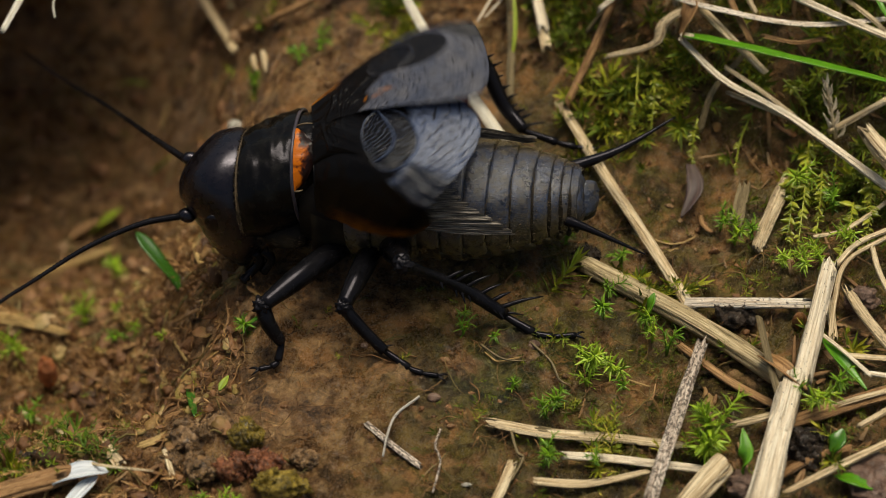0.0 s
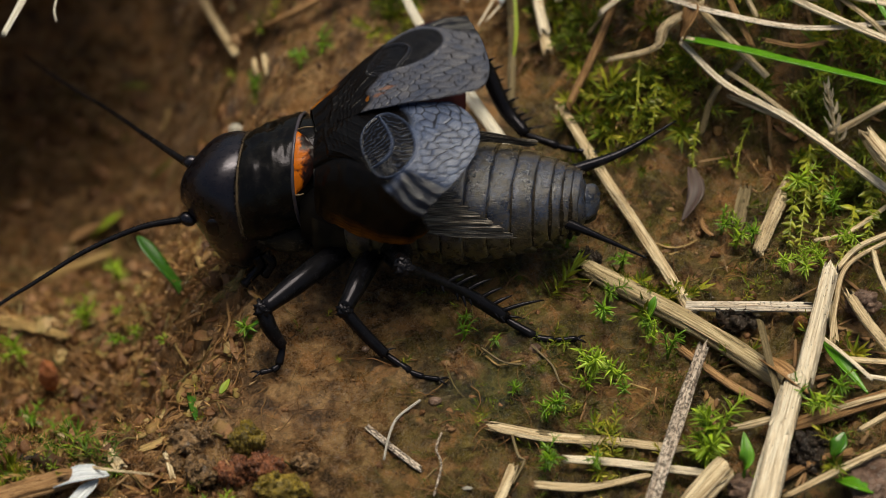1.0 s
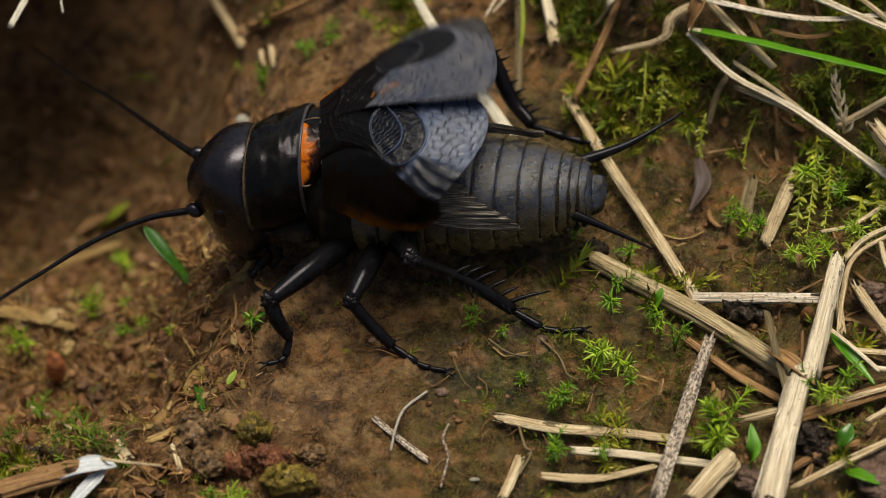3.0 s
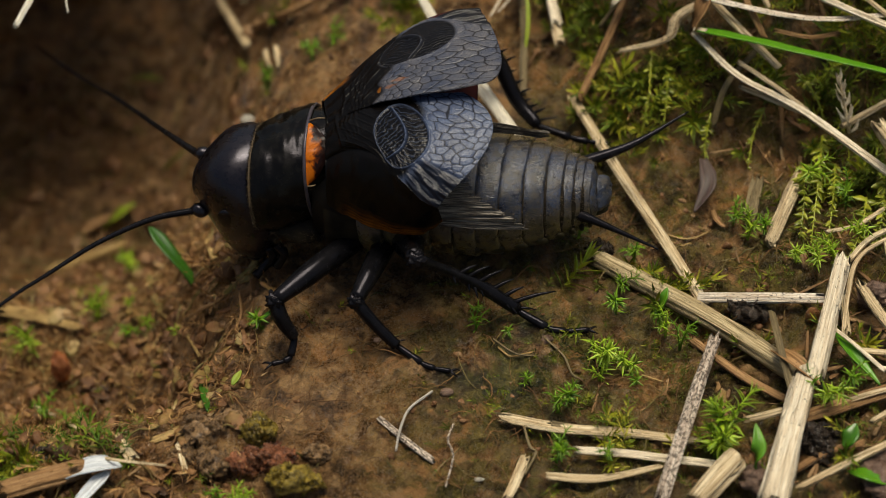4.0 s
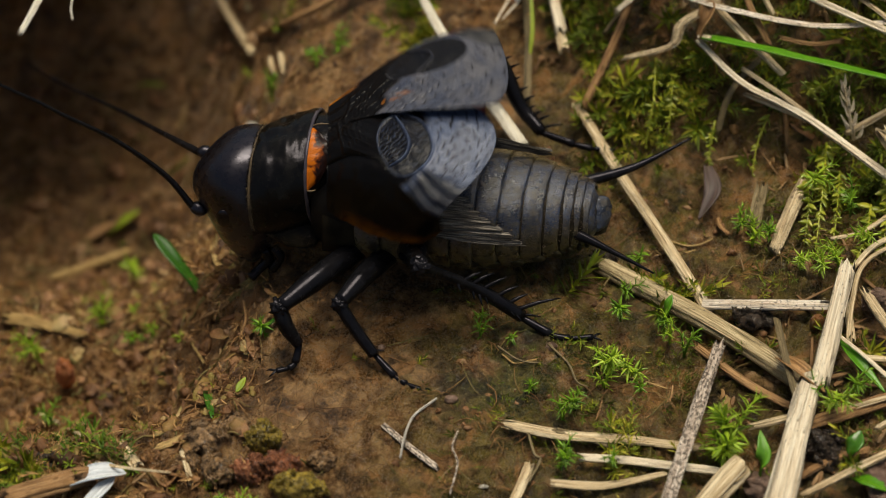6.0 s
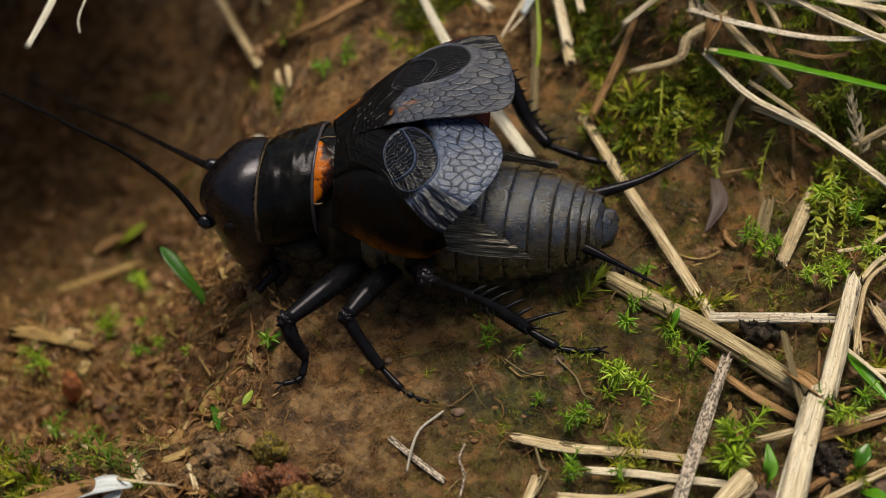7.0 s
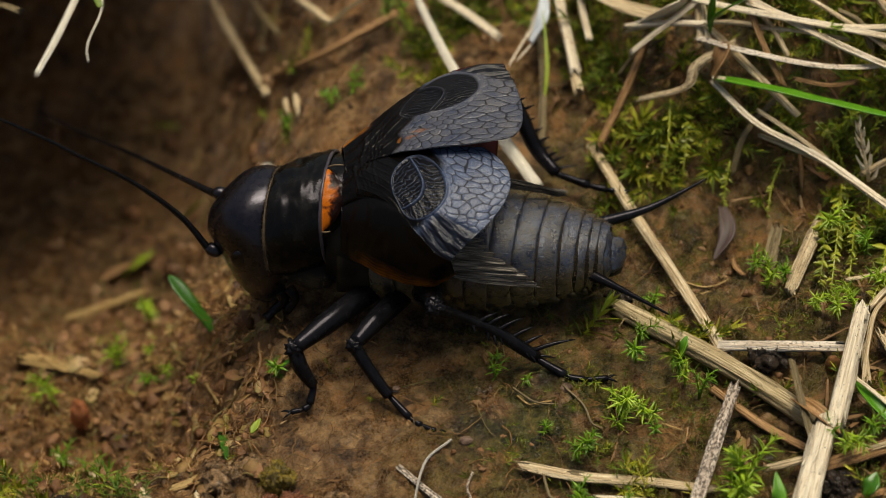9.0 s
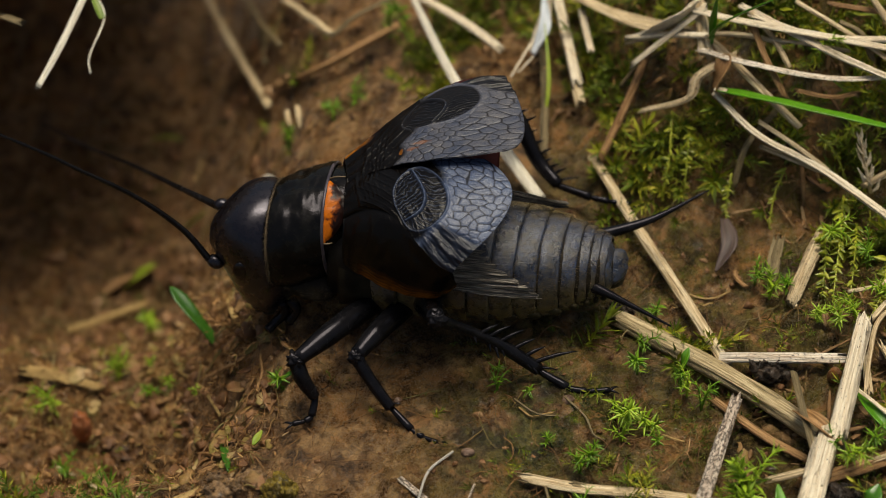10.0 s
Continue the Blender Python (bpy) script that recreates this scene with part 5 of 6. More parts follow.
straw("straw", [(8.73, 15.46, 5.61), (10.85, 14.17, 7.30), (14.47, 12.44, 8.85), (17.25, 11.63, 8.89)], 0.35, STRAW, "thin straw on the moss", 0.5)
straw("straw", [(6.00, 21.39, 4.12), (8.76, 17.00, 6.45), (12.66, 13.21, 8.37)], 0.59, STRAW, "flat ribbed straw over moss", 0.4)
straw("straw", [(15.34, 12.66, 10.06), (19.30, 11.05, 9.78), (25.29, 11.13, 9.63)], 0.41, STRAW_WHITE, "pale straw on the heap", 0.5)
straw("straw", [(12.66, 14.69, 9.62), (12.94, 12.96, 8.58), (13.24, 11.61, 7.65)], 0.45, STRAW, "short upright piece of straw", 0.5)
straw("straw", [(10.88, 13.79, 6.62), (9.35, 14.08, 5.08), (8.42, 13.83, 3.79)], 0.28, STRAW_DULL, "thin brown straw in the moss", 0.5)
straw("straw", [(17.79, 12.86, 10.90), (21.51, 10.90, 9.51), (23.66, 9.55, 8.61), (24.91, 8.66, 7.74)], 0.33, STRAW, "thin dry yellowish straw", 0.5)
straw("straw", [(19.71, 12.90, 10.68), (25.67, 12.14, 10.09)], 0.39, STRAW_BROWN, "brown straw on the heap", 0.5)
straw("straw", [(20.11, -1.15, 2.18), (21.94, -0.82, 2.50), (24.66, 1.35, 2.68)], 0.26, STRAW, "thin straw in the moss", 0.5)
straw("straw", [(21.09, -3.24, 2.19), (22.43, -1.86, 2.48), (24.68, -0.79, 2.68)], 0.32, STRAW, "thin straw in the moss", 0.5)
blade("grass_blade", [(13.06, 12.44, 8.61), (13.86, 12.05, 10.17), (16.23, 11.10, 12.55)], 0.39, BLADE, "short green grass blade", "grass", 0.3)
blade("grass_blade", [(13.24, 12.30, 8.31), (13.22, 12.41, 9.86), (13.31, 12.16, 12.10)], 0.41, BLADE, "upright green grass blade", "grass", 0.3)
blade("grass_blade", [(4.06, 14.31, 0.92), (4.29, 16.08, 2.46), (4.07, 19.14, 4.25)], 0.24, LEAF_DULL, "slender green grass blade", "grass", 0.3)
blade("grass_blade", [(23.57, 11.43, 9.87), (24.22, 9.76, 9.26), (25.07, 8.31, 8.47)], 0.35, BLADE, "green grass blade on the heap", "grass", 0.3)
blade("dead_leaf", [(13.91, 4.98, 1.70), (14.03, 3.04, 1.63), (13.19, 1.52, 0.94)], 0.95, DEAD_LEAF, "small withered purple-brown leaf", "leaf", 0.25, base=0.5)
blade("dead_leaf", [(3.29, 19.40, 1.59), (4.14, 20.78, 2.87), (4.48, 21.93, 4.12)], 0.80, STRAW_WHITE, "pale papery dead leaf tip", "leaf", 0.5)
blade("dead_leaf", [(9.63, 14.71, 6.69), (11.39, 13.79, 8.71), (12.56, 13.89, 10.28)], 1.67, STRAW_WHITE, "pale greenish papery husk", "leaf", 0.5, base=0.6)

# behind the head and over the hollow
straw("straw", [(-20.65, 48.60, -17.65), (-17.18, 38.52, -15.13), (-13.50, 24.34, -7.33)], 0.52, STRAW, "straw leaning into the hollow", 0.6)
straw("straw", [(-13.30, 26.31, -7.42), (-9.99, 21.66, -1.74), (-5.04, 22.80, 0.73)], 0.54, STRAW_BROWN, "brown straw at the rim of the hollow", 0.6)
straw("straw", [(-17.03, 45.02, -15.27), (-15.14, 37.00, -10.71), (-13.05, 29.58, -6.53)], 0.41, STRAW_DULL, "thin straw at the back", 0.5)
straw("straw", [(-13.15, 34.34, -6.51), (-10.64, 27.04, -2.14), (-9.20, 24.31, -1.10)], 0.52, STRAW, "pale straw at the back", 0.5)
straw("straw", [(-9.04, 24.28, -1.16), (-7.60, 25.03, -0.25), (-5.11, 25.91, 0.65)], 0.30, STRAW_DULL, "thin straw at the back", 0.5)
straw("straw", [(-3.67, 25.14, 1.28), (-0.83, 21.86, 1.96), (1.41, 19.77, 1.58)], 0.52, STRAW_WHITE, "pale bent straw behind the wings", 0.5)
straw("straw", [(-14.94, 36.35, -11.19), (-14.40, 32.02, -10.12)], 0.69, STRAW_DULL, "broad dull straw piece", 0.4)
straw("straw", [(-12.01, 21.28, -4.86), (-11.60, 19.14, -4.45)], 0.32, STRAW, "pale dry husk tip", 0.5, 0.3)
straw("straw", [(-11.23, 20.21, -3.61), (-10.96, 18.07, -3.37)], 0.31, STRAW, "pale dry husk tip", 0.5, 0.3)
straw("straw", [(-25.01, 11.33, 6.00), (-23.98, 13.35, 7.00), (-22.54, 16.97, 8.50)], 0.36, STRAW_CLEAN, "white straw hanging over the hollow from the heap", 0.5, 1.1)
straw("straw", [(-22.16, 12.44, 6.00), (-22.22, 13.32, 6.60), (-21.52, 15.62, 7.60), (-22.38, 17.19, 8.40)], 0.11, STRAW_CLEAN, "thin hooked grass stalk hanging over the hollow", 0.7, 1.0, 30, 0)
blade("grass_blade", [(-21.62, 15.42, 7.60), (-21.98, 16.15, 8.00), (-22.58, 17.46, 8.60)], 0.45, LEAF_DULL, "yellow-green joint of the hanging grass stalk", "grass", 0.3, base=0.8)
straw("straw", [(-27.63, 16.34, 7.00), (-26.34, 15.50, 7.20)], 0.5, STRAW_DULL, "straw end hanging over the hollow", 0.5)
straw("straw", [(-27.67, 17.13, -21.10), (-25.46, 18.72, -21.72), (-22.95, 20.28, -21.86)], 0.64, STRAW_OCHRE, "brown straw lying in the hollow", 0.5)
straw("straw", [(-27.55, 5.35, -11.71), (-25.35, 4.59, -11.37), (-22.59, 3.66, -11.31)], 0.82, STRAW_OCHRE, "ochre straw leaf in the hollow", 0.35, 0.5)
straw("straw", [(-19.95, 1.90, -11.24), (-18.07, 1.31, -9.63)], 0.36, STRAW_BROWN, "small brown straw chip", 0.5)
straw("straw", [(-22.56, -17.76, 0.98), (-20.91, -17.29, 1.20), (-18.94, -16.69, 1.29)], 1.05, STRAW_BROWN, "thick brown straw end", 0.7, 1.0)
blade("leaf_sheath", [(-19.30, -16.99, 1.26), (-18.09, -16.80, 1.66), (-16.75, -16.21, 1.16)], 1.45, PAPER, "torn white sheath on the straw end", "leaf", 0.4, base=0.8, blunt=True)
blade("leaf_sheath", [(-18.75, -18.84, 1.28), (-17.76, -17.52, 1.50), (-17.24, -16.64, 1.36)], 0.8, PAPER, "torn white sheath strip", "leaf", 0.3, base=0.8)
straw("straw", [(-23.11, -5.50, -10.39), (-18.04, -15.49, 0.88), (-14.57, -15.83, 0.57)], 0.18, STRAW, "thin pale grass stalk", 0.8, 0.6, 24, 0)
straw("straw", [(-17.39, -13.62, 0.01), (-16.32, -15.39, 0.56)], 0.62, STRAW, "short flat straw chip", 0.3)
straw("straw", [(-18.27, -13.79, -0.01), (-17.91, -15.11, 0.38)], 0.28, STRAW, "short pale chip of straw", 0.4)
straw("straw", [(-14.21, -14.27, 0.38), (-13.66, -15.91, 0.49)], 0.26, STRAW, "short pale chip of straw", 0.4)
straw("straw", [(-24.53, -2.19, -11.62), (-22.38, -3.59, -11.44), (-18.24, -14.36, 0.25)], 0.23, STRAW_WORN, "thin dry strip of straw", 0.4)
straw("straw", [(-20.18, -3.43, -12.16), (-17.12, -12.46, -1.01)], 0.32, STRAW, "short pale chip of straw", 0.4)
blade("grass_blade", [(-15.14, 2.54, -6.04), (-16.35, 3.49, -4.75), (-17.80, 5.01, -3.88)], 0.95, BLADE_DARK, "short dark green grass blade", "grass", 0.2, 24, True, 0.95)
blade("leaf", [(-24.46, 22.67, -22.82), (-23.40, 22.96, -21.81), (-22.22, 23.55, -21.06)], 1.46, LEAF_DULL, "yellow-green leaf in the hollow", "leaf")
blade("leaf", [(-26.02, 21.98, -22.65), (-25.03, 22.84, -22.43), (-23.86, 23.95, -22.45)], 1.07, STRAW_BROWN, "orange-tan leaf scrap in the hollow", "leaf", 0.2)
blade("leaf", [(-20.48, 27.16, -21.39), (-19.63, 26.55, -19.88), (-18.77, 26.13, -18.52)], 0.58, LEAF_DULL, "small green leaf behind the head", "leaf")
blade("leaf", [(-24.16, 37.77, -22.58), (-22.57, 37.17, -21.85), (-21.46, 36.59, -21.59)], 0.48, LEAF_DULL, "small green leaf in the hollow", "leaf")
blade("leaf", [(-10.91, -5.64, -0.59), (-10.27, -5.45, 0.11), (-9.64, -5.28, 0.60)], 0.50, BLADE_DARK, "small green leaf by the front leg", "leaf")
# litter in the hollow before the head
blade("leaf", [(-21.17, 14.57, -18.95), (-21.27, 16.16, -19.93), (-21.33, 17.53, -20.64), (-21.37, 18.70, -21.12)], 0.75, LEAF_DULL, "small upright green leaf in the hollow", "leaf", 0.25)
blade("leaf", [(-11.74, -9.76, -0.35), (-11.61, -9.45, -0.33), (-11.47, -9.13, -0.31), (-11.32, -8.82, -0.29)], 0.42, LEAF_DULL, "pale green leaf scrap on the soil", "leaf", 0.25)
blade("grass_blade", [(-12.87, -11.59, -0.21), (-13.19, -10.03, -1.08), (-13.62, -8.05, -2.44), (-14.12, -5.92, -3.95)], 0.45, BLADE_DARK, "short green grass shoot on the soil", "grass", 0.25)
straw("straw", [(-15.26, -0.05, -6.06), (-14.69, -0.45, -5.20), (-14.12, -0.85, -4.35), (-13.55, -1.23, -3.54), (-12.99, -1.62, -2.74)], 0.34, STRAW_BROWN, "short orange-brown straw piece", 0.5)
straw("straw", [(-19.86, 2.19, -11.29), (-19.47, 2.13, -11.07), (-19.08, 2.04, -10.81), (-18.69, 1.89, -10.47), (-18.27, 1.68, -10.06)], 0.40, STRAW_OCHRE, "short ochre straw piece", 0.5)
straw("straw", [(-13.81, 2.35, -3.89), (-14.01, 3.14, -4.18), (-14.23, 3.99, -4.55), (-14.53, 5.08, -5.17), (-14.92, 6.69, -6.34)], 0.42, STRAW_OCHRE, "dry ochre husk beside the head", 0.5)
straw("straw", [(-18.47, -4.09, -10.24), (-18.01, -4.66, -9.75), (-17.48, -5.53, -8.85), (-15.96, -11.13, -2.04), (-15.43, -12.19, -0.91)], 0.34, STRAW_OCHRE, "short ochre straw chip on the soil", 0.5)
straw("straw", [(-15.56, -13.88, 0.11), (-15.22, -13.71, 0.07), (-14.89, -13.50, -0.01), (-14.58, -13.21, -0.09), (-14.28, -12.93, -0.16)], 0.40, STRAW_OCHRE, "short ochre straw chip on the soil", 0.5)
straw("straw", [(-15.61, -5.45, -6.38), (-15.10, -6.37, -5.26), (-14.58, -7.42, -3.98), (-14.07, -8.52, -2.75), (-13.62, -9.33, -1.87)], 0.36, STRAW_BROWN, "orange-brown chip of straw", 0.5)
straw("straw", [(-14.63, -10.49, -1.86), (-14.42, -10.50, -1.72), (-14.21, -10.50, -1.59), (-13.99, -10.55, -1.43), (-13.77, -10.59, -1.26)], 0.38, STRAW_BROWN, "orange-brown chip of straw", 0.5)
straw("straw", [(-11.94, -2.43, -1.45), (-11.81, -3.22, -1.29), (-11.70, -3.97, -1.17), (-11.76, -4.54, -1.23), (-11.81, -5.12, -1.29)], 0.14, STRAW_BROWN, "thin red-brown stalk by the front leg", 0.8)
straw("straw", [(-17.74, 3.39, -9.49), (-16.67, 1.50, -8.11), (-15.62, -0.53, -6.58), (-14.91, -2.47, -5.51), (-14.22, -4.32, -4.51)], 0.16, STRAW_OCHRE, "thin ochre stalk on the soil", 0.8)
straw("straw", [(-19.16, -0.70, -10.84), (-18.61, -0.28, -10.38), (-18.05, 0.04, -9.81), (-17.63, 0.55, -9.33), (-17.25, 1.10, -8.88)], 0.15, STRAW_OCHRE, "thin ochre stalk on the soil", 0.8)
straw("straw", [(-19.53, 35.01, -20.41), (-19.69, 34.13, -20.61), (-19.84, 33.23, -20.77), (-20.00, 32.32, -20.93), (-20.15, 31.42, -21.09)], 0.18, STRAW_OCHRE, "thin tan root behind the head", 0.8)
straw("straw", [(-14.89, 29.30, -11.44), (-14.49, 27.55, -10.55), (-14.16, 25.99, -9.81), (-14.29, 25.53, -10.10), (-14.42, 25.07, -10.39)], 0.16, STRAW_BROWN, "thin brown root behind the head", 0.8)
straw("straw", [(14.38, 2.12, 0.41), (14.41, 1.56, 0.43), (14.62, 1.15, 0.46), (14.89, 0.77, 0.51)], 0.24, STRAW_BROWN, "curled orange husk on the soil", 0.5)
straw("straw", [(11.77, 0.57, 0.12), (12.50, 0.28, 0.12), (13.23, 0.29, 0.20), (13.96, 0.65, 0.27)], 0.10, STRAW_OCHRE, "thin tan rootlet on the soil", 0.8)
straw("straw", [(10.80, -0.08, 0.13), (11.40, -0.72, 0.15), (12.19, -0.38, 0.12), (12.98, -0.11, 0.17)], 0.10, STRAW_OCHRE, "thin tan rootlet on the soil", 0.8)
straw("straw", [(2.27, -7.64, 0.12), (2.87, -8.23, 0.12), (3.62, -8.08, 0.13), (4.36, -7.92, 0.13)], 0.13, STRAW_OCHRE, "thin tan rootlet on the algae", 0.8)
straw("straw", [(8.42, -7.47, 0.15), (8.64, -8.96, 0.12), (9.71, -9.48, 0.12), (10.81, -9.98, 0.13)], 0.09, STRAW_OCHRE, "thin tan rootlet on the algae", 0.8)
straw("straw", [(8.77, -12.24, 0.14), (9.72, -11.86, 0.15), (10.53, -11.13, 0.15), (11.24, -10.18, 0.15)], 0.10, STRAW_BROWN, "thin brown rootlet on the algae", 0.8)
straw("straw", [(10.40, -11.87, 0.14), (10.74, -11.22, 0.13), (10.97, -10.54, 0.15), (11.12, -9.77, 0.12)], 0.08, STRAW_BROWN, "thin brown rootlet on the algae", 0.8)
straw("straw", [(7.34, -8.23, 0.12), (7.48, -9.54, 0.13), (7.37, -10.83, 0.15), (7.03, -12.04, 0.12)], 0.10, STRAW_BROWN, "thin brown rootlet on the algae", 0.8)
# leaves in the straw heap
blade("leaf", [(14.91, -16.51, 1.18), (15.07, -15.97, 2.32), (14.97, -14.91, 2.88)], 0.75, LEAF_BRIGHT, "bright green oval seedling leaf", "leaf", 0.25)
blade("leaf", [(19.33, -15.84, 2.15), (19.65, -15.46, 2.58), (19.99, -14.82, 2.77)], 0.95, BLADE, "round green seedling leaf", "leaf", 0.2)
blade("leaf", [(19.52, -16.96, 1.78), (20.37, -17.61, 2.17), (21.18, -18.00, 2.00)], 1.1, BLADE, "dark green seedling leaf", "leaf", 0.2)
blade("leaf", [(10.87, -5.72, 0.87), (11.06, -5.33, 1.57), (11.24, -4.93, 1.89)], 0.5, LEAF_BRIGHT, "small green leaf by the straw", "leaf", 0.25)
blade("leaf", [(19.79, -8.18, 1.98), (20.56, -10.05, 2.28), (21.66, -11.85, 2.17)], 0.70, BLADE, "folded green grass leaf under the straw", "leaf", 0.5)

# clods, stones and seeds
granules("clod", (-12.83, -13.53, 0.37), (1.3, 1.0, 0.85), CLOD_BROWN, "brown crumbly clod of soil", "clod", 1)
granules("clod", (-10.08, -13.81, 0.58), (0.95, 0.85, 0.95), CLOD_OLIVE, "yellow-olive lump of droppings", "clod", 2)
granules("clod", (-10.60, -15.61, 0.57), (1.05, 0.8, 0.75), CLOD_RED, "red-brown crumbly clod of soil", "clod", 3)
granules("clod", (-9.01, -15.47, 0.57), (1.05, 0.8, 0.7), CLOD_RED, "red-brown crumbly clod of soil", "clod", 4)
granules("clod", (-8.18, -16.68, 0.58), (1.6, 0.9, 0.8), CLOD_OLIVE, "olive lump of droppings", "clod", 5)
granules("clod", (-11.59, -12.66, 0.19), (1.1, 0.9, 0.7), CLOD_BROWN, "brown crumbly clod of soil", "clod", 6)
granules("clod", (-7.02, -14.58, 0.07), (0.9, 0.7, 0.4), CLOD_BROWN, "brown crumbly clod of soil", "clod", 7)
granules("clod", (-13.91, -14.76, 0.08), (0.8, 0.7, 0.5), CLOD_BROWN, "brown soil crumb beside clods", "clod", 8)
granules("clod", (-12.24, -15.54, 0.39), (1.1, 0.9, 0.7), CLOD_BROWN, "brown soil crumb beside clods", "clod", 9)
granules("clod", (-20.78, -14.95, 0.08), (1.1, 0.8, 0.5), CLOD_BLACK, "dark humus crumb by the moss", "clod", 10)
granules("clod", (15.54, -5.73, 0.80), (1.0, 0.8, 0.7), CLOD_BLACK, "black humus crumb under the straw", "clod", 11)
granules("clod", (18.42, -14.89, 1.16), (1.2, 1.1, 0.9), CLOD_BLACK, "black humus lump in the heap", "clod", 12)
clod("clod", (22.25, -5.30, 1.77), (0.9, 0.7, 0.6), CLOD_PINK, "pinkish clay clod in the straw", "clod", 0.4)
clod("clod", (15.30, -16.80, 0.64), (1.0, 0.8, 0.6), CLOD_PINK, "pinkish clay clod by the straw", "clod", 0.35)
clod("clod", (21.37, -17.08, 1.47), (1.3, 1.4, 0.7), CLOD_PINK, "tan clay clod in the heap", "clod", 0.4)
granules("clod", (7.97, -0.55, 0.18), (0.8, 0.6, 0.5), CLOD_BLACK, "dark frayed plug at the straw end", "clod", 13)
clod("stone", (-12.79, 14.96, -4.92), (0.45, 0.36, 0.32), STONE_PALE, "small pale stone behind the head", "stone", 0.15)
clod("stone", (-0.47, -10.70, 0.14), (0.36, 0.26, 0.22), CLOD_PINK, "tiny pinkish pebble on the clay", "stone", 0.15, detail=3)
clod("stone", (4.83, -7.14, 0.18), (0.32, 0.28, 0.25), CLOD_PINK, "tiny tan pebble on clay", "stone", 0.2, detail=3)
clod("stone", (-4.17, -7.08, 0.07), (0.20, 0.18, 0.12), CLOD_PINK, "tiny tan grain on the clay", "stone", 0.2, detail=3)
clod("stone", (1.17, -16.30, 0.07), (0.27, 0.12, 0.08), STONE_PALE, "tiny pale grain on the clay", "stone", 0.2, detail=3)
clod("seed", (18.83, -6.61, 1.53), (0.40, 0.30, 0.62), SEED, "orange-brown seed under the straw", "seed", 0.08, detail=3)
clod("bud", (-23.17, -0.20, -10.41), (0.55, 0.48, 1.3), BUD_RED, "red-brown dry bud in the hollow", "bud", 0.2, detail=4)


def build_seed_spike():
    spike = new("seed_spike")
    base, tip = Vector((21.98, 5.46, 3.22)), Vector((21.15, 6.57, 6.35))
    tagged(spike, "dry pale seed spike standing in the moss", "seed head")
    spike.location = base * K
    d = tip - base
    tube("stalk", [(0, 0, 0), d * 0.5, d], [0.12, 0.1, 0.06], STRAW, spike, "", 8, 8)
    for i in range(17):
        f = i / 17
        a = i * 2.4
        o = Vector((math.cos(a), math.sin(a), 0.3)) * (0.62 - 0.42 * f)
        p = d * f
        tube("husk", [p, p + o * 0.6 + d.normalized() * 0.25, p + o + d.normalized() * 0.75], [0.05, 0.15 - 0.05 * f, 0.02], STRAW_WHITE, spike, "", 6, 8, flat=0.5, seed=i)


build_seed_spike()


# ---- moss and small litter ----
def build_moss_sprig(at, height, leaves, size, material, label, lean=(0, 0), seed=0):
    """One shoot of star moss: a stem and pointed leaflets that spread as a rosette."""
    rnd = random.Random(seed)
    sprig = new("moss_sprig")
    tagged(sprig, label, "moss", "moss shoots on the clay")
    sprig.location = Vector(at) * K
    v, f = [], []
    for i in range(7):  # one folded, pointed leaflet
        t = i / 6
        w = 0.12 * math.sin(math.pi * (0.12 + 0.88 * t)) ** 0.8 * (1 - t) ** 0.35
        bend = -0.26 * t * t
        v += [(t, w, bend + 0.35 * w), (t, 0, bend), (t, -w, bend + 0.35 * w), (t, 0, bend - 0.03)]
    for i in range(6):
        for j in range(4):
            k = (j + 1) % 4
            f.append((i * 4 + j, i * 4 + k, i * 4 + 4 + k, i * 4 + 4 + j))
    me = None
    for n in range(3):
        tall = height * rnd.uniform(0.9, 1.45)
        a0 = rnd.uniform(0, 6.28)
        out = Vector((lean[0] + 0.45 * math.cos(n * 2.1 + a0), lean[1] + 0.45 * math.sin(n * 2.1 + a0), 0)) * tall
        line = curve_points([Vector((0, 0, -0.5)), out * 0.25 + Vector((0, 0, tall * 0.5)), out * 0.6 + Vector((0, 0, tall * 0.85)), out * 1.15 + Vector((0, 0, tall))], 24)
        tube("stem", line[::6], [0.06, 0.05, 0.04, 0.02], material, sprig, "", 8, 6)
        count = max(9, int(leaves * 0.8))
        for i in range(count):
            t = 0.12 + 0.88 * (i + 0.5) / count
            k = min(23, int(t * 24))
            d = (line[k + 1] - line[k]).normalized()
            a = i * 2.399 + rnd.uniform(-0.4, 0.4)
            rise = 0.35 + 0.85 * t ** 2 + rnd.uniform(-0.3, 0.3)
            if me is None:
                ob = link("leaf", v, f, material, sprig)
                me = ob.data
            else:
                ob = new("leaf", me)
                ob.parent = sprig
            s = size * (0.42 + 0.36 * math.sin(math.pi * min(1, t))) * rnd.uniform(0.55, 1.2)
            turn = d.to_track_quat("Z", "Y").to_matrix().to_4x4()
            ob.matrix_basis = Matrix.Translation(line[k] * K) @ turn @ Matrix.Rotation(a, 4, "Z") @ Matrix.Rotation(-rise, 4, "Y") @ Matrix.Scale(s, 4)
    return sprig


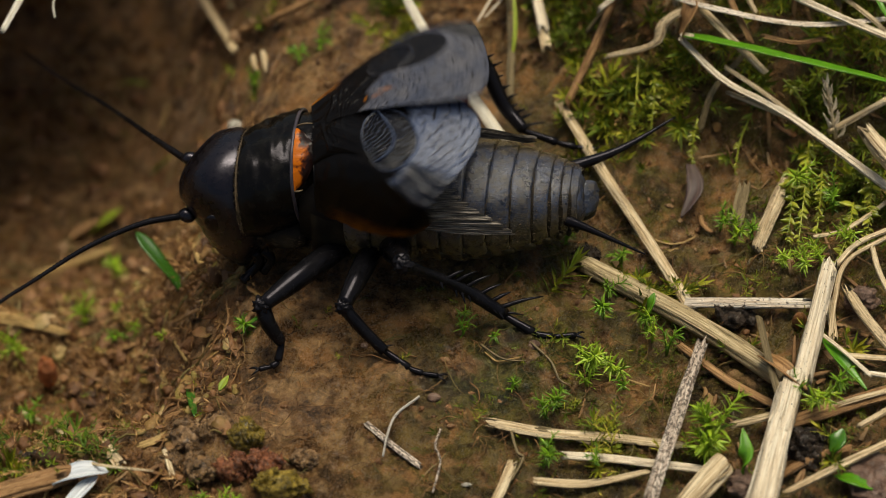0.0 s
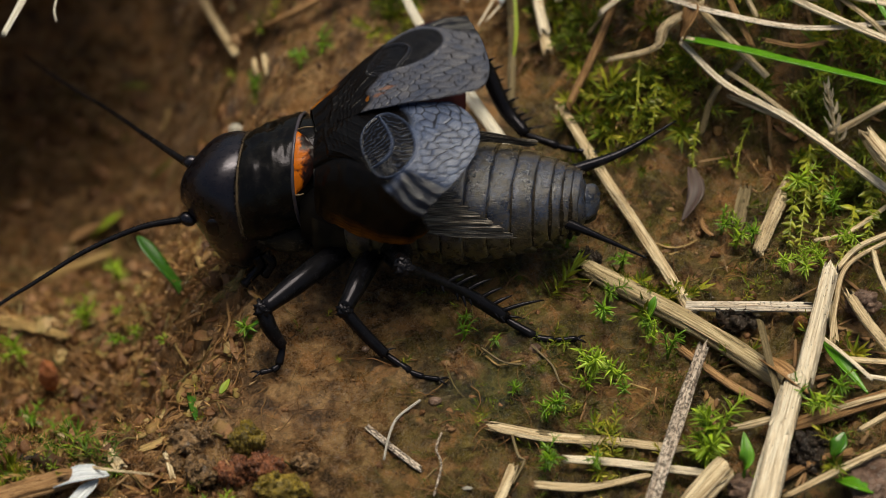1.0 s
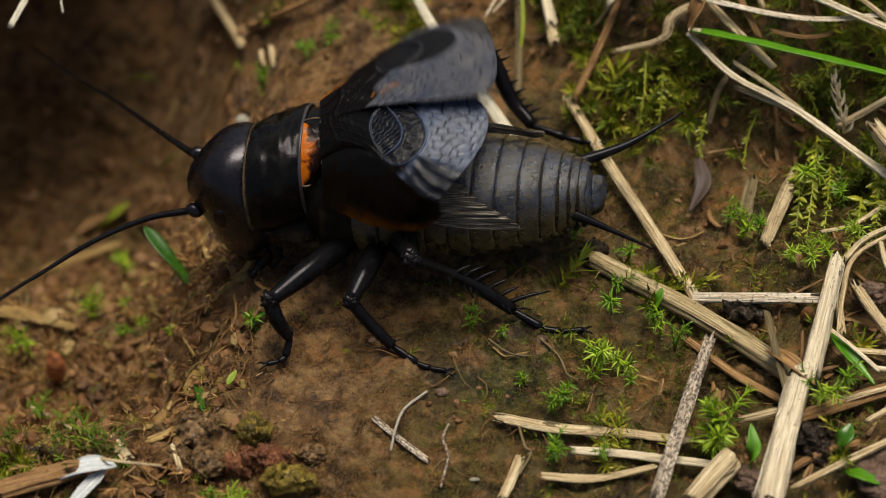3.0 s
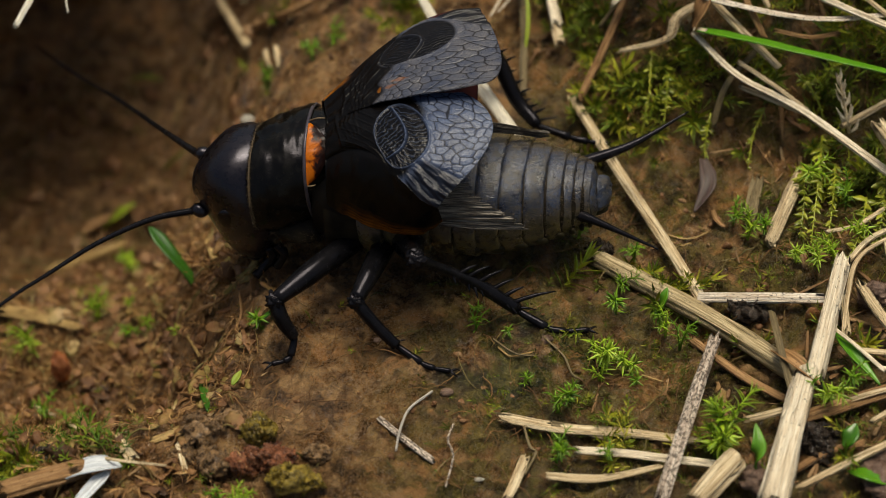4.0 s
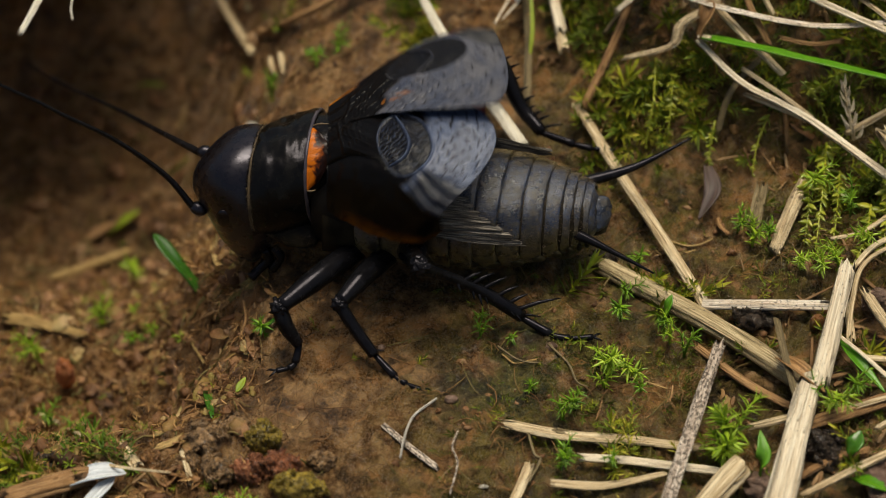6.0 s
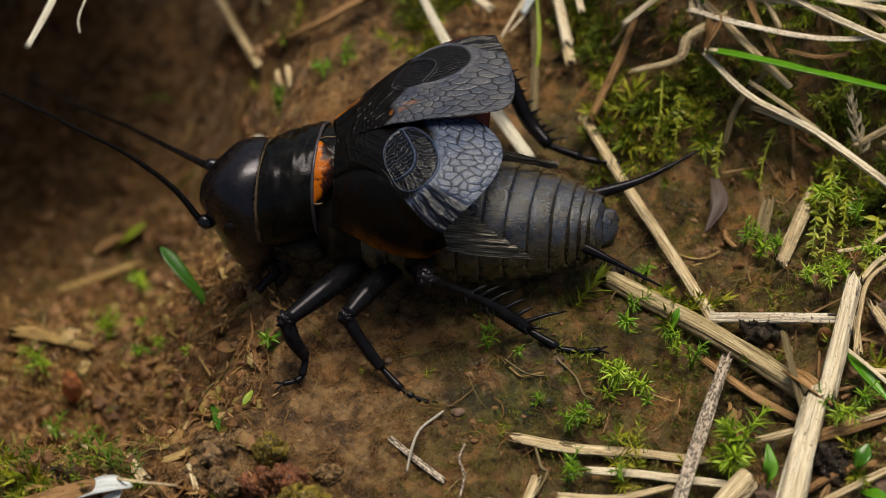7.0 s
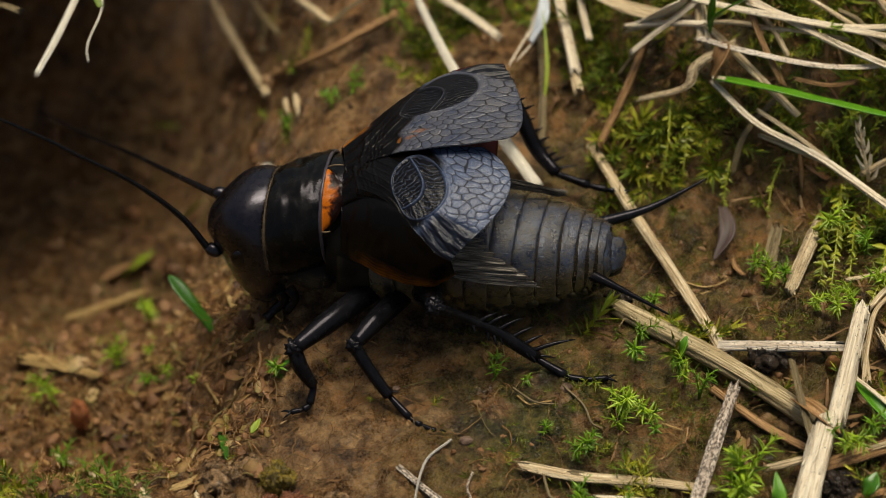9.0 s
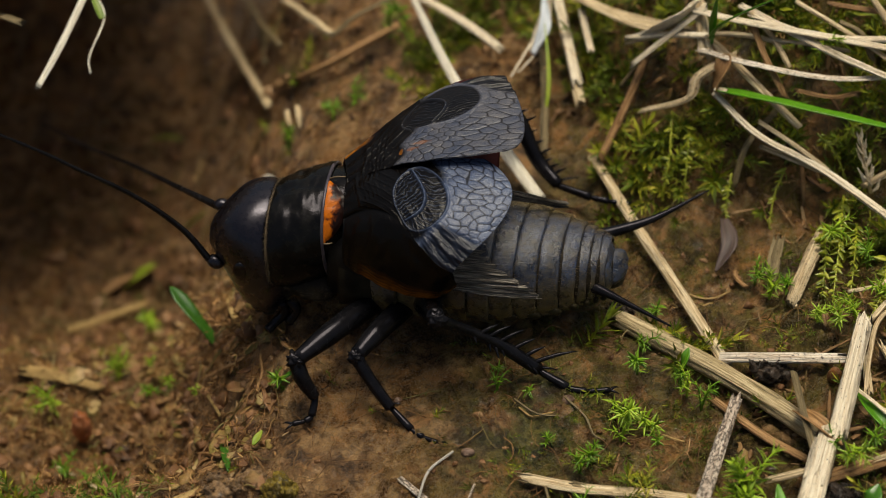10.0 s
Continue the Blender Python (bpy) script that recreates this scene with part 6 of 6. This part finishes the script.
SPRIGS = [
    ((-22.38, 6.87, -13.02), 0.6, 14, 0.65, 1), ((-19.95, 6.44, -12.44), 0.6, 14, 0.65, 1), ((-15.92, -0.44, -7.38), 0.6, 14, 0.65, 1), ((-10.52, -5.51, -0.51), 0.9, 16, 0.80, 0), 
    ((6.77, 0.49, -0.02), 0.6, 14, 0.70, 0), ((2.89, -6.54, -0.01), 0.5, 12, 0.60, 0), ((1.09, -4.93, -0.02), 0.5, 12, 0.60, 0), ((3.57, -10.05, -0.01), 0.5, 12, 0.60, 0),
    ((7.91, -8.77, 0.07), 1.5, 24, 1.15, 1), ((8.94, -9.04, 0.07), 1.2, 20, 1.0, 1), ((7.34, -8.21, 0.10), 1.1, 18, 0.9, 1), ((7.56, -9.95, 0.10), 0.9, 16, 0.8, 1),
    ((8.63, -5.03, 0.10), 1.6, 20, 0.9, 0), ((8.92, -3.37, 0.06), 1.0, 16, 0.7, 0), ((11.15, -6.88, 0.38), 1.2, 18, 0.75, 1), ((11.85, -7.67, 0.40), 1.1, 18, 0.7, 0),
    ((10.89, -6.01, 0.29), 1.2, 16, 0.8, 0), ((5.90, -11.08, 0.09), 1.2, 20, 0.8, 0), ((5.29, -11.83, 0.09), 0.9, 16, 0.7, 0), ((5.04, -15.19, 0.17), 1.2, 20, 0.8, 0),
    ((5.49, -14.48, 0.17), 1.0, 16, 0.75, 0), ((7.74, -15.26, 0.49), 1.0, 16, 0.6, 0), ((13.50, -14.40, 0.49), 1.9, 44, 1.45, 1), ((13.23, -14.80, 0.44), 1.3, 34, 1.35, 1),
    ((18.87, -12.58, 1.93), 1.4, 24, 0.95, 1), ((19.93, -11.84, 2.17), 1.2, 20, 0.9, 0), ((18.07, -12.11, 1.82), 1.0, 18, 0.8, 0), ((19.36, -3.07, 1.55), 1.4, 26, 0.8, 1),
    ((18.36, -2.57, 1.45), 1.2, 22, 0.7, 1), ((20.44, -2.79, 1.70), 1.2, 20, 0.9, 1), ((15.99, -0.45, 0.98), 1.3, 22, 0.9, 1), ((15.36, 1.05, 0.76), 1.1, 20, 0.8, 0),
    ((9.81, -1.08, 0.07), 0.8, 16, 0.8, 0), ((16.91, -0.27, 1.24), 1.0, 18, 0.8, 0), ((-10.95, -18.03, 0.17), 1.0, 20, 0.7, 1), ((-11.81, -17.85, 0.16), 0.9, 18, 0.7, 0),
    ((-10.50, -17.69, 0.19), 0.9, 18, 0.6, 1), ((1.09, -6.21, 0.07), 0.8, 16, 0.7, 0), ((9.47, -10.12, 0.07), 0.7, 14, 0.6, 0), ((-8.75, 17.24, -1.85), 1.2, 20, 0.8, 0), ((-7.55, 17.76, -1.39), 1.2, 20, 0.8, 0), ((-11.74, 17.85, -4.92), 1.2, 20, 0.8, 0), ((19.14, 11.16, 8.53), 1.2, 22, 0.9, 1), ((-5.44, 23.60, -0.56), 1.4, 22, 0.9, 0), ((-4.38, 24.34, -0.27), 1.4, 22, 0.9, 0),
    ((21.52, 1.34, 1.80), 1.4, 24, 0.8, 0), ((-21.39, 15.30, -19.63), 2.0, 18, 1.1, 1), ((-25.12, 2.26, -11.79), 1.6, 20, 1.1, 1), ((-21.69, 4.87, -11.93), 1.2, 18, 1.0, 1), ((-19.62, 3.04, -11.40), 0.9, 14, 0.8, 0), ((-18.24, 2.65, -10.17), 0.8, 12, 0.7, 1), ((-23.85, -2.64, -11.86), 1.2, 20, 0.8, 0), ((-22.39, -3.76, -11.77), 1.1, 20, 0.8, 0), ((21.97, -1.28, 1.87), 1.2, 20, 0.9, 1), ((19.69, 3.12, 1.77), 1.4, 22, 1.1, 1),
]
for i_, (at_, tall_, leaves_, size_, pale_) in enumerate(SPRIGS):
    build_moss_sprig(at_, tall_, leaves_, size_, MOSS_PALE if pale_ else MOSS, "bright green star moss shoot" if pale_ else "green moss shoot on the clay",
                     (0.3 * math.sin(i_ * 2.1), -0.15 + 0.3 * math.cos(i_ * 1.7)), i_)


def build_frond(line, pairs, size, label, seed):
    """A hanging moss frond: a stem with flat, overlapping leaves on both sides."""
    rnd = random.Random(seed)
    frond = new("moss_frond")
    tagged(frond, label, "moss", "moss fronds on the bank")
    base = Vector(line[0])
    frond.location = base * K
    pts = curve_points([Vector(p) - base for p in line], pairs)
    tube("stem", pts[::max(1, pairs // 5)], [0.07, 0.05, 0.03], FROND, frond, "", 8, 6)
    v, f = [], []
    for i in range(8):
        t = i / 7
        w = 0.30 * math.sin(math.pi * (0.08 + 0.92 * t)) ** 0.7 * (1 - t) ** 0.3
        z = -0.16 * t * t
        v += [(t, w, z + 0.25 * w), (t, 0, z), (t, -w, z + 0.25 * w), (t, 0, z - 0.03)]
    for i in range(7):
        for j in range(4):
            k = (j + 1) % 4
            f.append((i * 4 + j, i * 4 + k, i * 4 + 4 + k, i * 4 + 4 + j))
    me = None
    for i in range(1, pairs):
        d = (pts[i] - pts[i - 1]).normalized()
        s = d.cross(Vector((0, -0.6, 0.8))).normalized()
        for side in (-1, 1):
            if rnd.random() < (0.12 if size > 0.6 else 0.5):
                continue
            way = (s * side + d * rnd.uniform(0.2, 1.6) + Vector((rnd.uniform(-0.6, 0.6), rnd.uniform(-0.6, 0.6), rnd.uniform(-0.3, 0.8)))).normalized()
            if me is None:
                ob = link("leaf", v, f, FROND, frond)
                me = ob.data
            else:
                ob = new("leaf", me)
                ob.parent = frond
            k = size * rnd.uniform(0.45, 1.1) * (1 - 0.45 * i / pairs)
            ob.matrix_basis = Matrix.Translation(pts[i] * K) @ way.to_track_quat("X", "Z").to_matrix().to_4x4() @ Matrix.Rotation(rnd.uniform(-1.5, 1.5), 4, "X") @ Matrix.Scale(k, 4)


FROND = leaf_material("frond_green", (0.19, 0.24, 0.016), (0.45, 0.43, 0.05), 0.3, False)
for i_, line_ in enumerate((
        [(20.51, 5.56, 2.90), (19.97, 2.31, 2.60), (19.23, -1.67, 1.84)], [(21.10, 3.80, 2.42), (20.61, 0.78, 2.38), (20.03, -2.12, 1.87)],
        [(19.27, 4.05, 2.17), (19.13, 1.34, 2.25), (18.71, -1.05, 1.62)], [(22.49, 1.13, 2.47), (21.89, -1.36, 2.40), (20.78, -3.46, 1.98)],
        [(23.62, 2.76, 2.58), (23.28, 0.16, 2.58), (22.55, -2.42, 2.19)], [(11.14, 10.65, 4.67), (10.93, 8.34, 3.32), (10.48, 6.74, 1.31)],
        [(12.05, 9.29, 4.19), (11.87, 7.70, 3.05), (11.75, 6.82, 1.67)], [(18.95, 7.75, 5.61), (20.11, 7.06, 4.53), (20.81, 6.03, 2.88)],
        [(17.36, 7.10, 3.61), (16.75, 6.13, 2.34), (16.40, 4.57, 1.21)], [(14.40, 7.29, 2.99), (14.08, 6.10, 1.93), (14.07, 5.14, 1.09)])):
    build_frond(line_, 30, 0.80 if i_ < 5 else 0.55, "translucent yellow-green moss frond hanging on the bank", i_)


def pick(rs, n, weight):
    """n places on the ground, thicker where weight(x, y) is high."""
    out = []
    while len(out) < n:
        x, y = rs.uniform(-33, 33), rs.uniform(-21, 38)
        if rs.uniform() < weight(x, y):
            out.append((x, y))
    return out


def patch(x, y, size, lo, hi, shift=0.0):
    return float(smooth(lo, hi, np.array(noise.noise((x * size + shift, y * size, shift)))))


def moss_weight(x, y):
    bank = float(smooth(5, 10, np.array(x)) * smooth(7, 11, np.array(y + 0.15 * x))) * (0.08 + 0.92 * patch(x, y, 0.19, -0.08, 0.22, 4))
    right = float(smooth(14, 19, np.array(x)) * smooth(-1, 2, np.array(y))) * (0.12 + 0.88 * patch(x, y, 0.22, -0.05, 0.25, 7))
    low = 0.30 * float(smooth(3, 8, np.array(x)) * smooth(0, -3, np.array(y))) * patch(x, y, 0.3, 0.05, 0.4, 2)
    left = 0.55 * float(smooth(-17, -20, np.array(x)) * smooth(-7, -10, np.array(y))) * patch(x, y, 0.25, -0.1, 0.3, 3)
    rim = 0.6 * float(smooth(-2, -6, np.array(abs(x + 8) - 6)) * smooth(9, 12, np.array(y))) * patch(x, y, 0.22, 0.15, 0.4, 6)
    top = 0.8 * float(smooth(-6, -2, np.array(x)) * smooth(15, 18, np.array(y))) * patch(x, y, 0.18, -0.2, 0.2, 9)
    return min(1.0, max(bank, right, low, left, rim, top))


def build_carpet(name, seed, count, weight, material, label, category, up, tallest, scale, n):
    """Many feathery shoots with small pointed leaflets."""
    rs = np.random.RandomState(seed)
    v, f = [], []
    for x, y in pick(rs, count, weight):
        z = ground_z(x, y) - 0.05
        d = Vector((rs.normal(0, 0.7), rs.normal(-0.35, 0.6), up)).normalized()
        if up < 0.5:
            d = Vector((d.x, d.y, max(d.z, 0.06))).normalized()
        tall, size = rs.uniform(0.25, 1.0) * tallest, rs.uniform(0.30, 0.60) * scale * (1.7 if rs.uniform() < 0.12 else 1)
        base = Vector((x, y, z))
        a0 = rs.uniform(0, 6.28)
        s0 = d.orthogonal().normalized()
        t0 = d.cross(s0)
        for i in range(n):
            h = (i + 1) / n
            a = a0 + i * 2.4
            o = s0 * math.cos(a) + t0 * math.sin(a)
            rise = 0.45 + 0.9 * h * h
            way = (o * math.cos(rise) + d * math.sin(rise)) * size * rs.uniform(0.7, 1.2)
            w = d.cross(o).normalized() * size * 0.078
            p = base + d * tall * h
            k = len(v)
            v += [p - w * 0.5, p + w * 0.5, p + way * 0.45 + w, p + way * 0.45 - w, p + way - d * 0.12 * size, p + way * 0.45 - d * 0.06 * size]
            f += [(k, k + 1, k + 5), (k + 1, k + 2, k + 5), (k, k + 5, k + 3), (k + 2, k + 4, k + 5), (k + 5, k + 4, k + 3)]
    tagged(link(name, v, f, material, None, "", True), label, category, kind="stuff")


def dead_weight(x, y):
    left = float(smooth(-8.5, -12, np.array(x)) * smooth(14, 8, np.array(y))) * (0.15 + 0.85 * patch(x, y, 0.22, -0.2, 0.25, 12))
    bank = 0.9 * float(smooth(4, 9, np.array(x)) * smooth(6, 10, np.array(y))) * patch(x, y, 0.25, -0.1, 0.3, 17)
    return max(left, bank, 0.02 * patch(x, y, 0.3, 0.0, 0.4, 13))


def film_weight(x, y):
    return float(smooth(-2, 3, np.array(x)) * smooth(3, 0, np.array(y))) * (0.05 + 0.95 * patch(x, y, 0.28, -0.05, 0.3, 14)) + 0.08 * patch(x, y, 0.25, 0.0, 0.3, 15)


build_carpet("moss_carpet", 5, 2300, moss_weight, MOSS_CARPET, "thick green and yellowish moss over the bank", "moss", 0.7, 2.3, 1.55, 24)
build_carpet("dead_moss", 6, 2600, dead_weight, DEAD_MOSS, "brown shreds of dead moss in the hollow", "moss", 0.2, 2.6, 0.8, 14)
build_carpet("low_moss", 7, 1000, film_weight, MOSS_CARPET, "low sparse green moss on the clay", "moss", 0.4, 1.1, 0.75, 12)


def edge_weight(x, y):
    return float(smooth(-15.5, -18, np.array(x)) * smooth(-7.5, -9.5, np.array(y)) * smooth(-17, -15, np.array(y))) * (0.2 + 0.8 * patch(x, y, 0.35, -0.1, 0.25, 31))


build_carpet("edge_moss", 11, 330, edge_weight, MOSS_EDGE, "dark and yellow-green moss on the lip of the hollow", "moss", 0.8, 1.5, 1.0, 16)


def soil_weight(x, y):
    return (0.12 + 0.7 * patch(x, y, 0.22, -0.1, 0.35, 1)) * (0.35 if -9 < x < 12 and y < 6 else 1.0)


def build_crumbs():
    rs = np.random.RandomState(8)
    bm = bmesh.new()
    bmesh.ops.create_icosphere(bm, subdivisions=2, radius=1)
    ball = [tuple(p.co) for p in bm.verts]
    tri = [tuple(p.index for p in q.verts) for q in bm.faces]
    bm.free()
    v, f = [], []
    for x, y in pick(rs, 4200, soil_weight):
        r = 0.045 + 0.17 * rs.uniform() ** 4
        if x < -9.5:
            r = r + 0.5 * rs.uniform() ** 7 * float(smooth(-9.5, -14, np.array(x)))
        c = Vector((x, y, ground_z(x, y) + r * 0.05))
        s, o, k = rs.uniform(0.7, 1.3, 3) * r, rs.uniform(0, 50), len(v)
        for p in ball:
            q = 1 + 0.9 * noise.noise((p[0] * 1.5 + o, p[1] * 1.5, p[2] * 1.5))
            v.append((c.x + p[0] * s[0] * q, c.y + p[1] * s[1] * q, c.z + p[2] * s[2] * q))
        f += [(a + k, b + k, d + k) for a, b, d in tri]
    tagged(link("soil_crumbs", v, f, CRUMB, None, "", True), "loose crumbs of brown and black soil", "soil", kind="stuff")


build_crumbs()


def fibre_weight(x, y):
    return (0.12 + 0.6 * patch(x, y, 0.2, -0.1, 0.3, 5)) * (0.5 if -8 < x < 0 and y < 0 else 1.3 if x < 14 and y < 0 else 1) + 0.4 * float(smooth(-9, -14, np.array(x)))


def build_fibres():
    rs = np.random.RandomState(9)
    v, f = [], []
    for n, (x, y) in enumerate(pick(rs, 2900, fibre_weight)):
        a, turn, length = rs.uniform(0, 6.28), rs.normal(0, 0.22), rs.uniform(0.6, 3.4)
        pts = []
        lift = rs.uniform(0.05, 0.5)
        for i in range(7):
            pts.append((x, y, ground_z(x, y) + 0.06 + lift * math.sin(math.pi * i / 6)))
            x, y, a = x + math.cos(a) * length / 6, y + math.sin(a) * length / 6, a + turn
        r = rs.uniform(0.010, 0.034) * (1 + 0.9 * float(smooth(-9, -14, np.array(x))))
        p, q, _ = tube_data(pts, [r, r, r * 0.5], 9, 5, seed=n)
        k = len(v)
        v += p
        f += [tuple(i + k for i in t) for t in q]
    tagged(link("root_fibres", v, f, FIBRE, None, "", True), "tangled fine brown root fibres on the soil", "roots", kind="stuff")


build_fibres()


def chip_weight(x, y):
    return 0.04 * (0.0 if -9 < x < 8 and y < 2 else 1.0) + 0.8 * float(smooth(12, 18, np.array(x))) + 0.55 * float(smooth(-8, -13, np.array(x))) * patch(x, y, 0.3, -0.2, 0.3, 3) + 0.4 * float(smooth(10, 16, np.array(y)))


def build_chips():
    rs = np.random.RandomState(10)
    v, f = [], []
    for n, (x, y) in enumerate(pick(rs, 900, chip_weight)):
        a, length, w = rs.uniform(0, 6.28), rs.uniform(0.4, 2.2), rs.uniform(0.04, 0.15)
        e = (x + math.cos(a) * length, y + math.sin(a) * length)
        p, q, _ = tube_data([(x, y, ground_z(x, y) + 0.12), (*e, ground_z(*e) + rs.uniform(0.05, 0.4))], [w, w, w * 0.6], 5, 6, flat=0.4, ragged=1.2, ridges=0.2, seed=n)
        k = len(v)
        v += p
        f += [tuple(i + k for i in t) for t in q]
    tagged(link("straw_chips", v, f, CHIP, None, "", True), "small chips and shreds of dry straw", "litter", kind="stuff")


build_chips()


def flake_weight(x, y):
    return float(smooth(-9.5, -12.5, np.array(x)) * smooth(14, 8, np.array(y))) * (0.25 + 0.75 * patch(x, y, 0.3, -0.25, 0.2, 21)) + 0.12 * patch(x, y, 0.3, 0.1, 0.4, 22) * float(smooth(12, 15, np.array(x)))


def build_flakes():
    """Curled scraps of rotten leaf that lie loose on one another."""
    rs = np.random.RandomState(12)
    v, f = [], []
    for n, (x, y) in enumerate(pick(rs, 620, flake_weight)):
        m = Euler((rs.normal(0, 0.25), rs.normal(0, 0.25), rs.uniform(0, 6.28))).to_matrix()
        length, wide, curl = rs.uniform(0.5, 1.9), rs.uniform(0.14, 0.48), rs.uniform(-0.5, 0.9)
        base = Vector((x, y, ground_z(x, y) + rs.uniform(0.04, 0.16)))
        k = len(v)
        for side in (0.0, -0.05):
            for i in range(6):
                a = i / 5
                half = wide * math.sin(math.pi * (0.22 + 0.6 * a)) * rs.uniform(0.45, 1.25)
                for b in (-1, 0, 1):
                    p = Vector(((a - 0.5) * length, b * half, side + curl * (0.35 * b * b * half + 0.4 * (a - 0.5) ** 2 * length)))
                    v.append(base + m @ p)
        for i in range(5):
            for j in range(2):
                q = k + i * 3 + j
                f += [(q, q + 3, q + 4, q + 1), (q + 18, q + 19, q + 22, q + 21)]
            for j in (0, 2):
                q = k + i * 3 + j
                f.append((q, q + 18, q + 21, q + 3) if j == 0 else (q, q + 3, q + 21, q + 18))
        for q in (k, k + 15):
            f += [(q, q + 1, q + 19, q + 18), (q + 1, q + 2, q + 20, q + 19)]
    tagged(link("leaf_litter", v, f, FLAKE, None, "", True), "curled brown and olive scraps of rotten leaf", "litter", kind="stuff")


build_flakes()


# ---- what moves ----
PIVOT = Vector((-5.61, 0.43, 4.50)) * K


def swing(degrees, centre, axis):
    c = Vector(centre)
    return Matrix.Translation(c) @ Matrix.Rotation(radians(degrees), 4, axis) @ Matrix.Translation(-c)


# how far the wings are open (plus) or closed (minus), and how fast they go then
CHIRPS = [
    (0.0, -0.45, 0.9), (0.3, 0.6, 0.7), (0.5, 0.8, 0.6), (0.6, -1.0, -1.0), (0.7, 0.9, 0.1), (0.8, 0.6, -0.7), (1.0, 0.15, 0.35), (1.1, 0.6, 0.7), (1.3, 0.35, 0.5), (1.4, 0.65, -0.7),
    (1.9, 0.4, 0.4), (2.2, 0.5, 0.6), (2.3, -0.75, -0.9), (2.5, 1.0, 0.5), (2.6, -0.95, 0.9), (2.9, 0.7, 0.6), (3.0, -0.6, -0.8), (3.2, 0.6, 0.6), (3.4, 0.8, -0.5), (3.5, -0.5, 0.7),
    (4.3, 0.6, 0.6), (4.5, 0.5, 0.8), (4.6, -0.7, -0.9), (4.8, -0.35, 0.6), (5.0, 0.7, 0.6), (5.1, 1.0, 0.4), (5.3, 0.2, 0.3), (5.5, 0.25, 0.9), (5.6, -0.6, -0.9),
    (5.8, 0.95, 0.5), (6.0, -0.35, 0.6), (6.4, 0.7, 0.6), (6.5, -0.6, -0.8), (6.7, 0.6, 0.5), (6.9, 0.8, -0.6), (7.1, -0.5, 0.7), (7.3, 0.3, 0.8), (7.4, -0.5, -0.8), (7.6, 0.4, 0.7),
    (7.7, -0.2, -0.5), (7.9, 0.55, 0.8), (8.1, 0.25, 0.4), (8.2, -0.45, -0.8), (8.4, 0.95, 0.4), (8.7, -0.85, -1.0), (9.2, 0.9, 0.5), (9.4, 0.95, 0.5),
]


def wing_rows(ob, spread_open, lift_open, spread_shut, side):
    """Opening sweeps the wing outwards and lifts it, closing sweeps it over the back."""
    rest = Matrix.Translation(ob.location)
    keys = {0: 0.0, 300: 0.0}
    for t, w, speed in CHIRPS:
        n = round(t * 30)
        for k, value in ((-2, 0.0), (-1, w - speed), (0, w), (1, w + speed), (2, 0.0)):
            if 0 <= n + k <= 300 and (abs(k) < 2 or n + k not in keys):
                keys[n + k] = value
    rows = []
    for n in sorted(keys):
        w = max(-1.3, min(1.3, keys[n]))
        sweep = w * (spread_open if w > 0 else spread_shut)
        lift = max(0.0, w) * lift_open
        rows.append((n / 30, rest @ Matrix.Rotation(radians(-side * sweep), 4, "Z") @ Matrix.Rotation(radians(-lift), 4, "Y")))
    return rows


def motions():
    # the body tips towards the hind legs and the head comes up; the feet stay
    tip = [(0.0, 0.0), (4.9, 0.0), (5.0, 0.1), (5.1, 0.45), (5.2, 0.8), (5.3, 0.95), (5.5, 0.92), (6.0, 1.0), (10.0, 1.0)]
    def lean(f):
        return Matrix.Translation((-0.22 * f * K, 0, 0)) @ swing(-3.2 * f, PIVOT, -AXIS)

    body = [(t, lean(f)) for t, f in tip]
    walk(cricket, body)
    for leg, turn in ((front_leg, 0.0), (far_front, 0.0), (far_middle, 0.0), (hind_leg, 0.0), (far_hind, 0.0)):
        knee = Vector(leg.data.vertices[0].co)
        walk(leg, [(t, m.inverted() @ swing(-turn * f, knee, -AXIS)) for (t, f), (_, m) in zip(tip, body)])
    hip = Vector(middle_leg.data.vertices[0].co)
    step = [(0.0, 0.0), (5.0, 0.1), (5.1, 0.5), (5.2, 0.9), (5.3, 1.0), (10.0, 1.0)]
    walk(middle_leg, [(t, lean(f).inverted() @ swing(-14.0 * f, hip, Vector((0, 0, 1)))) for t, f in step])
    rest = Matrix.Translation(near_antenna.location)
    wave = [(0.0, 0), (2.5, 1), (4.7, 0), (4.8, 4), (4.9, 22), (5.0, 29), (5.1, 44), (5.2, 62), (5.4, 62), (5.8, 61), (6.0, 61), (7.5, 62), (10.0, 60)]
    walk(near_antenna, [(t, rest @ Matrix.Rotation(radians(-a), 4, -AXIS)) for t, a in wave])
    rest2 = Matrix.Translation(far_antenna.location)
    drift = [(0.0, 0), (4.9, 0), (5.2, 12), (5.5, 8), (7.5, 10), (10.0, 10)]
    walk(far_antenna, [(t, rest2 @ Matrix.Rotation(radians(a), 4, -AXIS)) for t, a in drift])
    walk(near_wing, wing_rows(near_wing, 13.0, 10.0, 6.0, 1))
    walk(far_wing, wing_rows(far_wing, 2.5, 1.0, 10.0, -1))


motions()
